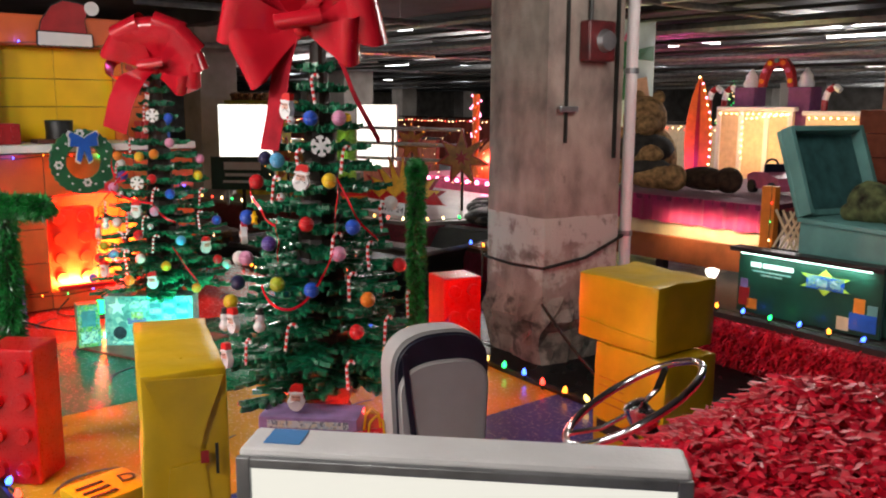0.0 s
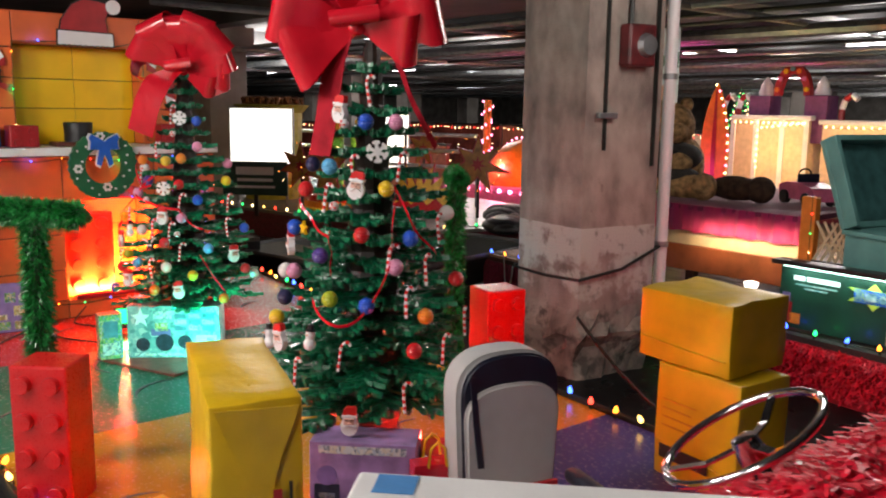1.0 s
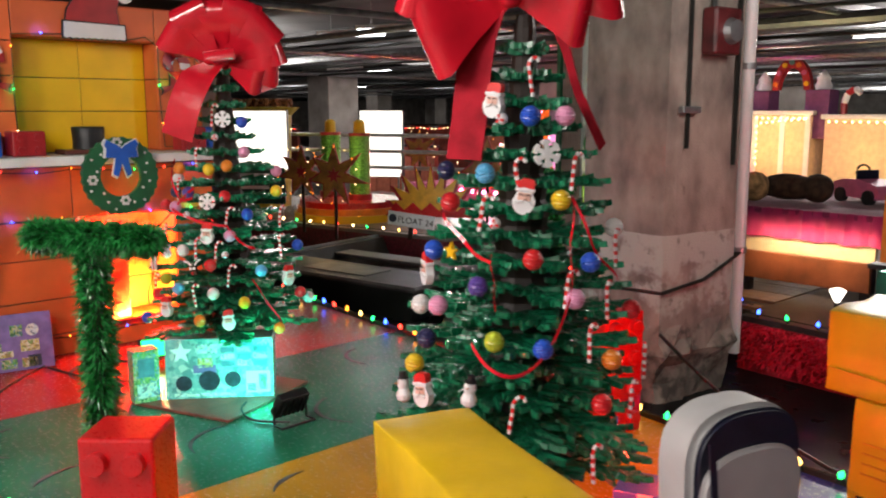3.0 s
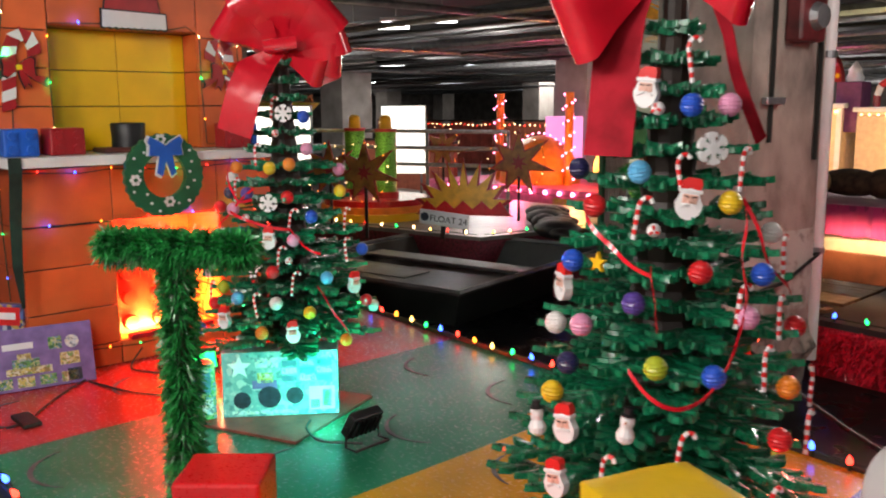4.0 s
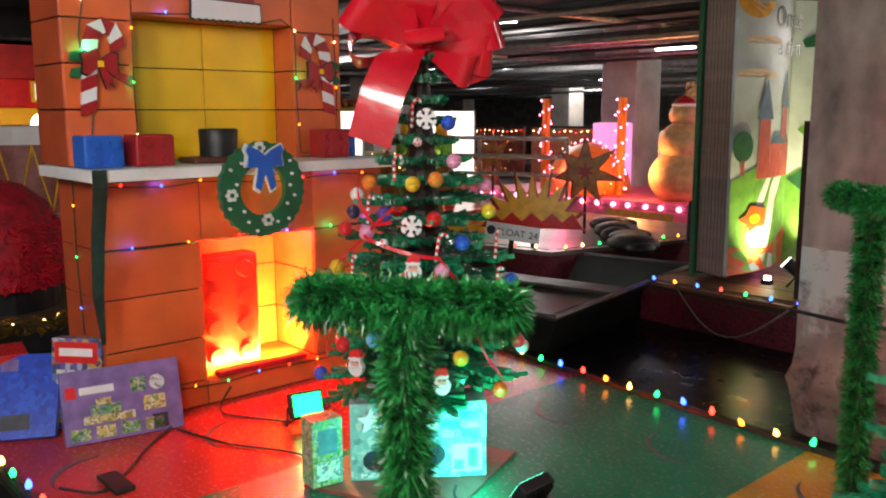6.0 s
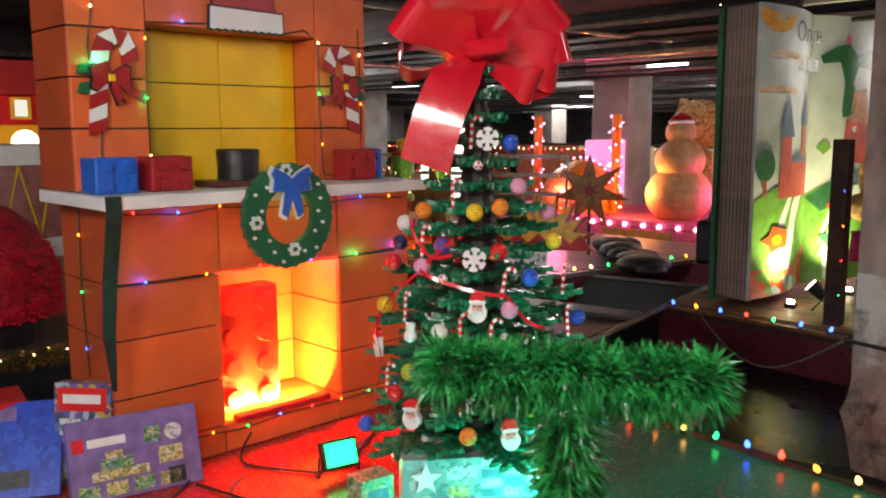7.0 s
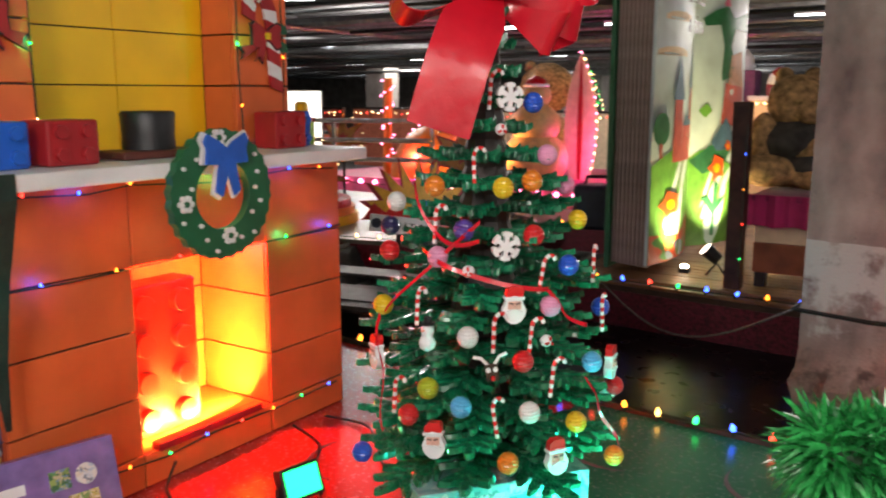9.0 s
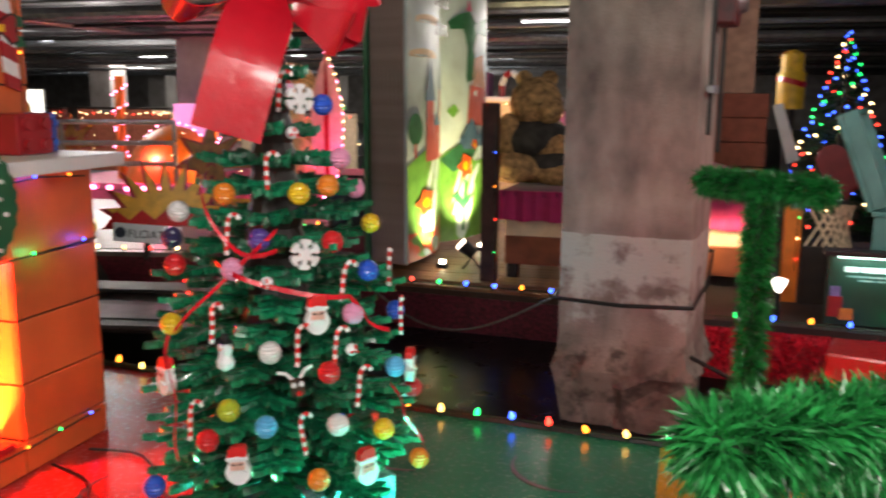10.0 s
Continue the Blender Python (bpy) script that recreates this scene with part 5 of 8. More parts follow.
def toy_box(m, w, d, h, material, label, prints):
    """A printed toy box: origin at the bottom front left corner; prints lie on its front."""
    t = thing("toy_box", label, "toy box", m, "toy boxes")
    part("carton", box(bmesh.new(), 0, 0, 0, w, d, h, 0.004), material, t)
    for x0, z0, x1, z1, pm, shape in prints:
        bm = bmesh.new()
        if shape == "round":
            cyl(bm, (x1 - x0) / 2, (x1 - x0) / 2, 0.002, pose((x0 + x1) / 2, -0.0015, (z0 + z1) / 2, 90, 0, 0), 20)
        elif shape == "star":
            pts = []
            for k in range(10):
                r = (x1 - x0) / 2 * (1 if k % 2 == 0 else 0.45)
                pts.append(((x0 + x1) / 2 + r * math.sin(k * math.pi / 5), (z0 + z1) / 2 + r * math.cos(k * math.pi / 5)))
            prism(bm, pts, 0.008, pose(0, -0.008, 0))
        else:
            box(bm, x0, -0.002, z0, x1, 0.001, z1)
        part("print", bm, pm, t)
    return t


rnd = random.Random(4)
spots = [(0.03 + 0.13 * k, 0.02, 0.13 + 0.13 * k, 0.085, BOXYEL if k % 2 else BOXGREEN, "box") for k in range(4)]
friends = toy_box(pose(0.140, -0.905, 0.004, -15, 0, 79), 0.63, 0.075, 0.400, BOXPURPLE, "purple toy box with small pictures leaning against the fireplace",
                  spots + [(0.36, 0.24, 0.44, 0.32, BOXGREEN, "box"), (0.46, 0.235, 0.545, 0.32, BOXPALE, "round"), (0.42, 0.13, 0.54, 0.21, BOXYEL, "box"),
                           (0.46, 0.02, 0.545, 0.10, INKDARK, "box"), (0.10, 0.10, 0.37, 0.145, BOXYEL, "box"), (0.14, 0.14, 0.30, 0.20, BOXGREEN, "box"), (0.17, 0.19, 0.25, 0.235, BOXYEL, "box"),
                           (0.02, 0.25, 0.075, 0.315, TREERED, "box")])
part("print_bar", box(bmesh.new(), 0.09, -0.004, 0.265, 0.27, 0.001, 0.305), SNOW, friends, "white print bar")
ninja = toy_box(pose(-0.22, -0.86, 0.004, -6, 0, 40), 0.30, 0.10, 0.52, BOXMIX, "blue and red toy box propped behind the purple one",
                [(0.02, 0.38, 0.28, 0.50, TREERED, "box"), (0.03, 0.22, 0.14, 0.34, BOXPALE, "box"), (0.16, 0.10, 0.27, 0.22, BOXYEL, "round")])
part("print_bar", box(bmesh.new(), 0.05, -0.006, 0.42, 0.25, -0.0025, 0.465), SNOW, ninja, "white unreadable print")
toy_box(pose(-0.20, -1.20, 0.02, -38, 0, 62), 0.34, 0.07, 0.50, BOXSKY, "bright blue toy box leaning back on its corner", [(0.03, 0.40, 0.12, 0.47, BOXPURPLE, "box"), (0.05, 0.05, 0.20, 0.14, INKDARK, "box")])
toy_box(pose(-0.45, -1.16, 0.0, 0, 0, 80), 0.26, 0.30, 0.42, RED, "small glossy red toy box at the deck's end", [(0.04, 0.1, 0.2, 0.2, DARKRED, "round")])

board = thing("plywood_board", "thin reddish plywood board lying under the presents", "board", axis((1.55, -0.16), (2.02, 0.03)))
part("sheet", box(bmesh.new(), -0.15, -0.02, 0.002, 0.62, 0.80, 0.018, 0.002), mat("red_stained_plywood", (0.24, 0.07, 0.05), 0.5, var=0.25, scale=6), board)
prints = [(0.03, 0.23, 0.17, 0.37, SNOW, "star"), (0.20, 0.05, 0.33, 0.18, INKDARK, "round"), (0.36, 0.07, 0.46, 0.17, INKDARK, "round"), (0.06, 0.06, 0.16, 0.14, INKDARK, "round"), (0.17, 0.165, 0.31, 0.215, BOXPURPLE, "box"), (0.20, 0.20, 0.29, 0.26, BOXYEL, "box"), (0.49, 0.03, 0.64, 0.17, SNOW, "box"), (0.50, 0.04, 0.55, 0.09, INKDARK, "box"), (0.57, 0.05, 0.62, 0.15, BOXGREEN, "box"), (0.05, 0.015, 0.40, 0.035, BOXPALE, "box"), (0.19, 0.29, 0.32, 0.35, BOXPALE, "box")]
for k in range(3):
    for j in range(4):
        prints.append((0.34 + 0.10 * k, 0.205 + 0.045 * j, 0.425 + 0.10 * k, 0.24 + 0.045 * j, BOXPALE if (k + j) % 2 else BOXBLUE, "box"))
toy_box(axis((1.545, -0.05), (1.955, 0.50), 0.020), 0.66, 0.20, 0.385, BOXTEAL, "large toy box lit by the colour flood before the tree", prints)
toy_box(axis((1.50, -0.235), (1.525, -0.065), 0.020), 0.16, 0.12, 0.33, BOXGREEN, "small green toy box standing beside a large one", [(0.02, 0.03, 0.14, 0.12, BOXPALE, "box"), (0.03, 0.16, 0.13, 0.28, BOXBLUE, "box")])
toy_box(axis((4.60, -0.36), (4.96, 0.0)), 0.46, 0.20, 0.43, BOXLILAC, "purple printed toy box under the tall tree",
        [(0.02, 0.05, 0.13, 0.24, INKDARK, "box"), (0.04, 0.10, 0.11, 0.20, BOXPALE, "box"), (0.15, 0.02, 0.44, 0.16, INKDARK, "box"), (0.20, 0.08, 0.34, 0.20, BOXGREEN, "box"), (0.04, 0.38, 0.42, 0.415, BOXPALE, "box"), (0.03, 0.24, 0.12, 0.32, BOXPURPLE, "round")])
toy_box(axis((4.92, 0.02), (5.02, 0.22)), 0.20, 0.22, 0.36, RED, "small red gift box under the tall tree", [(0.08, 0.0, 0.12, 0.27, YELLOW, "box")])
toy_box(axis((4.52, 0.50), (4.75, 0.60)), 0.30, 0.22, 0.26, BLUE, "blue gift box under the tall tree", [(0.1, 0.0, 0.16, 0.26, SNOW, "box")])
bag = thing("red_gift_bag", "glossy red gift bag with gold handles under the tree", "gift bag", axis((5.0, -0.10), (5.10, 0.12)))
part("bag", crumpled(box(bmesh.new(), 0, 0, 0, 0.20, 0.10, 0.38, 0.004), 0.012, 2), RIBBON, bag, "", None, True)
for y in (0.0, 0.1):
    part("handle", tube(bmesh.new(), [(0.06, y, 0.37), (0.07, y, 0.45), (0.10, y, 0.48), (0.13, y, 0.45), (0.14, y, 0.37)], 0.006, 6), YELLOW, bag, "gold cord handle")


# ---- floods and cables ----
def flood(x, y, turn, tilt, glowcol, label):
    t = thing("flood_light", label, "flood light", pose(x, y, 0, 0, 0, turn))
    lens = glow("flood_lens", glowcol, 5.0, (0.02, 0.05, 0.03))
    head = part("head", box(bmesh.new(), -0.03, -0.10, -0.075, 0.03, 0.10, 0.075, 0.008), BLACK, t, "", pose(0, 0, 0.12, 0, tilt, 0))
    part("lens", box(bmesh.new(), 0.031, -0.085, -0.06, 0.034, 0.085, 0.06), lens, head, "bright lens")
    for k in range(6):
        part("fin", box(bmesh.new(), -0.045, -0.085 + 0.031 * k, -0.06, -0.03, -0.079 + 0.031 * k, 0.06), BLACK, head)
    part("stand", tube(bmesh.new(), [(0, -0.11, 0.12), (0.0, -0.115, 0.01), (-0.08, -0.115, 0.01), (-0.08, 0.115, 0.01), (0, 0.115, 0.01), (0, 0.11, 0.12)], 0.007, 6), BLACK, t)


flood(2.36, 0.33, 183, -32, (0.1, 1.0, 0.62), "small black flood light aimed up at the presents")
flood(0.70, 0.25, -12, -20, (0.01, 1.0, 0.16), "small flood light shining green beside the fireplace")
cables = thing("power_cables", "black power cables trailing over the red deck", "cable")
for pts in ([(0.06, 0.12, 0.10), (0.10, 0.02, 0.02), (0.25, -0.05, 0.012), (0.5, 0.1, 0.012), (0.68, 0.22, 0.015)],
            [(0.3, -0.35, 0.012), (0.7, -0.25, 0.012), (1.0, -0.05, 0.012), (1.25, 0.0, 0.012), (1.5, 0.05, 0.012)],
            [(0.15, -0.25, 0.012), (0.45, -0.6, 0.012), (0.75, -0.85, 0.012), (0.85, -1.0, 0.012), (0.6, -1.15, 0.02)],
            [(0.05, 0.9, 0.012), (0.35, 0.8, 0.012), (0.5, 0.55, 0.012), (0.66, 0.33, 0.015)], [(2.4, 0.3, 0.02), (2.2, 0.15, 0.01), (2.0, 0.2, 0.02), (1.9, 0.32, 0.02)],
            [(0.1, 1.1, 0.012), (0.4, 1.15, 0.012), (0.8, 0.7, 0.012), (1.1, 0.72, 0.012)]):
    dense = []
    for a, b in zip(pts, pts[1:]):
        dense += [Vector(a).lerp(Vector(b), k / 4) for k in range(4)]
    for _ in range(2):
        dense = [dense[0]] + [(a + b * 2 + c) / 4 for a, b, c in zip(dense, dense[1:], dense[2:])] + [dense[-1]]
    part("cable", tube(bmesh.new(), dense, 0.007, 6), CABLE, cables)
part("plug", box(bmesh.new(), 0.66, -0.94, 0.005, 0.90, -0.84, 0.03, 0.006, None), CABLE, cables, "flat black connector")

# ---- driver's seat ----
seat = thing("driver_seat", "grey vinyl boat seat with navy trim on the blue deck", "seat", pose(5.22, 0.21, 0, 0, 0, -16))


def pad(w, h, top, x0, x1, grow=0.0):
    """A rounded seat-back outline in y and z, swept in x."""
    pts = []
    for k in range(33):
        a = math.pi * k / 32
        pts.append((-math.copysign(abs(math.cos(a)) ** 0.75, math.cos(a)) * w / 2, top - h * 0.32 + (h * 0.32) * math.sin(a) ** 0.75))
    pts += [(w / 2 * 0.92, top - h), (-w / 2 * 0.92, top - h)]
    bm = bmesh.new()
    prism(bm, [(x, z) for x, z in pts], x1 - x0, pose((x0 + x1) / 2, 0, 0, 0, 0, 90))
    big = [e for e in bm.edges if len(e.link_faces) == 2 and any(len(f.verts) > 5 for f in e.link_faces)]
    bmesh.ops.bevel(bm, geom=big, offset=min(0.03, (x1 - x0) * 0.4), segments=3, affect="EDGES")
    return bm


part("backrest", pad(0.46, 0.60, 0.875, -0.16, 0.02), GREYVINYL, seat, "thick grey padded backrest", None, True)
part("trim", pad(0.445, 0.58, 0.868, 0.012, 0.036), NAVY, seat, "navy blue trim panel", None, True)
part("front_pad", pad(0.432, 0.47, 0.752, 0.030, 0.058), GREYVINYL, seat, "light grey inner pad", None, True)
part("strap", strip(bmesh.new(), [(0.06, -0.19, 0.80), (0.066, -0.175, 0.62), (0.07, -0.15, 0.42)], 0.025, (0, 1, 0), 0.006), NAVY, seat, "navy strap")
part("cushion", box(bmesh.new(), -0.10, -0.22, 0.17, 0.44, 0.22, 0.28, 0.04), GREYVINYL, seat, "grey seat cushion", None, True)
part("armrest", box(bmesh.new(), 0.12, 0.20, 0.33, 0.40, 0.27, 0.39, 0.025), NAVY, seat, "black armrest", None, True)
part("pedestal", lathe(bmesh.new(), [(0.17, 0.0), (0.17, 0.02), (0.05, 0.05), (0.045, 0.18)], 20), STEEL, seat, "steel pedestal", None, True)
part("red_edge", box(bmesh.new(), 0.056, -0.21, 0.285, 0.075, 0.21, 0.315, 0.004), RED, seat, "thin red edging")

# ---- steering wheel and tinsel console ----
wheel = thing("steering_wheel", "chrome boat steering wheel with three spokes", "steering wheel", Matrix.Translation((6.29, 0.18, 0.851)) @ Vector((-0.420, -0.318, 0.844)).to_track_quat("Z", "Y").to_matrix().to_4x4())
R = 0.262
part("rim", tube(bmesh.new(), [(R * math.cos(2 * math.pi * k / 48), R * math.sin(2 * math.pi * k / 48), 0) for k in range(48)], 0.014, 10, True), CHROME, wheel, "", None, True)
for k in range(3):
    a = 2 * math.pi * k / 3 + 0.5
    part("spoke", strip(bmesh.new(), [(0.03 * math.cos(a), 0.03 * math.sin(a), -0.03), (0.14 * math.cos(a), 0.14 * math.sin(a), -0.035), (R * math.cos(a), R * math.sin(a), 0)], 0.03, (-math.sin(a), math.cos(a), 0), 0.008), CHROME, wheel)
part("hub", lathe(bmesh.new(), [(0.05, -0.10), (0.045, -0.03), (0.04, -0.005), (0.02, 0.0)], 20), CHROME, wheel, "", None, True)
part("column", tube(bmesh.new(), [(0, 0, -0.10), (0.0, 0, -0.30)], 0.03, 10), BLACK, wheel)

console = thing("tinsel_console", "steering console heaped with shiny red foil tinsel", "console")
TINSEL = mat("red_foil_tinsel", (0.86, 0.012, 0.045), 0.5, var=0.2, scale=20, bump=0.1, coat=0.1)
TINSELBASE = mat("dark_red_cloth", (0.48, 0.008, 0.025), 0.7, var=0.3)


def heap(u, v):
    """The top of the heap over the console, from two numbers in 0 to 1."""
    x = 6.18 + 1.80 * u
    y = -0.42 + 0.98 * v + 0.10 * u
    rise = min(1.0, u / 0.26)
    z = 0.56 + 0.40 * rise * (0.55 + 0.45 * v ** 0.8) + 0.02 * math.sin(11 * u + 2 * v) * v + 0.03 * noise.noise((u * 6, v * 6, 0))
    return Vector((x, y, z))


bm = bmesh.new()
N = 18
grid = [[bm.verts.new(heap(i / N, j / N) - Vector((0, 0, 0.02))) for j in range(N + 1)] for i in range(N + 1)]
low = [[bm.verts.new((grid[i][j].co.x, grid[i][j].co.y, 0.0)) for j in (0, N)] for i in range(N + 1)]
for i in range(N):
    for j in range(N):
        bm.faces.new((grid[i][j], grid[i + 1][j], grid[i + 1][j + 1], grid[i][j + 1]))
    bm.faces.new((grid[i][0], low[i][0], low[i + 1][0], grid[i + 1][0]))
    bm.faces.new((grid[i][N], grid[i + 1][N], low[i + 1][1], low[i][1]))
bm.faces.new([grid[0][j] for j in range(N + 1)] + [low[0][1], low[0][0]])
bm.faces.new([grid[N][j] for j in range(N, -1, -1)] + [low[N][0], low[N][1]])
bmesh.ops.recalc_face_normals(bm, faces=bm.faces[:])
part("console_body", bm, TINSELBASE, console, "dark red draped console")
rnd = random.Random(11)
verts, faces = [], []
for _ in range(12000):
    p = heap(rnd.random(), rnd.random()) + Vector((0, 0, rnd.uniform(-0.02, 0.02)))
    a, e = rnd.uniform(0, 2 * math.pi), rnd.uniform(-0.12, 0.26)
    d = Vector((math.cos(a) * math.cos(e), math.sin(a) * math.cos(e), math.sin(e)))
    s = d.cross(Vector((rnd.uniform(-.5, .5), rnd.uniform(-.5, .5), 1))).normalized() * rnd.uniform(0.006, 0.011)
    up = s.cross(d).normalized()
    ln, i = rnd.uniform(0.045, 0.085), len(verts)
    verts.extend((p - s, p + s, p + d * ln * 0.5 + s + up * 0.010, p + d * ln * 0.5 - s + up * 0.010, p + d * ln + s * 0.6, p + d * ln - s * 0.6))
    faces += [(i, i + 1, i + 2, i + 3), (i + 3, i + 2, i + 4, i + 5)]
mesh = bpy.data.meshes.new("tinsel")
mesh.from_pydata([tuple(v) for v in verts], [], faces)
mesh.materials.append(TINSEL)
ob = place("tinsel", mesh, console, "shiny red foil flakes")
ob["kind"] = "stuff"

# ---- the lit sign box at the near edge ----
sign = thing("lit_sign_box", "white sign box with glowing face and blue tape on top", "sign box", axis((6.234, -1.254), (7.006, -0.524), -0.035))
W = 1.06
part("housing", box(bmesh.new(), 0, 0.012, 0.50, W, 0.16, 1.075, 0.012), WHITE, sign, "white painted housing")
part("face", box(bmesh.new(), 0.035, 0.002, 0.52, W - 0.035, 0.010, 1.035), PANEL_LIT, sign, "glowing white face")
for x0, z0, x1, z1 in ((0, 0.50, 0.035, 1.06), (W - 0.035, 0.50, W, 1.06), (0.035, 1.035, W - 0.035, 1.06), (0.035, 0.50, W - 0.035, 0.52)):
    part("frame", box(bmesh.new(), x0, -0.008, z0, x1, 0.012, z1, 0.003), STEEL, sign, "grey metal frame")
part("tape", box(bmesh.new(), 0.05, 0.05, 1.0755, 0.14, 0.14, 1.0775), mat("blue_tape", (0.06, 0.22, 0.50), 0.6, var=0.1), sign, "piece of blue tape")
for x in (0.12, W - 0.12):
    part("leg", box(bmesh.new(), x - 0.02, 0.06, 0.035, x + 0.02, 0.10, 0.50), STEEL, sign)


# ---- black flat boat moored between the floats ----
boat = thing("flat_boat", "dull black flat-bottomed boat with worn aluminium rim", "boat", axis((-0.15, 3.45), (-0.75, 6.6), 0))
L, Wb = 3.3, 2.9
bm = bmesh.new()
rows = []
for s, z, inset in ((0, -0.62, 0.28), (0, -0.06, 0.0), (0, -0.06, 0.10), (0, -0.44, 0.30)):
    rows.append([bm.verts.new(p) for p in ((inset, inset, z), (L - inset, inset, z), (L - inset, Wb - inset, z), (inset, Wb - inset, z))])
for a, b in zip(rows, rows[1:]):
    for k in range(4):
        bm.faces.new((a[k], a[(k + 1) % 4], b[(k + 1) % 4], b[k]))
bm.faces.new(rows[0][::-1])
bm.faces.new(rows[-1])
bmesh.ops.recalc_face_normals(bm, faces=bm.faces[:])
part("hull", bm, BOATGREEN, boat)
part("gunwale", tube(bmesh.new(), [(0, 0, -0.05), (L, 0, -0.05), (L, Wb, -0.05), (0, Wb, -0.05)], 0.035, 6, True), ALU, boat, "worn aluminium rim")
part("foredeck", box(bmesh.new(), 0.08, 0.08, -0.075, 0.85, Wb - 0.08, -0.045, 0.006), BOATGREEN, boat, "flat painted foredeck")
part("bench", box(bmesh.new(), 1.7, 0.12, -0.18, 2.05, Wb - 0.12, -0.14, 0.006), ALU, boat, "aluminium bench")
part("hatch", box(bmesh.new(), 0.25, 0.9, -0.044, 0.70, 1.9, -0.034, 0.004), ALU, boat, "pale worn hatch")


# ---- neighbouring float decks ----
def float_deck(name, label, outline, z, material, hull, boards=0):
    t = thing(name, label, "float", None, "", "")
    bm = bmesh.new()
    vs = [bm.verts.new((x, y, z)) for x, y in outline]
    f = bm.faces.new(vs)
    ext = bmesh.ops.extrude_face_region(bm, geom=[f])
    bmesh.ops.translate(bm, vec=(0, 0, -0.05), verts=[v for v in ext["geom"] if isinstance(v, bmesh.types.BMVert)])
    bmesh.ops.recalc_face_normals(bm, faces=bm.faces[:])
    part("deck", bm, material, t)
    bm = bmesh.new()
    vs = [bm.verts.new((x, y, z - 0.052)) for x, y in outline]
    f = bm.faces.new(vs)
    ext = bmesh.ops.extrude_face_region(bm, geom=[f])
    bmesh.ops.translate(bm, vec=(0, 0, WATER_Z - 0.1 - z), verts=[v for v in ext["geom"] if isinstance(v, bmesh.types.BMVert)])
    bmesh.ops.recalc_face_normals(bm, faces=bm.faces[:])
    part("hull", bm, hull, t)
    return t


MAROON = mat("maroon_fringe", (0.13, 0.008, 0.022), 0.5, var=0.4, scale=30, bump=0.6, fine=120)
story = float_deck("story_book_float", "brown boarded float with a dark red fringe", [(-0.6, 5.42), (2.75, 5.2), (2.75, 9.6), (-0.6, 9.6)], -0.06, mat("dark_underlay", (0.05, 0.025, 0.014), 0.6), MAROON)
plank = bpy.data.meshes.new("plank")
bm = box(bmesh.new(), 0, 0, 0, 3.3, 0.132, 0.03, 0.004)
bm.to_mesh(plank)
bm.free()
plank.materials.append(PLANK)
for k in range(30):
    place("plank", plank, story, "", pose(-0.58, 5.44 + 0.138 * k, -0.058 + random.uniform(-0.002, 0.002), 0, 0, -3.6 if k < 1 else 0) if k else pose(-0.58, 5.425, -0.058, 0, 0, -3.6))
light_string("light_string", "string of coloured bulbs on the neighbouring float's edge", [(-0.55 + 0.25 * k, 5.40 - 0.015 * k, 0.0) for k in range(14)], 0.27, BIG, ("blue", "amber", "blue", "red", "green", "blue"), 0)

# open story-book sign
BOOKSKY = mat("page_sky", (0.60, 0.72, 0.72), 0.5, var=0.15, scale=2)
PAGEEDGE = mat("page_edges", (0.36, 0.27, 0.24), 0.6, var=0.12)
HILL = mat("painted_hill_green", (0.16, 0.40, 0.06), 0.5, var=0.15)
HILLDARK = mat("painted_dark_green", (0.03, 0.16, 0.07), 0.5, var=0.15)
CASTLE = mat("painted_castle_red", (0.50, 0.10, 0.08), 0.5, var=0.12)
ROOFBLUE = mat("painted_roof_blue", (0.08, 0.16, 0.26), 0.5, var=0.12)
FLOWER = mat("painted_flower_red", (0.72, 0.10, 0.02), 0.5, var=0.1)
book = thing("story_book_sign", "giant open story-book sign with castle and dragon, lit from below", "book sign")
BZ0, BZ1 = 0.03, 3.02
SPINE_A, SPINE_B, GUTTER, FORE = (-0.235, 5.904), (0.207, 5.752), (0.141, 7.085), (0.449, 8.028)
for k in range(9):
    a, b = (Vector((*SPINE_A, 0)).lerp(Vector((*SPINE_B, 0)), f) for f in (k / 9, (k + 0.72) / 9))
    part("page_ridge", box(bmesh.new(), 0, 0, 0, (b - a).length, 0.05, BZ1 - BZ0 - 0.06, 0.006), PAGEEDGE, book, "", axis(a, b, BZ0 + 0.03))
bm = bmesh.new()
low = [bm.verts.new((px, py, BZ0 + 0.04)) for px, py in ((-0.21, 5.93), (0.17, 5.80), (0.11, 7.05), (-0.26, 7.2))]
ext = bmesh.ops.extrude_face_region(bm, geom=[bm.faces.new(low)])
bmesh.ops.translate(bm, vec=(0, 0, BZ1 - BZ0 - 0.08), verts=[v for v in ext["geom"] if isinstance(v, bmesh.types.BMVert)])
bmesh.ops.recalc_face_normals(bm, faces=bm.faces[:])
part("page_block", bm, PAGEEDGE, book)
part("cover", box(bmesh.new(), 0, 0.0, 0, 1.3, 0.05, BZ1 - BZ0, 0.008), HILLDARK, book, "dark green cover edge", axis((-0.245, 5.86), (-0.31, 7.2), BZ0 - 0.03))


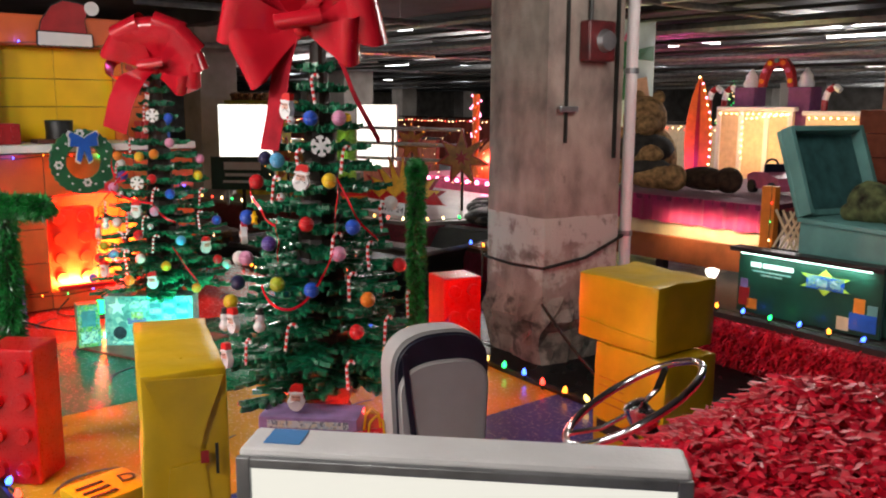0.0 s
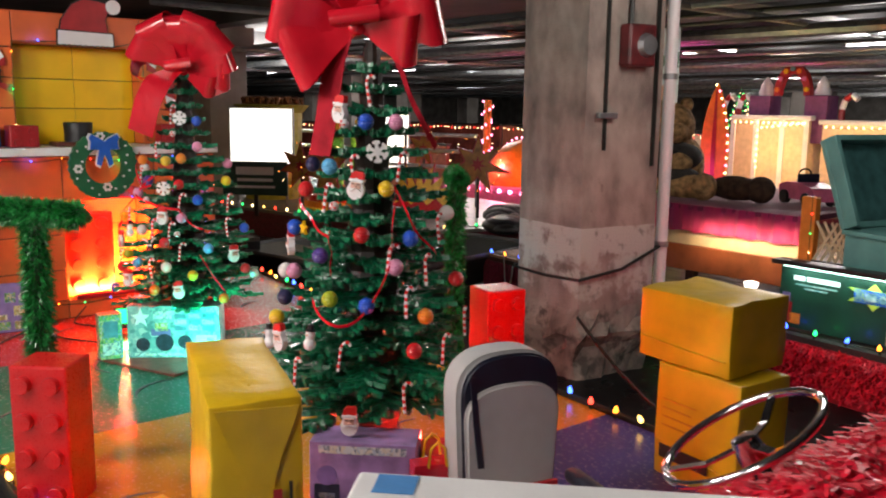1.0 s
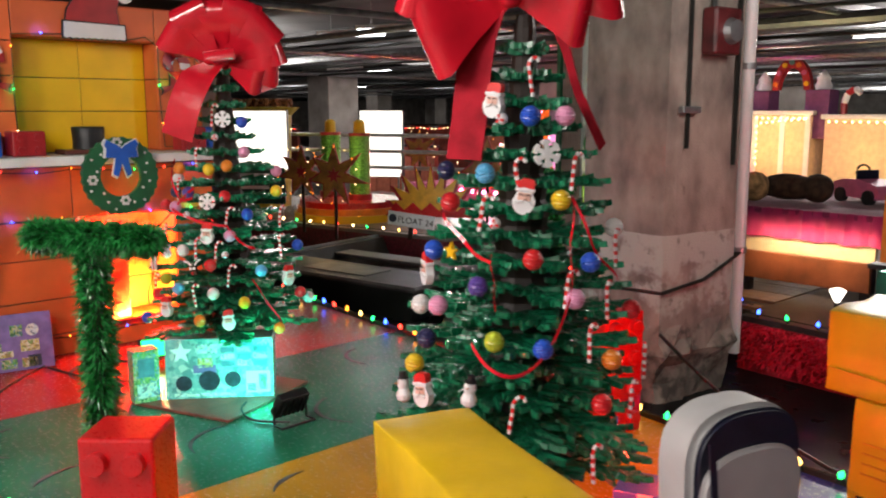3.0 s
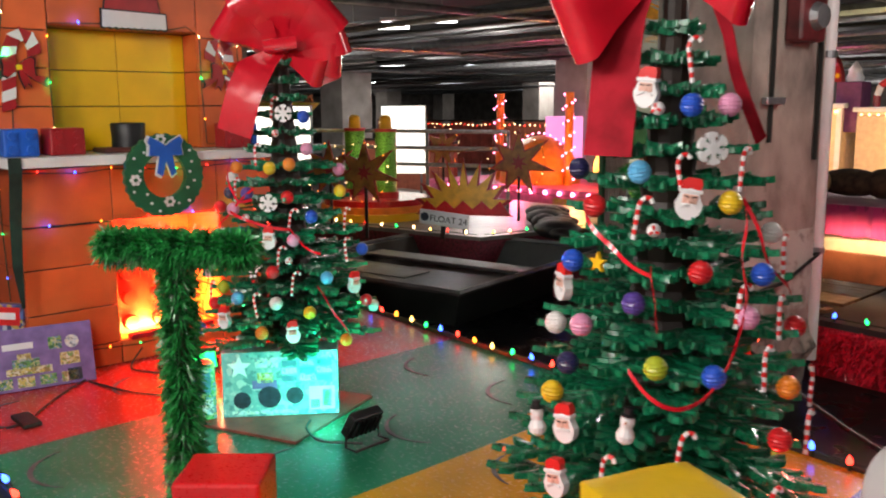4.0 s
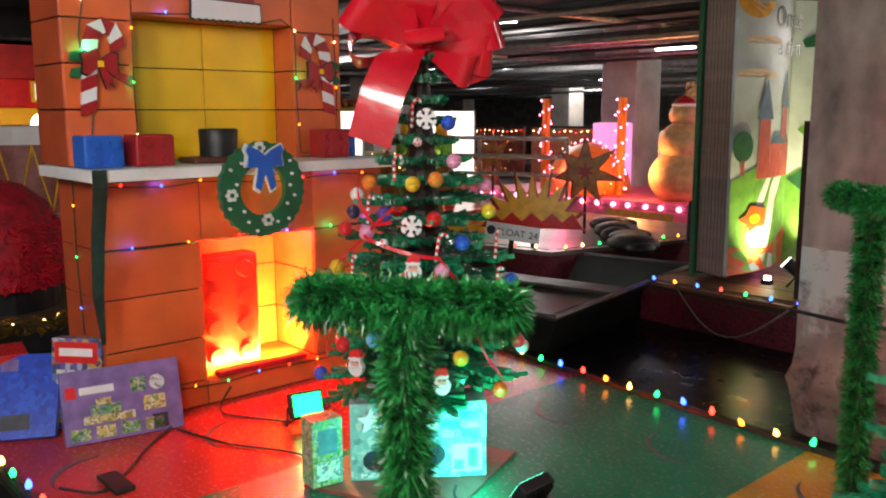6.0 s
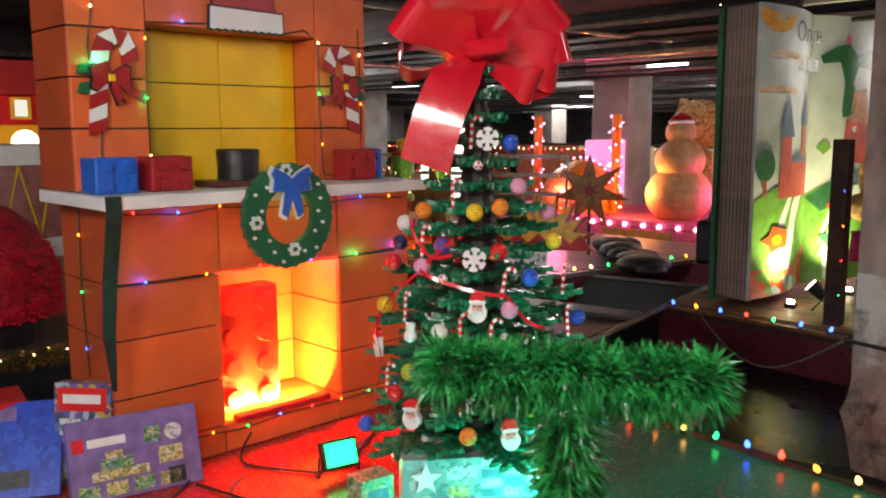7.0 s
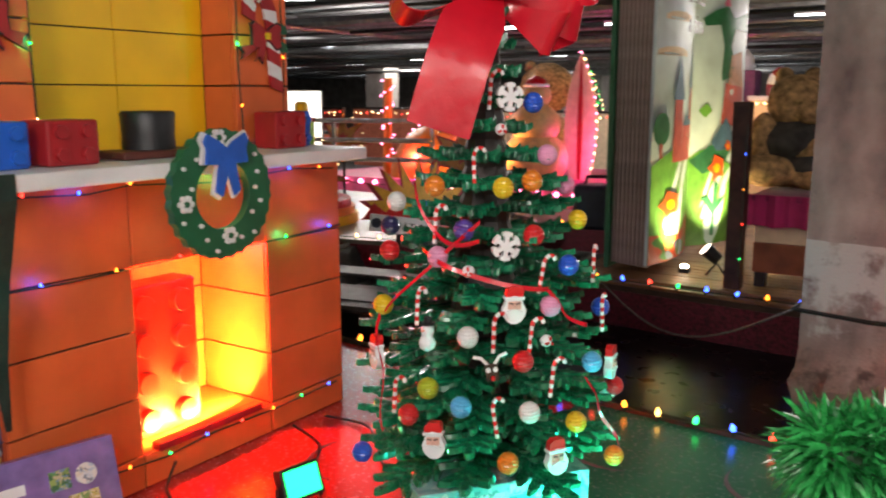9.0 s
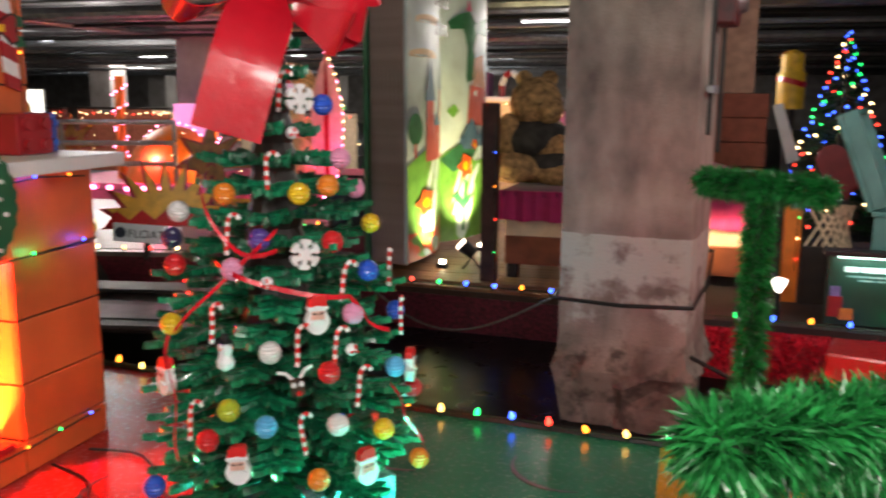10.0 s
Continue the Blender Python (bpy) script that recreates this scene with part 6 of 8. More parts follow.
def page(a, b, bulge, z0, z1):
    """A page bowed outwards between two upright edges; returns its frame maker."""
    bm = bmesh.new()
    n = 12
    d = Vector((b[0] - a[0], b[1] - a[1], 0))
    out = Vector((d.y, -d.x, 0)).normalized()
    cols = []
    for k in range(n + 1):
        p = Vector((a[0], a[1], 0)) + d * (k / n) + out * bulge * math.sin(math.pi * k / n)
        cols.append([bm.verts.new((*p.xy, z0)), bm.verts.new((*p.xy, z1)), bm.verts.new((*(p - out * 0.03).xy, z1)), bm.verts.new((*(p - out * 0.03).xy, z0))])
    for p, q in zip(cols, cols[1:]):
        for k in range(4):
            bm.faces.new((p[k], q[k], q[(k + 1) % 4], p[(k + 1) % 4]))
    bm.faces.new(cols[0])
    bm.faces.new(cols[-1][::-1])
    bmesh.ops.recalc_face_normals(bm, faces=bm.faces[:])
    part("page", bm, BOOKSKY, book, "", None, True)
    ln = d.length

    def paint(shape, material, label="", lift=0.0):
        """A thin painted piece bent over the page; shape in 0..1 across and metres up."""
        bm = bmesh.new()
        vs = [bm.verts.new((u, 0, z)) for u, z in shape]
        f = bm.faces.new(vs)
        bmesh.ops.triangulate(bm, faces=[f])
        bmesh.ops.subdivide_edges(bm, edges=bm.edges[:], cuts=3)
        for v in bm.verts:
            u = v.co.x
            p = Vector((a[0], a[1], 0)) + d * u + out * (bulge * math.sin(math.pi * min(1, max(0, u))) + 0.005 + lift)
            v.co = Vector((p.x, p.y, z0 + v.co.z))
        part("painting", bm, material, book, label)

    return paint


def disc(u, z, ru, rz, n=18, a0=0.0, a1=2 * math.pi):
    return [(u + ru * math.cos(a0 + (a1 - a0) * k / n), z + rz * math.sin(a0 + (a1 - a0) * k / n)) for k in range(n)]


p1 = page(SPINE_B, GUTTER, 0.10, BZ0 + 0.05, BZ1 - 0.03)
p2 = page(GUTTER, FORE, 0.08, BZ0 + 0.05, BZ1 - 0.03)
p1([(0, 0)] + [(k / 12, 0.98 + 0.18 * math.sin(math.pi * k / 12)) for k in range(13)] + [(1, 0)], HILL, "green hill")
p1([(0, 0), (0, 0.30), (0.5, 0.24), (1, 0.42), (1, 0)], FLOWER, "orange ground", 0.003)
p1(disc(0.22, 2.86, 0.24, 0.22, 16, -math.pi, 0), mat("painted_sun", (0.85, 0.42, 0.02), 0.5), "orange sun")
for u, z in ((0.38, 2.42), (0.28, 2.08)):
    p1(disc(u, z, 0.26, 0.055, 16, 0, math.pi) + [(u - 0.26, z - 0.03), (u + 0.26, z - 0.03)], CREAM, "pale cloud", 0.002)
for u, w, zt in ((0.40, 0.10, 1.62), (0.80, 0.09, 1.74)):
    p1([(u - w, 1.0), (u + w, 1.0), (u + w * 0.8, zt), (u - w * 0.8, zt)], CASTLE, "castle tower", 0.004)
    p1([(u - w * 1.25, zt), (u + w * 1.25, zt), (u, zt + 0.42)], ROOFBLUE, "pointed blue roof", 0.006)
p1([(0.5, 1.0), (0.98, 1.0), (0.98, 1.36), (0.5, 1.36)], CASTLE, "castle wall", 0.003)
p1([(0.5, 1.36), (0.98, 1.36), (0.9, 1.46), (0.58, 1.46)], ROOFBLUE, "blue roof", 0.005)
p1([(0.10, 1.05), (0.14, 1.05), (0.14, 1.2), (0.10, 1.2)], CASTLE, "tree stem", 0.005)
p1(disc(0.12, 1.34, 0.12, 0.16), HILLDARK, "dark round tree", 0.005)


def flower(paint, u, z, ru, rz):
    paint([(u + ru * (1.0 if k % 2 else 0.62) * math.cos(k * math.pi / 5), z + rz * (1.0 if k % 2 else 0.62) * math.sin(k * math.pi / 5)) for k in range(10)], FLOWER, "red flower", 0.008)
    paint(disc(u, z, ru * 0.35, rz * 0.35), YELLOW, "yellow centre", 0.012)


flower(p1, 0.30, 0.58, 0.20, 0.15)
p2([(0, 0)] + [(k / 12, 0.98 + 0.10 * math.sin(2 * math.pi * k / 12)) for k in range(13)] + [(1, 0)], HILL, "green hill")
p2([(0, 0.95), (0.3, 1.12), (0.7, 1.05), (0.55, 0.9), (0.2, 0.8)], HILLDARK, "dark bush", 0.003)
p2([(0.36, 0.1), (0.42, 0.1), (0.46, 0.7), (0.40, 0.7)], HILLDARK, "flower stem", 0.004)
p2([(0.20, 0.52), (0.40, 0.32), (0.42, 0.40), (0.30, 0.56)], HILLDARK, "leaf", 0.005)
p2([(0.44, 0.36), (0.62, 0.54), (0.48, 0.50), (0.42, 0.44)], HILLDARK, "leaf", 0.005)
flower(p2, 0.42, 0.86, 0.15, 0.16)
flower(p2, 0.62, 1.10, 0.07, 0.07)
p2([(0.45, 1.35), (0.95, 1.30), (0.95, 1.75), (0.50, 1.80)], CASTLE, "red ship", 0.004)
p2([(0.55, 1.78), (0.95, 1.75), (0.85, 2.15), (0.60, 2.10)], mat("painted_sail", (0.50, 0.24, 0.12), 0.5), "brown sail", 0.005)
p2([(0.30, 1.15), (0.55, 1.42), (0.75, 1.20), (0.9, 1.35), (0.85, 1.08), (0.4, 1.05)], ROOFBLUE, "blue wave", 0.006)
dragon = [(0.10, 2.48), (0.30, 2.58), (0.48, 2.62), (0.62, 2.50), (0.98, 2.58), (0.98, 2.36), (0.66, 2.38), (0.58, 2.20), (0.66, 2.02), (0.60, 1.86), (0.44, 1.82), (0.42, 1.90), (0.54, 1.96),
          (0.52, 2.10), (0.48, 2.24), (0.50, 2.38), (0.36, 2.42), (0.14, 2.40)]
p2(dragon, HILLDARK, "green dragon", 0.004)
p2([(0.40, 2.62), (0.46, 2.74), (0.52, 2.62)], PINK, "pink dragon crest", 0.006)
p2([(0.10, 1.5), (0.22, 1.58), (0.3, 1.5), (0.2, 1.42)], HILL, "leaf", 0.004)
t1 = axis(SPINE_B, GUTTER)
writing("Once", 0.30, t1 @ pose(0.98, -0.105, 2.76, 90, 0, 0), INKDARK, book)
writing("a tim", 0.28, t1 @ pose(1.0, -0.105, 2.46, 90, 0, 0), INKDARK, book)
for x, y in ((0.45, 6.24), (0.60, 7.36)):
    lamp("SPOT", look((x, y - 0.05, 0.12), (x - 0.17, y + 0.02, 1.2)), (1.0, 0.84, 0.42), 160, 0.05, spot=110, blend=0.8)
    f = thing("up_light", "small bright up-light at the foot of the book", "flood light", pose(x, y - 0.06, -0.028), "book up-lights")
    part("base", box(bmesh.new(), -0.05, -0.04, 0, 0.05, 0.04, 0.05, 0.006), BLACK, f)
    part("lens", cyl(bmesh.new(), 0.035, 0.035, 0.03, pose(0, 0.0, 0.066), 16), glow("uplight_lens", (1.0, 0.92, 0.65), 30), f, "bright lens")
light_string("mini_light_string", "string of mini lights up the book's cover", [(-0.30, 5.90, 0.05 + 0.3 * k) for k in range(11)], 0.22, MINI, ("green", "warm", "blue", "red"), 0, 0.004, False)
post = thing("dark_wooden_post", "dark brown wooden post with small lights on the float", "post", pose(1.06, 5.74, -0.03))
part("post", box(bmesh.new(), -0.08, -0.07, 0, 0.07, 0.07, 1.72, 0.01), mat("dark_wood", (0.055, 0.022, 0.016), 0.6, var=0.3), post)
spot = thing("stage_light", "black stage light on a stand with pale glowing lens", "stage light", pose(0.78, 6.15, -0.028))
part("stand", tube(bmesh.new(), [(-0.1, 0, 0.01), (0, 0, 0.14), (0.1, 0, 0.01)], 0.012, 6), BLACK, spot)
part("can", cyl(bmesh.new(), 0.06, 0.075, 0.16, pose(-0.05, 0, 0.22, 0, -50, 20), 16), BLACK, spot)
part("lens", cyl(bmesh.new(), 0.065, 0.065, 0.01, pose(-0.115, -0.02, 0.275, 0, -50, 20), 16), glow("stage_lens", (1.0, 0.85, 0.7), 5), spot, "pale lens")
light_string("mini_light_string", "mini lights down the dark post", [(1.12, 5.66, 0.1 + 0.2 * k) for k in range(8)], 0.32, MINI, ("green", "red", "amber", "blue"), 0, 0.004, False)

# magenta-draped platform with the plush bear
plat = thing("draped_platform", "low platform draped in magenta cloth over a lit white skirt", "platform")
part("cloth_top", crumpled(box(bmesh.new(), 1.14, 5.86, 0.79, 3.52, 8.6, 0.85, 0.01), 0.012, 4), mat("dark_magenta_cloth", (0.22, 0.008, 0.07), 0.8, var=0.2, sheen=0.2), plat, "dark magenta cloth top", None, True)
bm = bmesh.new()
cols = []
for k in range(61):
    x = 1.12 + 2.43 * k / 60
    y = 5.84 + 0.014 * math.sin(k * 1.9) + 0.008 * math.sin(k * 0.7)
    cols.append([bm.verts.new((x, y, 0.56 + 0.01 * math.sin(k * 0.8))), bm.verts.new((x, y + 0.015, 0.85)), bm.verts.new((x, y + 0.03, 0.85)), bm.verts.new((x, y + 0.02, 0.56))])
for a, b in zip(cols, cols[1:]):
    for k in range(4):
        bm.faces.new((a[k], b[k], b[(k + 1) % 4], a[(k + 1) % 4]))
part("valance", bm, MAGENTA, plat, "bright magenta valance in folds", None, True)
part("skirt", box(bmesh.new(), 1.18, 5.92, 0.40, 3.48, 5.96, 0.56), CREAM, plat, "white lit skirt")
part("drawer_front", box(bmesh.new(), 1.18, 5.88, 0.12, 3.46, 5.94, 0.40, 0.008), mat("red_brown_wood", (0.26, 0.075, 0.03), 0.45, var=0.2, scale=4), plat, "red-brown wooden front")
for x in (1.24, 2.2, 3.40):
    part("leg", box(bmesh.new(), x - 0.05, 5.95, -0.06, x + 0.05, 6.05, 0.79), TRUNK, plat)
    part("leg", box(bmesh.new(), x - 0.05, 8.4, -0.06, x + 0.05, 8.5, 0.79), TRUNK, plat)
lamp("AREA", look((2.95, 5.70, 0.62), (2.95, 5.93, 0.42)), (1.0, 0.75, 0.4), 6, 1.1, 0.04)


def blob(bm, x, y, z, sx, sy, sz, seed):
    made = bmesh.ops.create_icosphere(bm, subdivisions=3, radius=1)["verts"]
    for v in made:
        n = 1 + 0.07 * noise.noise(v.co * 3 + Vector((seed, 0, 0)))
        v.co = Vector((x + v.co.x * sx * n, y + v.co.y * sy * n, z + v.co.z * sz * n))
    return bm


bm = bmesh.new()
for k, b in enumerate(((1.30, 6.75, 1.68, .28, .27, .27), (1.47, 6.58, 1.60, .15, .15, .13), (1.16, 6.80, 1.93, .09, .05, .09), (1.42, 6.85, 1.93, .09, .05, .09), (1.30, 6.85, 1.20, .36, .34, .40),
                       (1.70, 6.50, 0.98, .42, .16, .15), (2.04, 6.38, 1.0, .14, .15, .16), (1.12, 6.45, 1.02, .30, .17, .16), (1.50, 6.52, 1.25, .26, .12, .13), (1.05, 6.55, 1.30, .14, .14, .28))):
    blob(bm, *b, k)
bear = part("plush_bear", bm, FUR, None, "", None, True)
tagged(bear, "giant tan plush bear sitting on the draped platform", "plush bear")
bm = bmesh.new()
for k, b in enumerate(((1.32, 6.72, 1.30, .385, .36, .22), (1.55, 6.55, 1.08, .30, .19, .13))):
    blob(bm, *b, k + 20)
tagged(part("dark_vest", bm, mat("dark_grey_cloth", (0.055, 0.05, 0.045), 0.9, var=0.3, bump=0.5), None, "", None, True), "dark grey cloth wrapped round the plush bear", "cloth")
bm = bmesh.new()
for k, b in enumerate(((2.30, 6.60, 1.0, .34, .16, .14), (2.60, 6.62, 1.0, .16, .15, .15))):
    blob(bm, *b, k + 30)
tagged(part("brown_cushion", bm, FURDARK, None, "", None, True), "dark brown furry bolster on the platform", "cushion")
car = thing("toy_car", "small pink toy car on the platform", "toy car", pose(2.95, 7.0, 0.85, 0, 0, -30))
bm = bmesh.new()
prism(bm, [(-0.32, 0.06), (-0.34, 0.2), (-0.2, 0.24), (0.05, 0.25), (0.30, 0.20), (0.36, 0.12), (0.34, 0.06)], 0.3)
part("body", bm, PINK, car)
part("windscreen", box(bmesh.new(), -0.02, -0.13, 0.24, 0.0, 0.13, 0.34, 0.004), NAVY, car)
for x in (-0.2, 0.22):
    for y in (-0.15, 0.15):
        part("wheel", cyl(bmesh.new(), 0.075, 0.075, 0.06, pose(x, y, 0.076, 90, 0, 0), 16), BLACK, car)
part("steering_hoop", tube(bmesh.new(), [(-0.08, 0.08 * math.cos(k * 0.524), 0.32 + 0.07 * math.sin(k * 0.524)) for k in range(12)], 0.012, 6, True), BLACK, car)
amber_post = thing("orange_post", "orange post strung with mini lights", "post", pose(3.76, 5.5, -0.06))
part("post", box(bmesh.new(), -0.07, -0.05, 0, 0.07, 0.05, 1.15, 0.01), FOAM, amber_post)
light_string("mini_light_string", "mini lights on the orange post", [(3.80, 5.44, 0.3 + 0.1 * k) for k in range(9)], 0.18, MINI, ("red", "warm", "green"), 0, 0.003, False)

# ---- the float with the green sign and the teal chest ----
jfloat = float_deck("tinsel_edged_float", "dark float edged with shiny red tinsel", [(2.85, 4.66), (7.5, 4.25), (7.5, 9.0), (2.85, 9.0)], 0.02, mat("dark_float_deck", (0.03, 0.02, 0.02), 0.6), TINSELBASE)
rnd = random.Random(21)
verts, faces = [], []
for _ in range(5000):
    f = rnd.random()
    p = Vector((2.9 + 4.6 * f, 4.63 - 0.41 * f, -0.03 - 0.36 * rnd.random() ** 1.3))
    d = Vector((rnd.uniform(-.5, .5), rnd.uniform(-1, -.1), rnd.uniform(-.9, .3))).normalized()
    s = d.cross(Vector((0, rnd.uniform(-1, 1), 1))).normalized() * 0.007
    i = len(verts)
    ln = rnd.uniform(0.04, 0.08)
    verts.extend((p - s, p + s, p + d * ln + s, p + d * ln - s))
    faces.append((i, i + 1, i + 2, i + 3))
mesh = bpy.data.meshes.new("tinsel_fringe")
mesh.from_pydata([tuple(v) for v in verts], [], faces)
mesh.materials.append(TINSEL)
place("tinsel_fringe", mesh, jfloat, "shiny red tinsel fringe")["kind"] = "stuff"
light_string("light_string", "string of coloured bulbs along the tinsel fringe", [(2.9 + 0.25 * k, 4.64 - 0.0222 * k, 0.06) for k in range(19)], 0.27, BIG, ("blue", "green", "blue", "amber"), 0)
SIGNGREEN = mat("dark_green_sign", (0.010, 0.055, 0.038), 0.35, var=0.25, scale=3, coat=0.2)
jsign = thing("sponsor_sign", "dark green float sign under a lit black hood", "sign", axis((3.95, 4.70), (5.20, 4.66)))
part("board", box(bmesh.new(), 0, 0, 0.04, 1.27, 0.04, 0.58, 0.004), SIGNGREEN, jsign)
part("hood", box(bmesh.new(), -0.04, -0.10, 0.585, 1.31, 0.06, 0.625, 0.006), BLACK, jsign, "black lamp hood")
part("hood_lamp", box(bmesh.new(), 0.06, -0.07, 0.573, 1.2, -0.05, 0.584), glow("hood_lamp_glow", (0.6, 1.0, 0.85), 5), jsign, "strip lamp")
lamp("AREA", look((4.57, 4.62, 0.55), (4.57, 4.72, 0.2)), (0.6, 1.0, 0.85), 3, 1.1, 0.03)
for x0, z0, x1, z1, m in ((0.12, 0.455, 0.22, 0.495, SNOW), (0.235, 0.455, 0.52, 0.495, SNOW), (0.14, 0.415, 0.50, 0.427, BOXTEAL), (0.22, 0.385, 0.42, 0.397, BOXTEAL),
                          (0.64, 0.36, 0.96, 0.47, BLUE), (0.02, 0.10, 0.12, 0.26, DARKRED), (0.03, 0.26, 0.10, 0.34, BOXPURPLE), (0.10, 0.08, 0.20, 0.17, FOAM),
                          (1.02, 0.08, 1.24, 0.22, BLUE), (1.05, 0.22, 1.14, 0.34, FOAM), (0.92, 0.06, 1.02, 0.17, CREAM), (1.16, 0.22, 1.24, 0.30, TEAL)):
    part("printed_shape", box(bmesh.new(), x0, -0.004, z0, x1, 0.002, z1), m, jsign)
star = [(0.80 + (0.24 if k % 2 else 0.12) * math.cos(k * math.pi / 6), 0.42 + (0.11 if k % 2 else 0.06) * math.sin(k * math.pi / 6)) for k in range(12)]
part("printed_burst", prism(bmesh.new(), star, 0.003, pose(0, -0.0025, 0)), mat("lime_print", (0.45, 0.55, 0.05), 0.5), jsign)
for x0, x1 in ((0.66, 0.70), (0.73, 0.82), (0.85, 0.93)):
    part("printed_shape", box(bmesh.new(), x0, -0.008, 0.385, x1, -0.0045, 0.445), BOXTEAL, jsign)
chest = thing("toy_chest", "open teal wooden toy chest with raised lid", "chest", pose(4.30, 5.05, 0.02, 0, 0, -14))
part("body", box(bmesh.new(), 0, 0, 0, 1.15, 0.93, 0.82, 0.012), TEAL, chest)
part("rim", box(bmesh.new(), -0.02, -0.02, 0.82, 1.17, 0.95, 0.86, 0.008), TEAL, chest)
lid = part("lid", box(bmesh.new(), -0.05, 0, 0, 0.0, 0.93, 0.80, 0.012), TEAL, chest, "raised teal lid", pose(0.0, 0, 0.865, 0, -21.5, 0))
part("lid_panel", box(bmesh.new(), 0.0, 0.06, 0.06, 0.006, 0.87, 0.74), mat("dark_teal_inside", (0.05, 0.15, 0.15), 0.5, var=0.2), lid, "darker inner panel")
for y0, z0, y1, z1 in ((0, 0, 0.05, 0.80), (0.88, 0, 0.93, 0.80), (0.05, 0.75, 0.88, 0.80)):
    part("lid_edge", box(bmesh.new(), 0.002, y0, z0, 0.12, y1, z1, 0.006), TEAL, lid)
bm = bmesh.new()
for k, b in enumerate(((4.78, 5.32, 1.02, .20, .16, .20), (5.0, 5.28, 0.98, .16, .13, .12), (4.66, 5.25, 0.95, .10, .1, .09))):
    blob(bm, *b, k + 50)
tagged(part("plush_toy", bm, mat("olive_plush", (0.10, 0.13, 0.05), 0.95, var=0.5, scale=9, bump=0.8), None, "", None, True), "olive and brown plush toys spilling from the chest", "plush toy")
lattice = thing("lattice_panel", "small brown wooden lattice panel beside the chest", "lattice", pose(3.86, 5.42, 0.02))
for k in range(5):
    part("slat", strip(bmesh.new(), [(0.07 * k, 0, 0.5), (0.07 * k + 0.2 - 0.07 * max(0, k - 1) * 0.6, 0, 0.86)], 0.022, (1, 0, -0.6), 0.01), CREAM, lattice)
    part("slat", strip(bmesh.new(), [(0.07 * k, 0.012, 0.86), (0.07 * k + 0.2 - 0.07 * max(0, k - 1) * 0.6, 0.012, 0.5)], 0.022, (1, 0, 0.6), 0.01), CREAM, lattice)
part("frame", box(bmesh.new(), -0.02, -0.012, 0.0, 0.32, 0.02, 0.50, 0.004), TRUNK, lattice)
lampob = thing("work_lamp", "white reflector lamp glowing on the float's edge", "lamp", pose(3.62, 4.80, 0.02))
part("stem", tube(bmesh.new(), [(0, 0, 0), (0, 0, 0.24)], 0.02, 8), BLACK, lampob)
part("bulb", lathe(bmesh.new(), [(0.02, 0.22), (0.06, 0.30), (0.065, 0.32), (0.03, 0.335)], 16), glow("reflector_glow", (1.0, 0.93, 0.8), 3), lampob, "glowing reflector bulb", None, True)

# ---- starburst float with its number ----
float_deck("starburst_float", "low float with pale deck and maroon fringe", [(-9.5, 4.4), (-2.3, 5.9), (-1.4, 9.6), (-8.6, 9.8)], 0.02, mat("pale_float_deck", (0.16, 0.145, 0.13), 0.35, var=0.2, scale=2), MAROON)
light_string("light_string", "string of warm and coloured bulbs on the starburst float", [(-9.4 + 0.355 * k, 4.38 + 0.074 * k, 0.06) for k in range(21)], 0.30, BIG, ("warm", "yellow", "red", "warm", "green"), 0)
light_string("light_string", "string of coloured bulbs on the starburst float", [(-2.25 + 0.08 * k, 5.95 + 0.36 * k, 0.06) for k in range(10)], 0.28, BIG, ("yellow", "warm", "green", "amber"), 0)


def burst(x, y, z, rout, rin, points, half, label, face, turn=35):
    t = thing("starburst_board", label, "board", pose(x, y, z, 0, 0, turn))
    outer = []
    n = points * 2
    for k in range(n + 1 if half else n):
        a = math.pi * k / n if half else 2 * math.pi * k / n + math.pi / 2
        r = (rout if k % 2 == 0 else rin) * (1.0 + 0.12 * math.sin(k * 2.7))
        if half and k % 2 == 0:
            r = rout * (0.86 + 0.14 * math.sin(a))
        outer.append((r * math.cos(a), r * math.sin(a)))
    part("edge", prism(bmesh.new(), [(px * 1.15, pz * 1.12 + (-0.02 if half else 0)) for px, pz in outer], 0.03), DARKRED, t, "dark red edge")
    part("face", prism(bmesh.new(), outer, 0.03, pose(0, -0.012, 0)), face, t, "painted face")
    if half:
        foot = [(rout * 0.92 * (k / 5 - 1), 0.0 if k in (0, 10) else rout * (0.26 if k % 2 else 0.10)) for k in range(11)]
        part("flame", prism(bmesh.new(), foot, 0.03, pose(0, -0.022, 0)), RED, t, "red zigzag flame")
    else:
        part("middle", prism(bmesh.new(), [(px * 0.30, pz * 0.30) for px, pz in outer], 0.03, pose(0, -0.022, 0)), DARKRED, t)
    part("stake", box(bmesh.new(), -0.02, 0.02, -z + 0.02, 0.02, 0.05, 0.1), TRUNK, t)
    return t


burst(-2.72, 6.0, 0.30, 0.72, 0.42, 10, True, "yellow and red starburst board on the float's bow", mat("yellow_board", (0.78, 0.42, 0.03), 0.45, var=0.15), 32)
f24 = thing("number_sign", "white float number sign with black letters", "sign", pose(-2.72, 5.62, 0.26, 0, 6, 30))
part("board", box(bmesh.new(), -0.35, -0.012, -0.10, 0.35, 0.012, 0.10, 0.004), WHITE, f24)
part("stake", box(bmesh.new(), -0.03, 0.012, -0.28, 0.03, 0.03, 0.0), TRUNK, f24)
writing("FLOAT 24", 0.125, pose(0.07, -0.016, -0.01, 90, 0, 0), CARDBLACK, f24)
part("emblem", cyl(bmesh.new(), 0.06, 0.06, 0.006, pose(-0.275, -0.015, 0, 90, 0, 0), 14), INKDARK, f24, "dark round emblem")
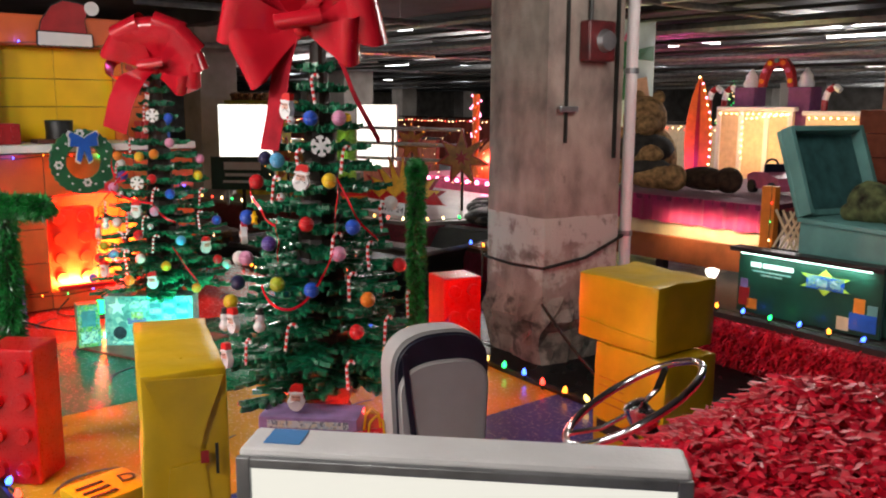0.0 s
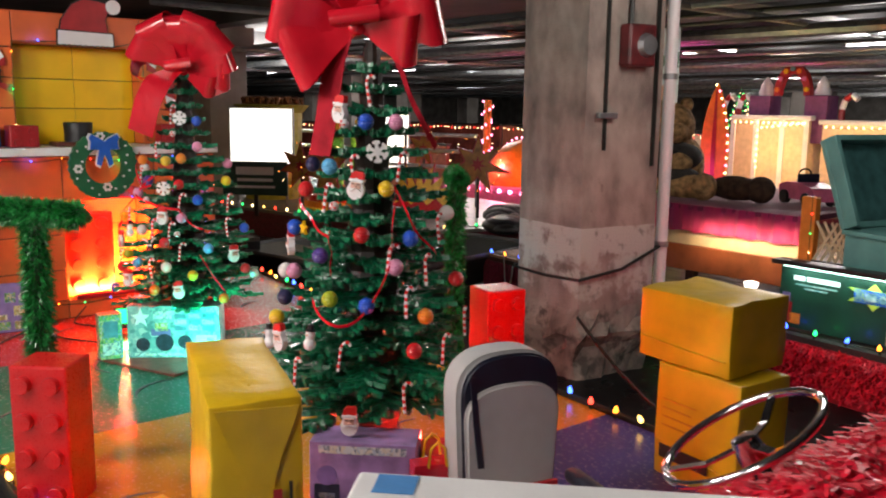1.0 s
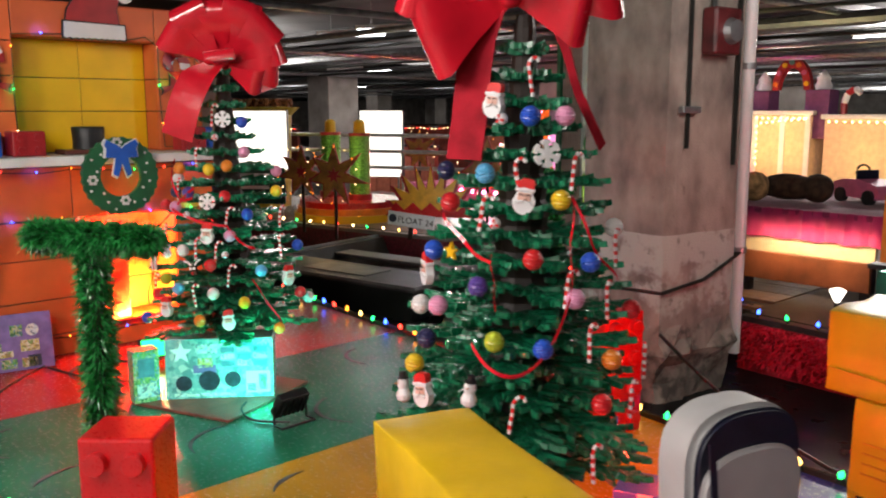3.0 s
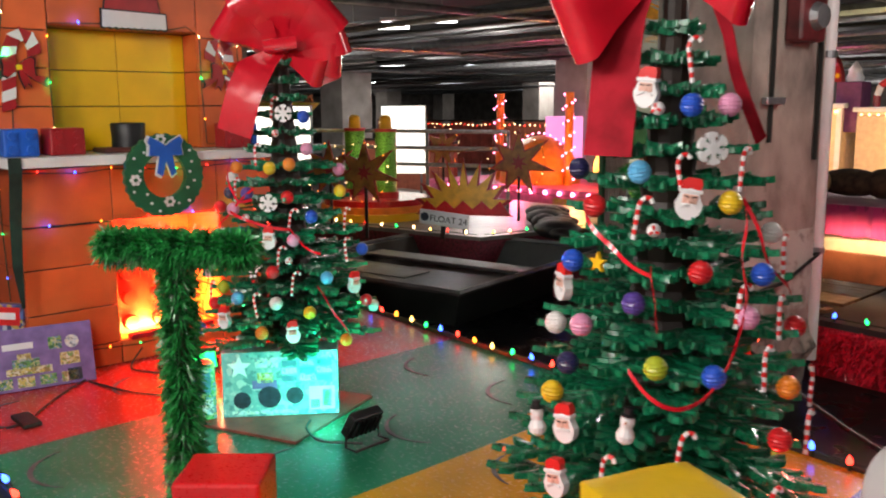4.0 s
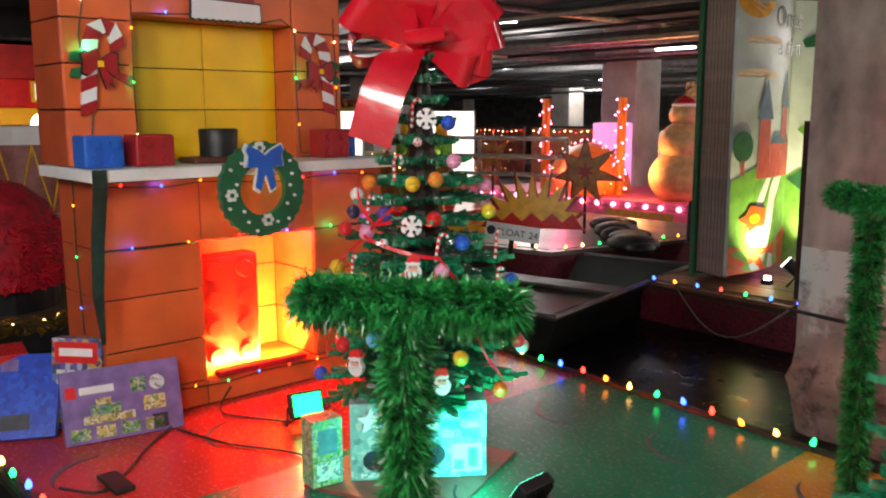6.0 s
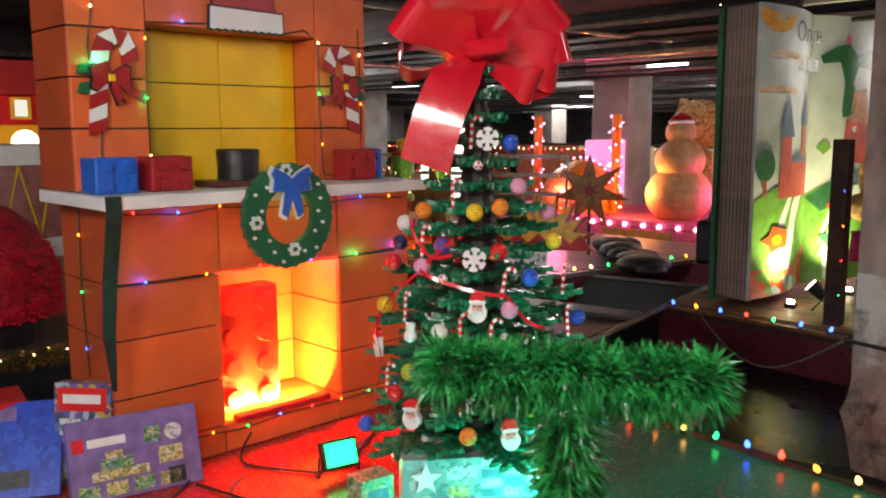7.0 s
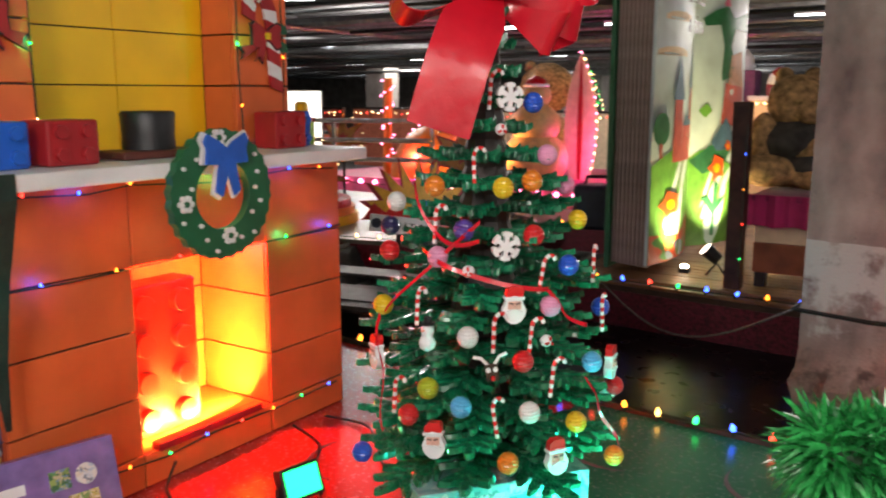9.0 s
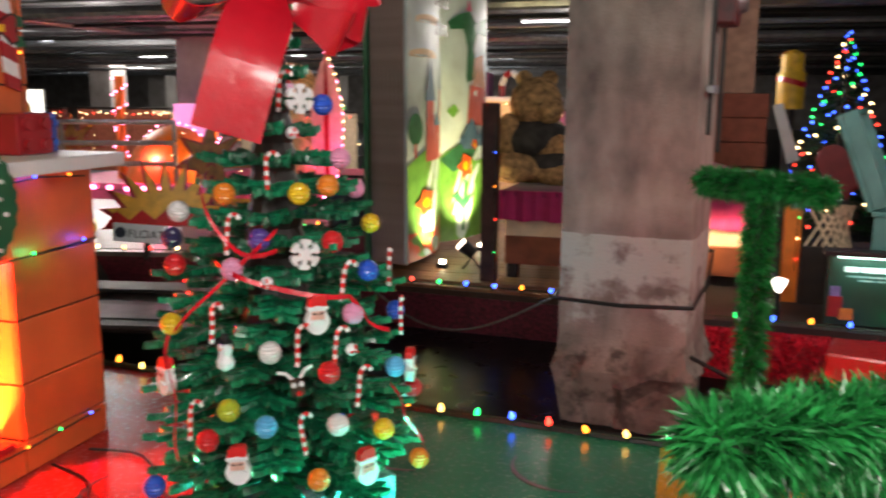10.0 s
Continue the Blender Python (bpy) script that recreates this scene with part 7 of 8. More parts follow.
GOLDSTAR = mat("brown_gold_star", (0.42, 0.17, 0.03), 0.4, var=0.3, scale=6)
for x, y, z, r in ((-3.30, 4.72, 0.92, 0.40), (-4.2, 4.78, 0.92, 0.36), (-6.4, 9.0, 1.02, 0.40), (-3.05, 7.5, 0.93, 0.46)):
    burst(x, y, z, r, r * 0.42, 7, False, "brown and gold star board with lights", GOLDSTAR, 35)
    light_string("mini_light_string", "warm mini lights round a star board", [(x + 0.8 * r * math.cos(k * 0.52), y - 0.06 + 0.55 * r * math.cos(k * 0.52), z + r * math.sin(k * 0.52)) for k in range(13)], 0.16, MINI, ("warm", "amber"), 0, 0.003, False)


def lit_panel(x, y, w, z0, z1, turn):
    t = thing("standing_light_box", "tall glowing white light box on legs", "light box", pose(x, y, 0, 0, 0, turn), "light boxes")
    part("face", box(bmesh.new(), -w / 2, -0.03, z0, w / 2, 0.0, z1, 0.004), glow("panel_glow", (1.0, 0.96, 0.86), 1.6), t, "glowing face")
    part("frame", box(bmesh.new(), -w / 2 - 0.03, 0.002, z0 - 0.02, w / 2 + 0.03, 0.06, z1 + 0.02, 0.006), STEEL, t)
    for s in (-1, 1):
        part("leg", box(bmesh.new(), s * w * 0.4 - 0.02, 0.01, 0.0, s * w * 0.4 + 0.02, 0.05, z0), STEEL, t)


lit_panel(-6.1, 5.1, 1.1, 0.85, 1.80, 45)
lit_panel(-7.1, 8.6, 0.85, 0.50, 1.80, 40)
gosign = thing("float_name_sign", "dark green float name sign with white bars", "sign", pose(-5.3, 4.55, 0.68, 0, 0, 45))
part("board", box(bmesh.new(), -0.55, -0.02, -0.30, 0.55, 0.02, 0.26, 0.004), SIGNGREEN, gosign)
for x0, z0, x1, z1 in ((-0.32, 0.04, 0.32, 0.17), (-0.30, -0.07, 0.30, -0.02), (-0.34, -0.18, 0.34, -0.14)):
    part("printed_bar", box(bmesh.new(), x0, -0.026, z0, x1, -0.02, z1), SNOW, gosign, "white print bar")
part("stake", box(bmesh.new(), -0.03, 0.02, -0.66, 0.03, 0.05, 0), TRUNK, gosign)
GLITTER = mat("green_glitter", (0.16, 0.50, 0.07), 0.3, var=0.5, scale=60, bump=0.5, metal=0.5)
for x, y in ((-5.75, 6.4), (-4.93, 6.4)):
    c = thing("glitter_candle", "tall green glitter candle with gold top", "candle", pose(x, y, 0.02), "glitter candles")
    part("body", cyl(bmesh.new(), 0.17, 0.17, 1.0, pose(0, 0, 0.92), 24), GLITTER, c, "", None)
    part("top", lathe(bmesh.new(), [(0.10, 1.42), (0.09, 1.60), (0.05, 1.64)], 16), YELLOW, c, "gold top")
    part("band", cyl(bmesh.new(), 0.18, 0.18, 0.05, pose(0, 0, 1.40), 24), DARKRED, c, "dark red band")
    part("foot", cyl(bmesh.new(), 0.2, 0.2, 0.42, pose(0, 0, 0.21), 20), DARKRED, c)
ring = thing("candle_stand", "low round stand ringed in yellow and red", "stand", pose(-5.2, 6.4, 0.02))
for r, z, m in ((0.95, 0.06, YELLOW), (0.90, 0.16, FOAM), (0.85, 0.26, RED)):
    part("tier", cyl(bmesh.new(), r, r, 0.12, pose(0, 0, z), 40), m, ring)
lamp("POINT", pose(-4.6, 5.6, 0.9), (1.0, 0.65, 0.3), 14, 0.1)
# added fill lamp that brightens the starburst board and number sign
lamp("POINT", pose(-2.0, 5.1, 0.55), (0.95, 0.97, 1.0), 5, 0.1)
rail = thing("pipe_rail", "bright steel pipe railing behind the candles", "railing")
for z in (0.75, 1.05, 1.35):
    part("rail", tube(bmesh.new(), [(-8.8, 7.0, z), (-4.3, 8.6, z)], 0.035, 8), mat("bright_steel", (0.7, 0.7, 0.72), 0.3, metal=0.6), rail)
for k in range(4):
    part("rail_post", tube(bmesh.new(), [(-8.8 + 1.5 * k, 7.0 + 0.533 * k, 0.0), (-8.8 + 1.5 * k, 7.0 + 0.533 * k, 1.36)], 0.03, 8), STEEL, rail)
planter = thing("yellow_planter", "yellow round planter with dried flowers", "planter", pose(-7.9, 6.3, 0.02))
part("tub", lathe(bmesh.new(), [(0.55, 0), (0.6, 1.7), (0.75, 1.85), (0.7, 1.86)], 24), mat("olive_yellow_paint", (0.35, 0.30, 0.02), 0.5), planter)
bm = bmesh.new()
for k in range(60):
    blob_a = k * 2.4
    cyl(bm, 0.02, 0.06, 0.16, pose(0.6 * math.sqrt((k + 1) / 60) * math.cos(blob_a), 0.6 * math.sqrt((k + 1) / 60) * math.sin(blob_a), 1.92, random.uniform(-25, 25), random.uniform(-25, 25), 0), 5)
part("dried_flower", bm, mat("dried_flowers", (0.30, 0.12, 0.05), 0.9, var=0.5, scale=20), planter, "brown dried flowers")["kind"] = "stuff"
# dark bundles on the starburst float
TARP = mat("black_tarp", (0.012, 0.012, 0.014), 0.5, var=0.4, bump=0.5)
for k in range(9):
    bm = blob(bmesh.new(), -1.7 - 0.32 * k * 0.6 + random.uniform(-.2, .2), 6.6 + 0.22 * k + random.uniform(-.2, .2), 0.08 + 0.02 * (k % 3), 0.20 + 0.16 * ((k * 5) % 3) / 2, 0.18 + 0.12 * ((k * 7) % 4) / 3, 0.08 + 0.05 * (k % 2), k)
    tagged(part("tarpaulin", bm, TARP, None, "", None, True), "black tarpaulin bundle heaped on the float's end", "tarpaulin", "tarpaulins")
cooler = thing("black_cooler", "black and teal carrying case on the float's end", "case", pose(-1.35, 8.1, 0.02, 0, 0, 20))
part("body", box(bmesh.new(), -0.30, -0.22, 0, 0.30, 0.22, 0.58, 0.06), NAVY, cooler)
part("handle", tube(bmesh.new(), [(-0.16, 0, 0.57), (-0.14, 0, 0.68), (0.14, 0, 0.68), (0.16, 0, 0.57)], 0.025, 6), BLACK, cooler)

# ---- pink beach float with the sand snowman ----
PINKDECK = mat("pink_float_deck", (0.50, 0.06, 0.16), 0.5, var=0.2)
pfloat = float_deck("pink_float", "pink float with rows of round lights", [(-9.2, 11.2), (-2.6, 11.2), (-2.0, 15.5), (-8.6, 15.5)], 0.12, PINKDECK, MAROON)
part("front_board", box(bmesh.new(), -9.2, 11.14, -0.25, -2.6, 11.2, 0.12, 0.01), PINK, pfloat)
light_string("light_string", "row of round pink-white lights on the pink float", [(-9.0 + 0.5 * k, 11.1, 0.0) for k in range(14)], 0.36, {c: bulb_mesh(c, 0.05, 0.09) for c in ("pink",)}, ("pink",), 0, 0.006, False)
light_string("light_string", "string of yellow lights below the pink float's edge", [(-9.0 + 0.5 * k, 11.05, -0.28) for k in range(14)], 0.4, BIG, ("yellow", "warm"), 0)
bm = bmesh.new()
for z, r in ((0.55, 0.62), (1.20, 0.46), (1.72, 0.28)):
    ball(bm, r, pose(-4.3, 12.0, z) @ Matrix.Diagonal((1, 1, 0.88, 1)), 24, 14)
tagged(part("sand_snowman", bm, mat("tan_snowman", (0.66, 0.36, 0.16), 0.6, var=0.12, bump=0.3), None, "", None, True), "tan three-ball snowman figure on the pink float", "snowman")
cap = thing("snowman_cap", "red cap with a white band on the snowman", "hat", pose(-4.3, 12.0, 1.88))
part("cap", lathe(bmesh.new(), [(0.22, 0.05), (0.16, 0.14), (0.03, 0.2)], 16), RED, cap)
part("band", lathe(bmesh.new(), [(0.23, 0.0), (0.25, 0.03), (0.22, 0.06)], 16), WHITE, cap)
lamp("POINT", pose(-4.9, 11.3, 0.7), (1.0, 0.45, 0.12), 60, 0.1)
lamp("POINT", pose(-6.6, 11.3, 0.6), (1.0, 0.12, 0.32), 50, 0.1)
lamp("POINT", pose(-3.2, 12.4, 0.6), (1.0, 0.08, 0.5), 45, 0.1)
for x, y in ((-5.75, 12.0), (-7.75, 12.0)):
    p = thing("striped_pole", "orange pole wound with pink lights", "pole", pose(x, y, 0.12), "lit poles")
    part("pole", tube(bmesh.new(), [(0, 0, 0), (0.04, 0, 1.95)], 0.09, 10), FOAM, p)
    pts = [(x + 0.02 + 0.13 * math.cos(k * 0.9), y + 0.13 * math.sin(k * 0.9), 0.2 + 0.047 * k) for k in range(40)]
    light_string("mini_light_string", "pink mini lights wound round a pole", pts, 0.16, {"pink": bulb_mesh("pink", 0.022, 0.04)}, ("pink",), 0, 0.004, False)
dome = thing("sunrise_dome", "orange half-dome edged in pink lights", "dome", pose(-6.7, 12.2, 0.12))
part("dome", lathe(bmesh.new(), [(0.9, 0)] + [(0.9 * math.cos(k * 0.157), 1.02 * math.sin(k * 0.157)) for k in range(1, 10)] + [(0.05, 1.03)], 28), FOAM, dome, "", None, True)
light_string("mini_light_string", "pink mini lights over the dome", [(-6.7 + 0.95 * math.cos(math.pi * k / 16), 12.2, 0.13 + 1.06 * math.sin(math.pi * k / 16)) for k in range(17)], 0.17, {"pink": bulb_mesh("pink", 0.022, 0.04)}, ("pink",), 0, 0.004, False)
tagged(part("lavender_box", box(bmesh.new(), -7.15, 12.9, 0.12, -6.45, 13.4, 1.55, 0.02), glow("lavender_glow", (0.9, 0.35, 0.75), 0.7), None), "lavender glowing box behind the dome", "box")
tagged(part("plush_bear", blob(blob(blob(bmesh.new(), -5.45, 14.7, 0.72, 0.60, 0.45, 0.66, 2), -5.45, 14.7, 1.88, 0.62, 0.45, 0.54, 3), -5.85, 14.7, 2.32, 0.14, 0.1, 0.14, 4), FUR, None, "", None, True), "large tan plush head behind the snowman", "plush bear")


def surfboard(x, y, z, h, w, turn, face, label):
    t = thing("surfboard", label, "surfboard", pose(x, y, z, 0, 0, turn), "surfboards")
    out = []
    for k in range(13):
        f = k / 12
        out.append((w / 2 * math.sin(math.pi * (0.16 + 0.84 * f)) ** 0.75 if f < 1 else 0.0, h * f))
    outline = out + [(-a, b) for a, b in out[::-1][1:]]
    part("board", prism(bmesh.new(), outline, 0.07), face, t)
    part("stripe", prism(bmesh.new(), [(a * 0.16, b * 0.99) for a, b in outline], 0.09), DARKRED, t, "dark red centre stripe")
    pts = [(x + (w * 0.55) * s * math.sin(math.pi * (0.16 + 0.84 * f)) ** 0.75, y - 0.08, z + h * f) for s in (1,) for f in [k / 14 for k in range(15)]]
    light_string("mini_light_string", "pink mini lights along a surfboard", pts, 0.15, {"pink": bulb_mesh("pink", 0.02, 0.04), "warm": bulb_mesh("warm", 0.02, 0.04)}, ("pink", "warm"), 0, 0.004, False)


surfboard(-2.31, 13.3, 0.12, 2.28, 0.62, 0, FOAM, "orange surfboard with a red stripe standing upright")
surfboard(-3.85, 13.0, 0.12, 2.40, 0.66, 0, CREAM, "cream surfboard with a red stripe, lit pink")
fringe = thing("yellow_fringe", "yellow grass fringe hanging on the pink float", "fringe")
bm = bmesh.new()
for k in range(120):
    x = -5.3 + 1.5 * k / 120
    strip(bm, [(x, 11.02, -0.05), (x + random.uniform(-.03, .03), 10.98, -0.25), (x + random.uniform(-.05, .05), 11.0, -0.46)], 0.012, (1, 0, 0), 0.002)
part("strands", bm, mat("yellow_strands", (0.55, 0.42, 0.03), 0.6), fringe)

# ---- sweet-shop booth, far behind ----
booth = thing("candy_booth", "cream booth with purple piers and a round arch", "booth", pose(-2.65, 16.0, 0))
part("counter", box(bmesh.new(), -0.9, 0, -0.3, 0.9, 0.8, 1.70, 0.02), CREAM, booth)
part("ledge", box(bmesh.new(), -0.98, -0.06, 1.70, 0.98, 0.86, 1.80, 0.02), WHITE, booth)
for x in (-0.92, -0.34, 0.3, 0.86):
    part("pilaster", box(bmesh.new(), x - 0.06, -0.04, -0.3, x + 0.06, 0.0, 1.70, 0.01), WHITE, booth)
for x in (-0.35, 0.98):
    part("pier", box(bmesh.new(), x - 0.28, 0.1, 1.2 if x > 0 else 1.80, x + 0.24, 0.6, 2.24, 0.02), PURPLE, booth, "purple pier")
    part("cream_swirl", lathe(bmesh.new(), [(0.16, 2.24), (0.18, 2.32), (0.13, 2.42), (0.14, 2.48), (0.07, 2.58), (0.02, 2.66)], 14, pose(x, 0.35, 0)), SNOW, booth, "white swirl top", None, True)
arch = []
for k in range(17):
    a = math.pi * k / 16
    arch.append((0.32 + 0.43 * math.cos(a), 2.24 + 0.70 * math.sin(a)))
for k in range(16, -1, -1):
    a = math.pi * k / 16
    arch.append((0.32 + 0.28 * math.cos(a), 2.24 + 0.48 * math.sin(a)))
part("arch", prism(bmesh.new(), arch, 0.16, pose(0, 0.3, 0)), DARKRED, booth, "dark red arch with sweets")
for k in range(7):
    a = math.pi * (k + 0.5) / 7
    part("sweet", cyl(bmesh.new(), 0.055, 0.055, 0.04, pose(0.32 + 0.355 * math.cos(a), 0.2, 2.24 + 0.59 * math.sin(a), 90, 0, 0), 14), (YELLOW, PINK, FOAM, TEAL)[k % 4], booth, "coloured sweet")
light_string("mini_light_string", "warm lights along the booth's ledge", [(-3.55 + 0.15 * k, 15.9, 1.62) for k in range(13)] + [(-2.9, 15.9, 1.5), (-2.9, 15.9, 0.6)], 0.14, {"warm": bulb_mesh("warm", 0.02, 0.04)}, ("warm",), 0, 0.004, False)
lamp("POINT", pose(-2.4, 15.2, 1.0), (1.0, 0.62, 0.22), 40, 0.1)
booth2 = thing("candy_booth", "second cream booth with warm lights further along", "booth", pose(-0.7, 16.0, 0))
part("counter", box(bmesh.new(), -0.75, 0, -0.3, 0.75, 0.7, 1.62, 0.02), CREAM, booth2)
part("ledge", box(bmesh.new(), -0.82, -0.06, 1.62, 0.82, 0.76, 1.72, 0.02), WHITE, booth2)
lamp("POINT", pose(-0.6, 15.2, 0.9), (1.0, 0.55, 0.2), 30, 0.1)
light_string("mini_light_string", "warm lights on the second booth", [(-1.4 + 0.15 * k, 15.9, 1.55) for k in range(11)], 0.16, {"warm": bulb_mesh("warm", 0.02, 0.04)}, ("warm",), 0, 0.004, False)
for x in (-4.0, -3.6, -1.15):
    c = thing("candy_cane_post", "tall red and white striped cane", "cane", pose(x, 16.2, 0), "cane posts")
    path = [(0, 0, 0.25 * k - 0.3) for k in range(10)] + [(0.06, 0, 2.15), (0.2, 0, 2.25), (0.33, 0, 2.15)]
    for k in range(len(path) - 1):
        part("stripe", tube(bmesh.new(), [path[k], path[k + 1]], 0.07, 8), WHITE if k % 2 else DARKRED, c)
float_deck("booth_float", "dark float carrying the booths", [(-4.6, 15.6), (6.0, 15.6), (6.0, 19.0), (-4.6, 19.0)], -0.28, mat("booth_deck", (0.16, 0.10, 0.07), 0.6), MAROON)

# ---- far rows of floats ----
FARRED = mat("far_red_boards", (0.26, 0.045, 0.03), 0.7, var=0.3, scale=2)
for x, y, w, z1, m, label in ((-19.0, 20.0, 6.6, 1.25, FARRED, "long red boarded float side far off"), (-12.5, 18.5, 3.0, 1.3, BRICKRED, "brick-red boarded float far off"), (-15.0, 27.0, 8.0, 1.1, CREAM, "pale boarded float far off"),
                              (-8.5, 21.0, 4.0, 1.2, CREAM, "cream panelled float far off"), (-26.0, 17.0, 6.0, 1.2, FARRED, "red boarded float far off"), (1.5, 22.0, 5.0, 1.3, PINK, "pink panelled float far off"), (-11.0, 12.0, 3.5, 0.9, BRICKRED, "brick-red low float side")):
    t = thing("distant_float", label, "float", pose(x, y, WATER_Z))
    n = round(w / 0.55)
    for k in range(n):
        part("board", box(bmesh.new(), -w / 2 + w * k / n + 0.008, 0, 0.04, -w / 2 + w * (k + 1) / n - 0.008, 0.12, z1 - WATER_Z - 0.12 * (k % 3 == 1), 0.01), m, t)
    part("base", box(bmesh.new(), -w / 2 - 0.1, 0.13, 0.0, w / 2 + 0.1, 2.6, 0.45), BLACK, t)
    part("cap_rail", box(bmesh.new(), -w / 2, -0.02, z1 - WATER_Z, w / 2, 0.16, z1 - WATER_Z + 0.06), TRUNK, t)
    light_string("mini_light_string", "far string of warm lights", [(x - w / 2 + w * k / 8, y - 0.006, z1 - 0.1 - 0.06 * (k % 2)) for k in range(9)], 0.22, {"warm": bulb_mesh("warm", 0.022, 0.04), "red": bulb_mesh("red", 0.022, 0.04)}, ("warm", "warm", "red"), 0, 0.004, False)


def cone_tree(x, y, h, r, cols, label):
    t = thing("lit_tree", label, "christmas tree", pose(x, y, -0.2), "far trees")
    part("trunk", tube(bmesh.new(), [(0, 0, 0), (0, 0, h)], [0.08, 0.01], 6), TRUNK, t)
    rnd = random.Random(round(x * 10))
    verts, faces = [], []
    for _ in range(2600):
        f = rnd.random() ** 0.7
        a, z = rnd.uniform(0, 6.283), h * (1 - f) + 0.15
        p = Vector((math.cos(a) * r * f * rnd.uniform(0.5, 1), math.sin(a) * r * f * rnd.uniform(0.5, 1), z))
        d = Vector((math.cos(a), math.sin(a), rnd.uniform(-0.5, 0.1))).normalized() * 0.16
        s = d.cross(Vector((0, 0, 1))).normalized() * 0.03
        i = len(verts)
        verts.extend((p - s, p + s, p + d))
        faces.append((i, i + 1, i + 2))
    mesh = bpy.data.meshes.new("needles")
    mesh.from_pydata([tuple(v) for v in verts], [], faces)
    mesh.materials.append(GARLAND_DARK)
    place("needles", mesh, t, "dark green needles")["kind"] = "stuff"
    bulbs = {c: bulb_mesh(c, 0.022, 0.04) for c in cols}
    for k in range(120):
        f = (k + 0.5) / 120
        a = k * 2.399
        place("bulb", bulbs[cols[k % len(cols)]], t, "", pose(r * f ** 0.8 * math.cos(a), r * f ** 0.8 * math.sin(a), h * (1 - f ** 0.8) + 0.15))


cone_tree(4.9, 11.0, 2.7, 0.95, ("blue", "blue", "red", "green", "warm"), "dark tree full of blue and red lights")
cone_tree(-12.5, 22.0, 2.6, 1.0, ("warm", "red"), "dark tree with warm lights far off")
cone_tree(-9.5, 26.0, 2.8, 1.0, ("warm", "green"), "dark tree with warm lights far off")
brick = thing("brick_chimney", "brick-red stepped board chimney with lights", "chimney", pose(3.35, 9.0, -0.3))
for k in range(7):
    part("course", box(bmesh.new(), -0.42 + 0.01 * (k % 2), 0, 0.30 * k + 0.005, 0.42 - 0.01 * (k % 2), 0.5, 0.30 * k + 0.295, 0.01), BRICKRED, brick)
part("cap", box(bmesh.new(), -0.20, 0.1, 2.1, 0.24, 0.45, 3.6, 0.01), mat("peach_board", (0.55, 0.32, 0.22), 0.6), brick, "peach upper shaft")
sol = thing("yellow_soldier_prop", "yellow cylinder figure with a red sash", "prop", pose(4.1, 10.0, 0.0))
part("stand", tube(bmesh.new(), [(0, 0, -0.4), (0, 0, 1.6)], 0.06, 8), BLACK, sol)
part("body", lathe(bmesh.new(), [(0.17, 1.60), (0.18, 2.05), (0.14, 2.10), (0.15, 2.30), (0.05, 2.36)], 16), mat("yellow_paint", (0.72, 0.45, 0.03), 0.5), sol, "", None, True)
part("sash", cyl(bmesh.new(), 0.19, 0.19, 0.07, pose(0, 0, 1.95, 0, 15, 0), 16), RED, sol)
white_leg = thing("white_slanted_board", "white slanted board edged in lights", "board", pose(3.96, 9.0, -0.3))
part("board", prism(bmesh.new(), [(-0.15, 1.95), (-0.04, 1.98), (0.20, 1.3), (0.06, 1.25)], 0.06), WHITE, white_leg)
part("stand", box(bmesh.new(), 0.0, 0.03, 0, 0.08, 0.08, 1.4), TRUNK, white_leg)
heart = thing("red_heart_board", "big red heart board with warm footlights", "board", pose(4.75, 9.2, 0.9))
pts = []
for k in range(28):
    a = 2 * math.pi * k / 28
    pts.append((0.024 * 16 * math.sin(a) ** 3, 0.024 * (13 * math.cos(a) - 5 * math.cos(2 * a) - 2 * math.cos(3 * a) - math.cos(4 * a))))
part("heart", prism(bmesh.new(), pts, 0.06), DARKRED, heart)
part("stand", box(bmesh.new(), -0.05, 0.03, -1.3, 0.05, 0.1, 0.1), TRUNK, heart)

# ---- floats beyond the fireplace ----
float_deck("barn_float", "dark float edged in gold fringe", [(-14.0, -1.0), (-2.6, -1.0), (-2.6, 3.2), (-14.0, 3.2)], 0.12, mat("barn_deck", (0.08, 0.05, 0.04), 0.6), BLACK)
drum = thing("toy_drum", "brown toy drum with white hoops and gold cords", "drum", pose(-4.3, 0.35, 0.12))
part("shell", cyl(bmesh.new(), 0.55, 0.55, 0.85, pose(0, 0, 1.05), 36), mat("brown_drum_shell", (0.30, 0.10, 0.085), 0.5, var=0.2), drum)
for z in (0.64, 1.46):
    part("hoop", cyl(bmesh.new(), 0.59, 0.59, 0.17, pose(0, 0, z), 36), WHITE, drum, "white hoop")
part("foot", cyl(bmesh.new(), 0.12, 0.3, 0.55, pose(0, 0, 0.28), 16), BLACK, drum)
for k in range(12):
    a, b = 2 * math.pi * k / 12, 2 * math.pi * (k + 0.5) / 12
    for q in (b, 2 * math.pi * (k - 0.5) / 12):
        part("cord", tube(bmesh.new(), [(0.565 * math.cos(a), 0.565 * math.sin(a), 0.74), (0.565 * math.cos(q), 0.565 * math.sin(q), 1.37)], 0.010, 5), YELLOW, drum, "gold cord")
house = thing("toy_barn", "red and yellow toy barn with lit windows", "toy house", pose(-9.0, 1.7, 0.12))
part("wall", box(bmesh.new(), -0.8, -1.2, 0, 0.8, 0.75, 1.75, 0.02), YELLOW, house, "yellow lower walls")
part("upper", box(bmesh.new(), -0.82, -1.24, 1.75, 0.82, 0.79, 2.15, 0.02), RED, house, "red upper storey")
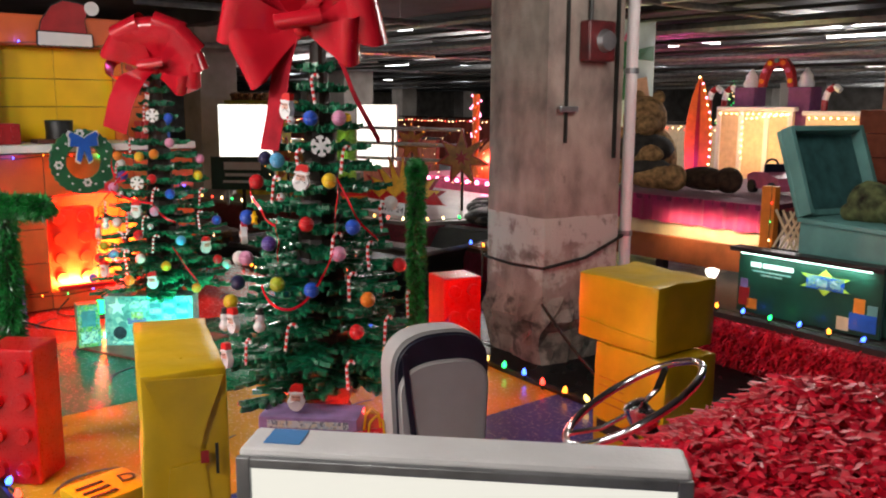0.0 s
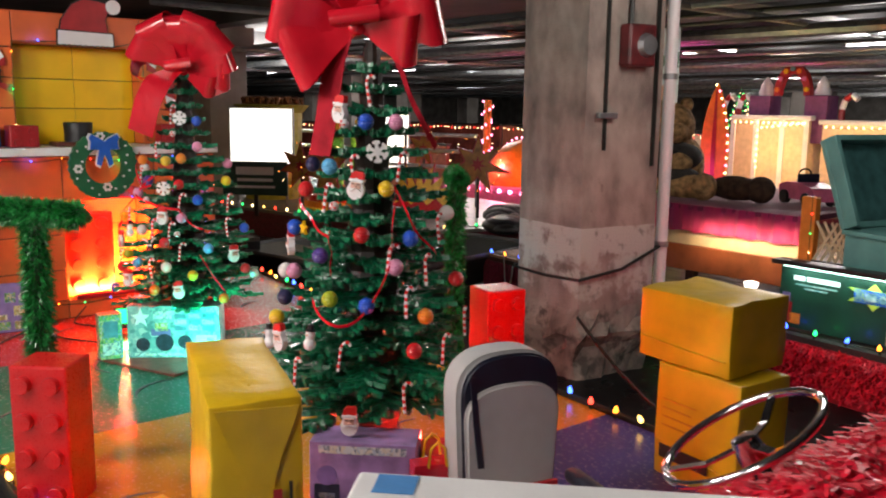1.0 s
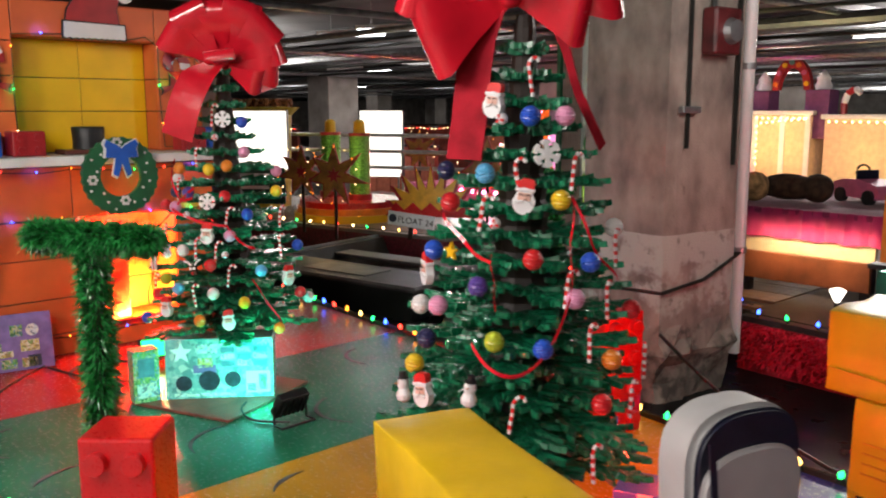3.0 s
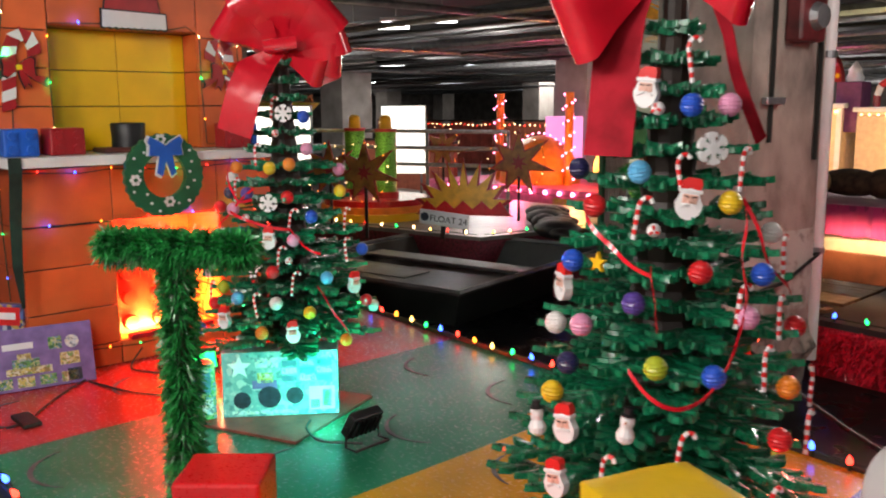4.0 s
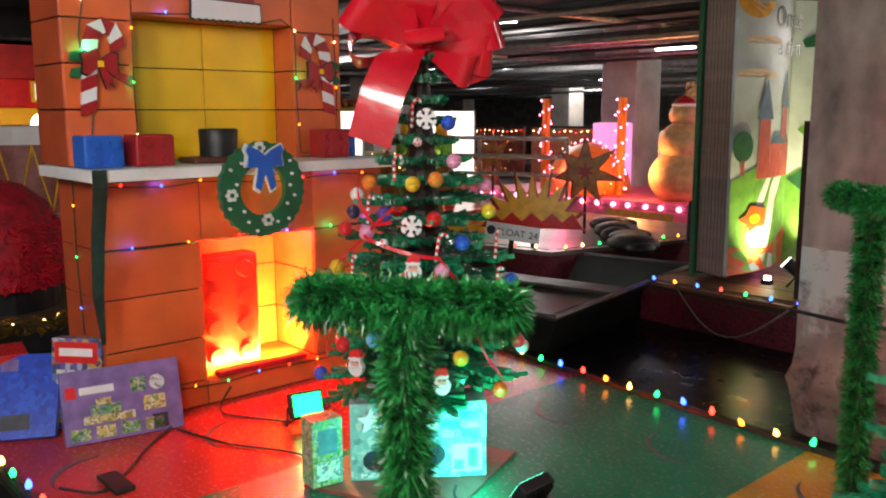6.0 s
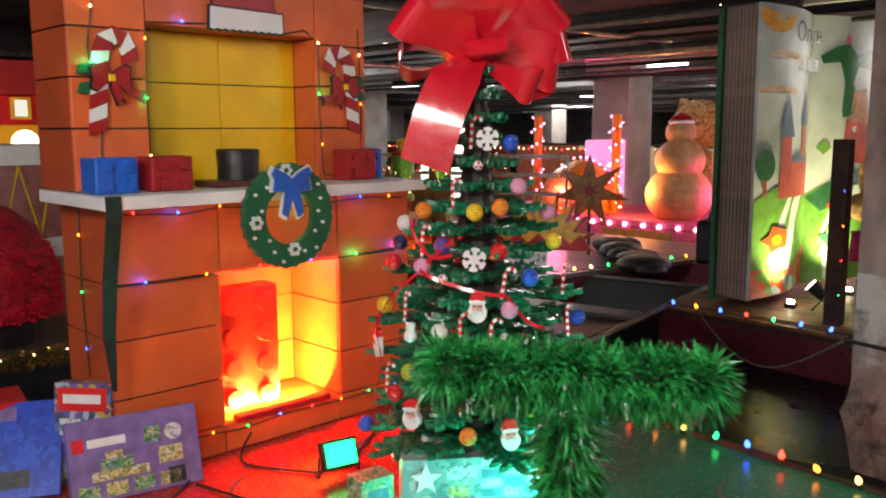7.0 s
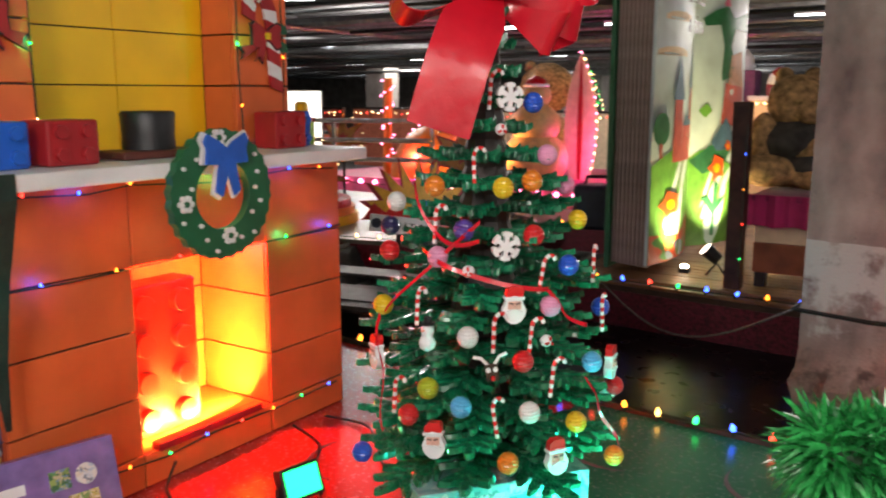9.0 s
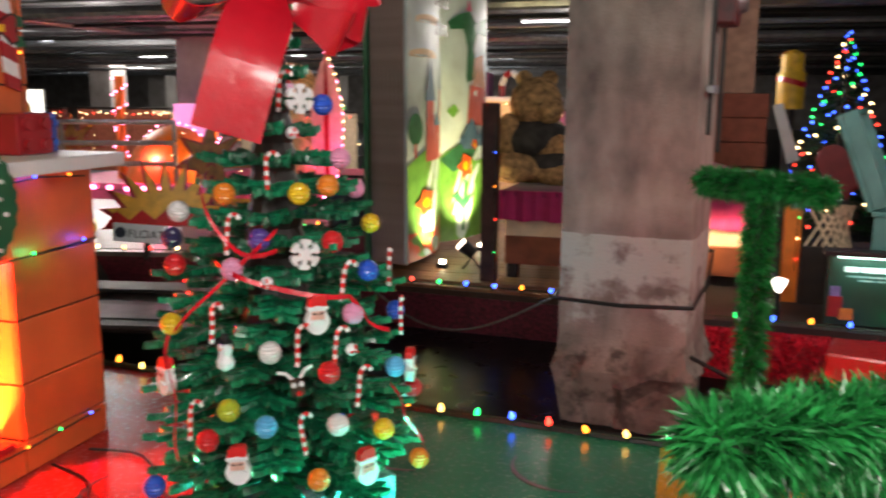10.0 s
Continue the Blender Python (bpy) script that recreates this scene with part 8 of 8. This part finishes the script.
part("roof", prism(bmesh.new(), [(-1.35, 2.15), (1.0, 2.15), (0.7, 2.6), (-1.05, 2.6)], 1.8, pose(0, 0, 0, 0, 0, 90)), DARKRED, house, "dark red roof")
for y in (-0.7, 0.0, 0.45):
    w = part("window", box(bmesh.new(), 0.82, y - 0.13, 1.82, 0.86, y + 0.13, 2.12, 0.006), YELLOW, house, "yellow window frame")
    part("pane", box(bmesh.new(), 0.861, y - 0.08, 1.86, 0.865, y + 0.08, 2.08), PANEL_LIT, w, "lit pane")
globe = thing("white_globe", "glowing white globe lamp on a post", "lamp", pose(-7.0, 1.35, 0.12))
part("post", tube(bmesh.new(), [(0, 0, 0), (0, 0, 1.4)], 0.03, 8), BLACK, globe)
part("globe", ball(bmesh.new(), 0.16, pose(0, 0, 1.52)), glow("globe_glow", (1.0, 0.92, 0.75), 3), globe, "", None, True)
lamp("POINT", pose(-7.0, 0.6, 1.6), (1.0, 0.6, 0.3), 40, 0.1)
heap2 = thing("red_tinsel_mound", "mound of shiny red tinsel with gold trim", "mound", pose(-3.3, -0.30, 0.12))
part("mound", lathe(bmesh.new(), [(0.55, 0.2), (0.55, 0.55), (0.45, 0.9), (0.25, 1.06), (0.05, 1.1)], 24), TINSELBASE, heap2, "", None, True)
part("base", cyl(bmesh.new(), 0.5, 0.5, 0.22, pose(0, 0, 0.11), 24), BLACK, heap2)
rnd = random.Random(8)
verts, faces = [], []
for _ in range(2600):
    a, z = rnd.uniform(0, 6.283), rnd.uniform(0.2, 1.08)
    r = 0.56 * (1 - max(0, z - 0.5) ** 2 * 2.4)
    p = Vector((r * math.cos(a), r * math.sin(a), z))
    d = Vector((math.cos(a) + rnd.uniform(-.6, .6), math.sin(a) + rnd.uniform(-.6, .6), rnd.uniform(-.6, .6))).normalized() * rnd.uniform(.04, .08)
    s = d.cross(Vector((rnd.random(), 0, 1))).normalized() * 0.009
    i = len(verts)
    verts.extend((p - s, p + s, p + d + s, p + d - s))
    faces.append((i, i + 1, i + 2, i + 3))
mesh = bpy.data.meshes.new("tinsel")
mesh.from_pydata([tuple(v) for v in verts], [], faces)
mesh.materials.append(TINSEL)
place("tinsel", mesh, heap2, "shiny red foil flakes")["kind"] = "stuff"
gold = thing("gold_fringe", "gold tinsel fringe with warm lights along the barn float", "fringe")
verts, faces = [], []
for _ in range(4000):
    p = Vector((-2.58, rnd.uniform(-1.0, 3.0), rnd.uniform(0.0, 0.16)))
    d = Vector((rnd.uniform(0, 1), rnd.uniform(-.7, .7), rnd.uniform(-.7, .5))).normalized() * rnd.uniform(.03, .06)
    s = d.cross(Vector((rnd.random(), 0, 1))).normalized() * 0.005
    i = len(verts)
    verts.extend((p - s, p + s, p + d))
    faces.append((i, i + 1, i + 2))
mesh = bpy.data.meshes.new("gold_strand")
mesh.from_pydata([tuple(v) for v in verts], [], faces)
mesh.materials.append(mat("gold_tinsel", (0.62, 0.40, 0.08), 0.25, metal=0.8, var=0.3, bump=0))
ob = place("gold_strand", mesh, gold)
ob["kind"] = "stuff"
light_string("light_string", "string of warm bulbs on the gold fringe", [(-2.55, -1.0 + 0.25 * k, 0.10) for k in range(16)], 0.24, MINI, ("warm",), 0)
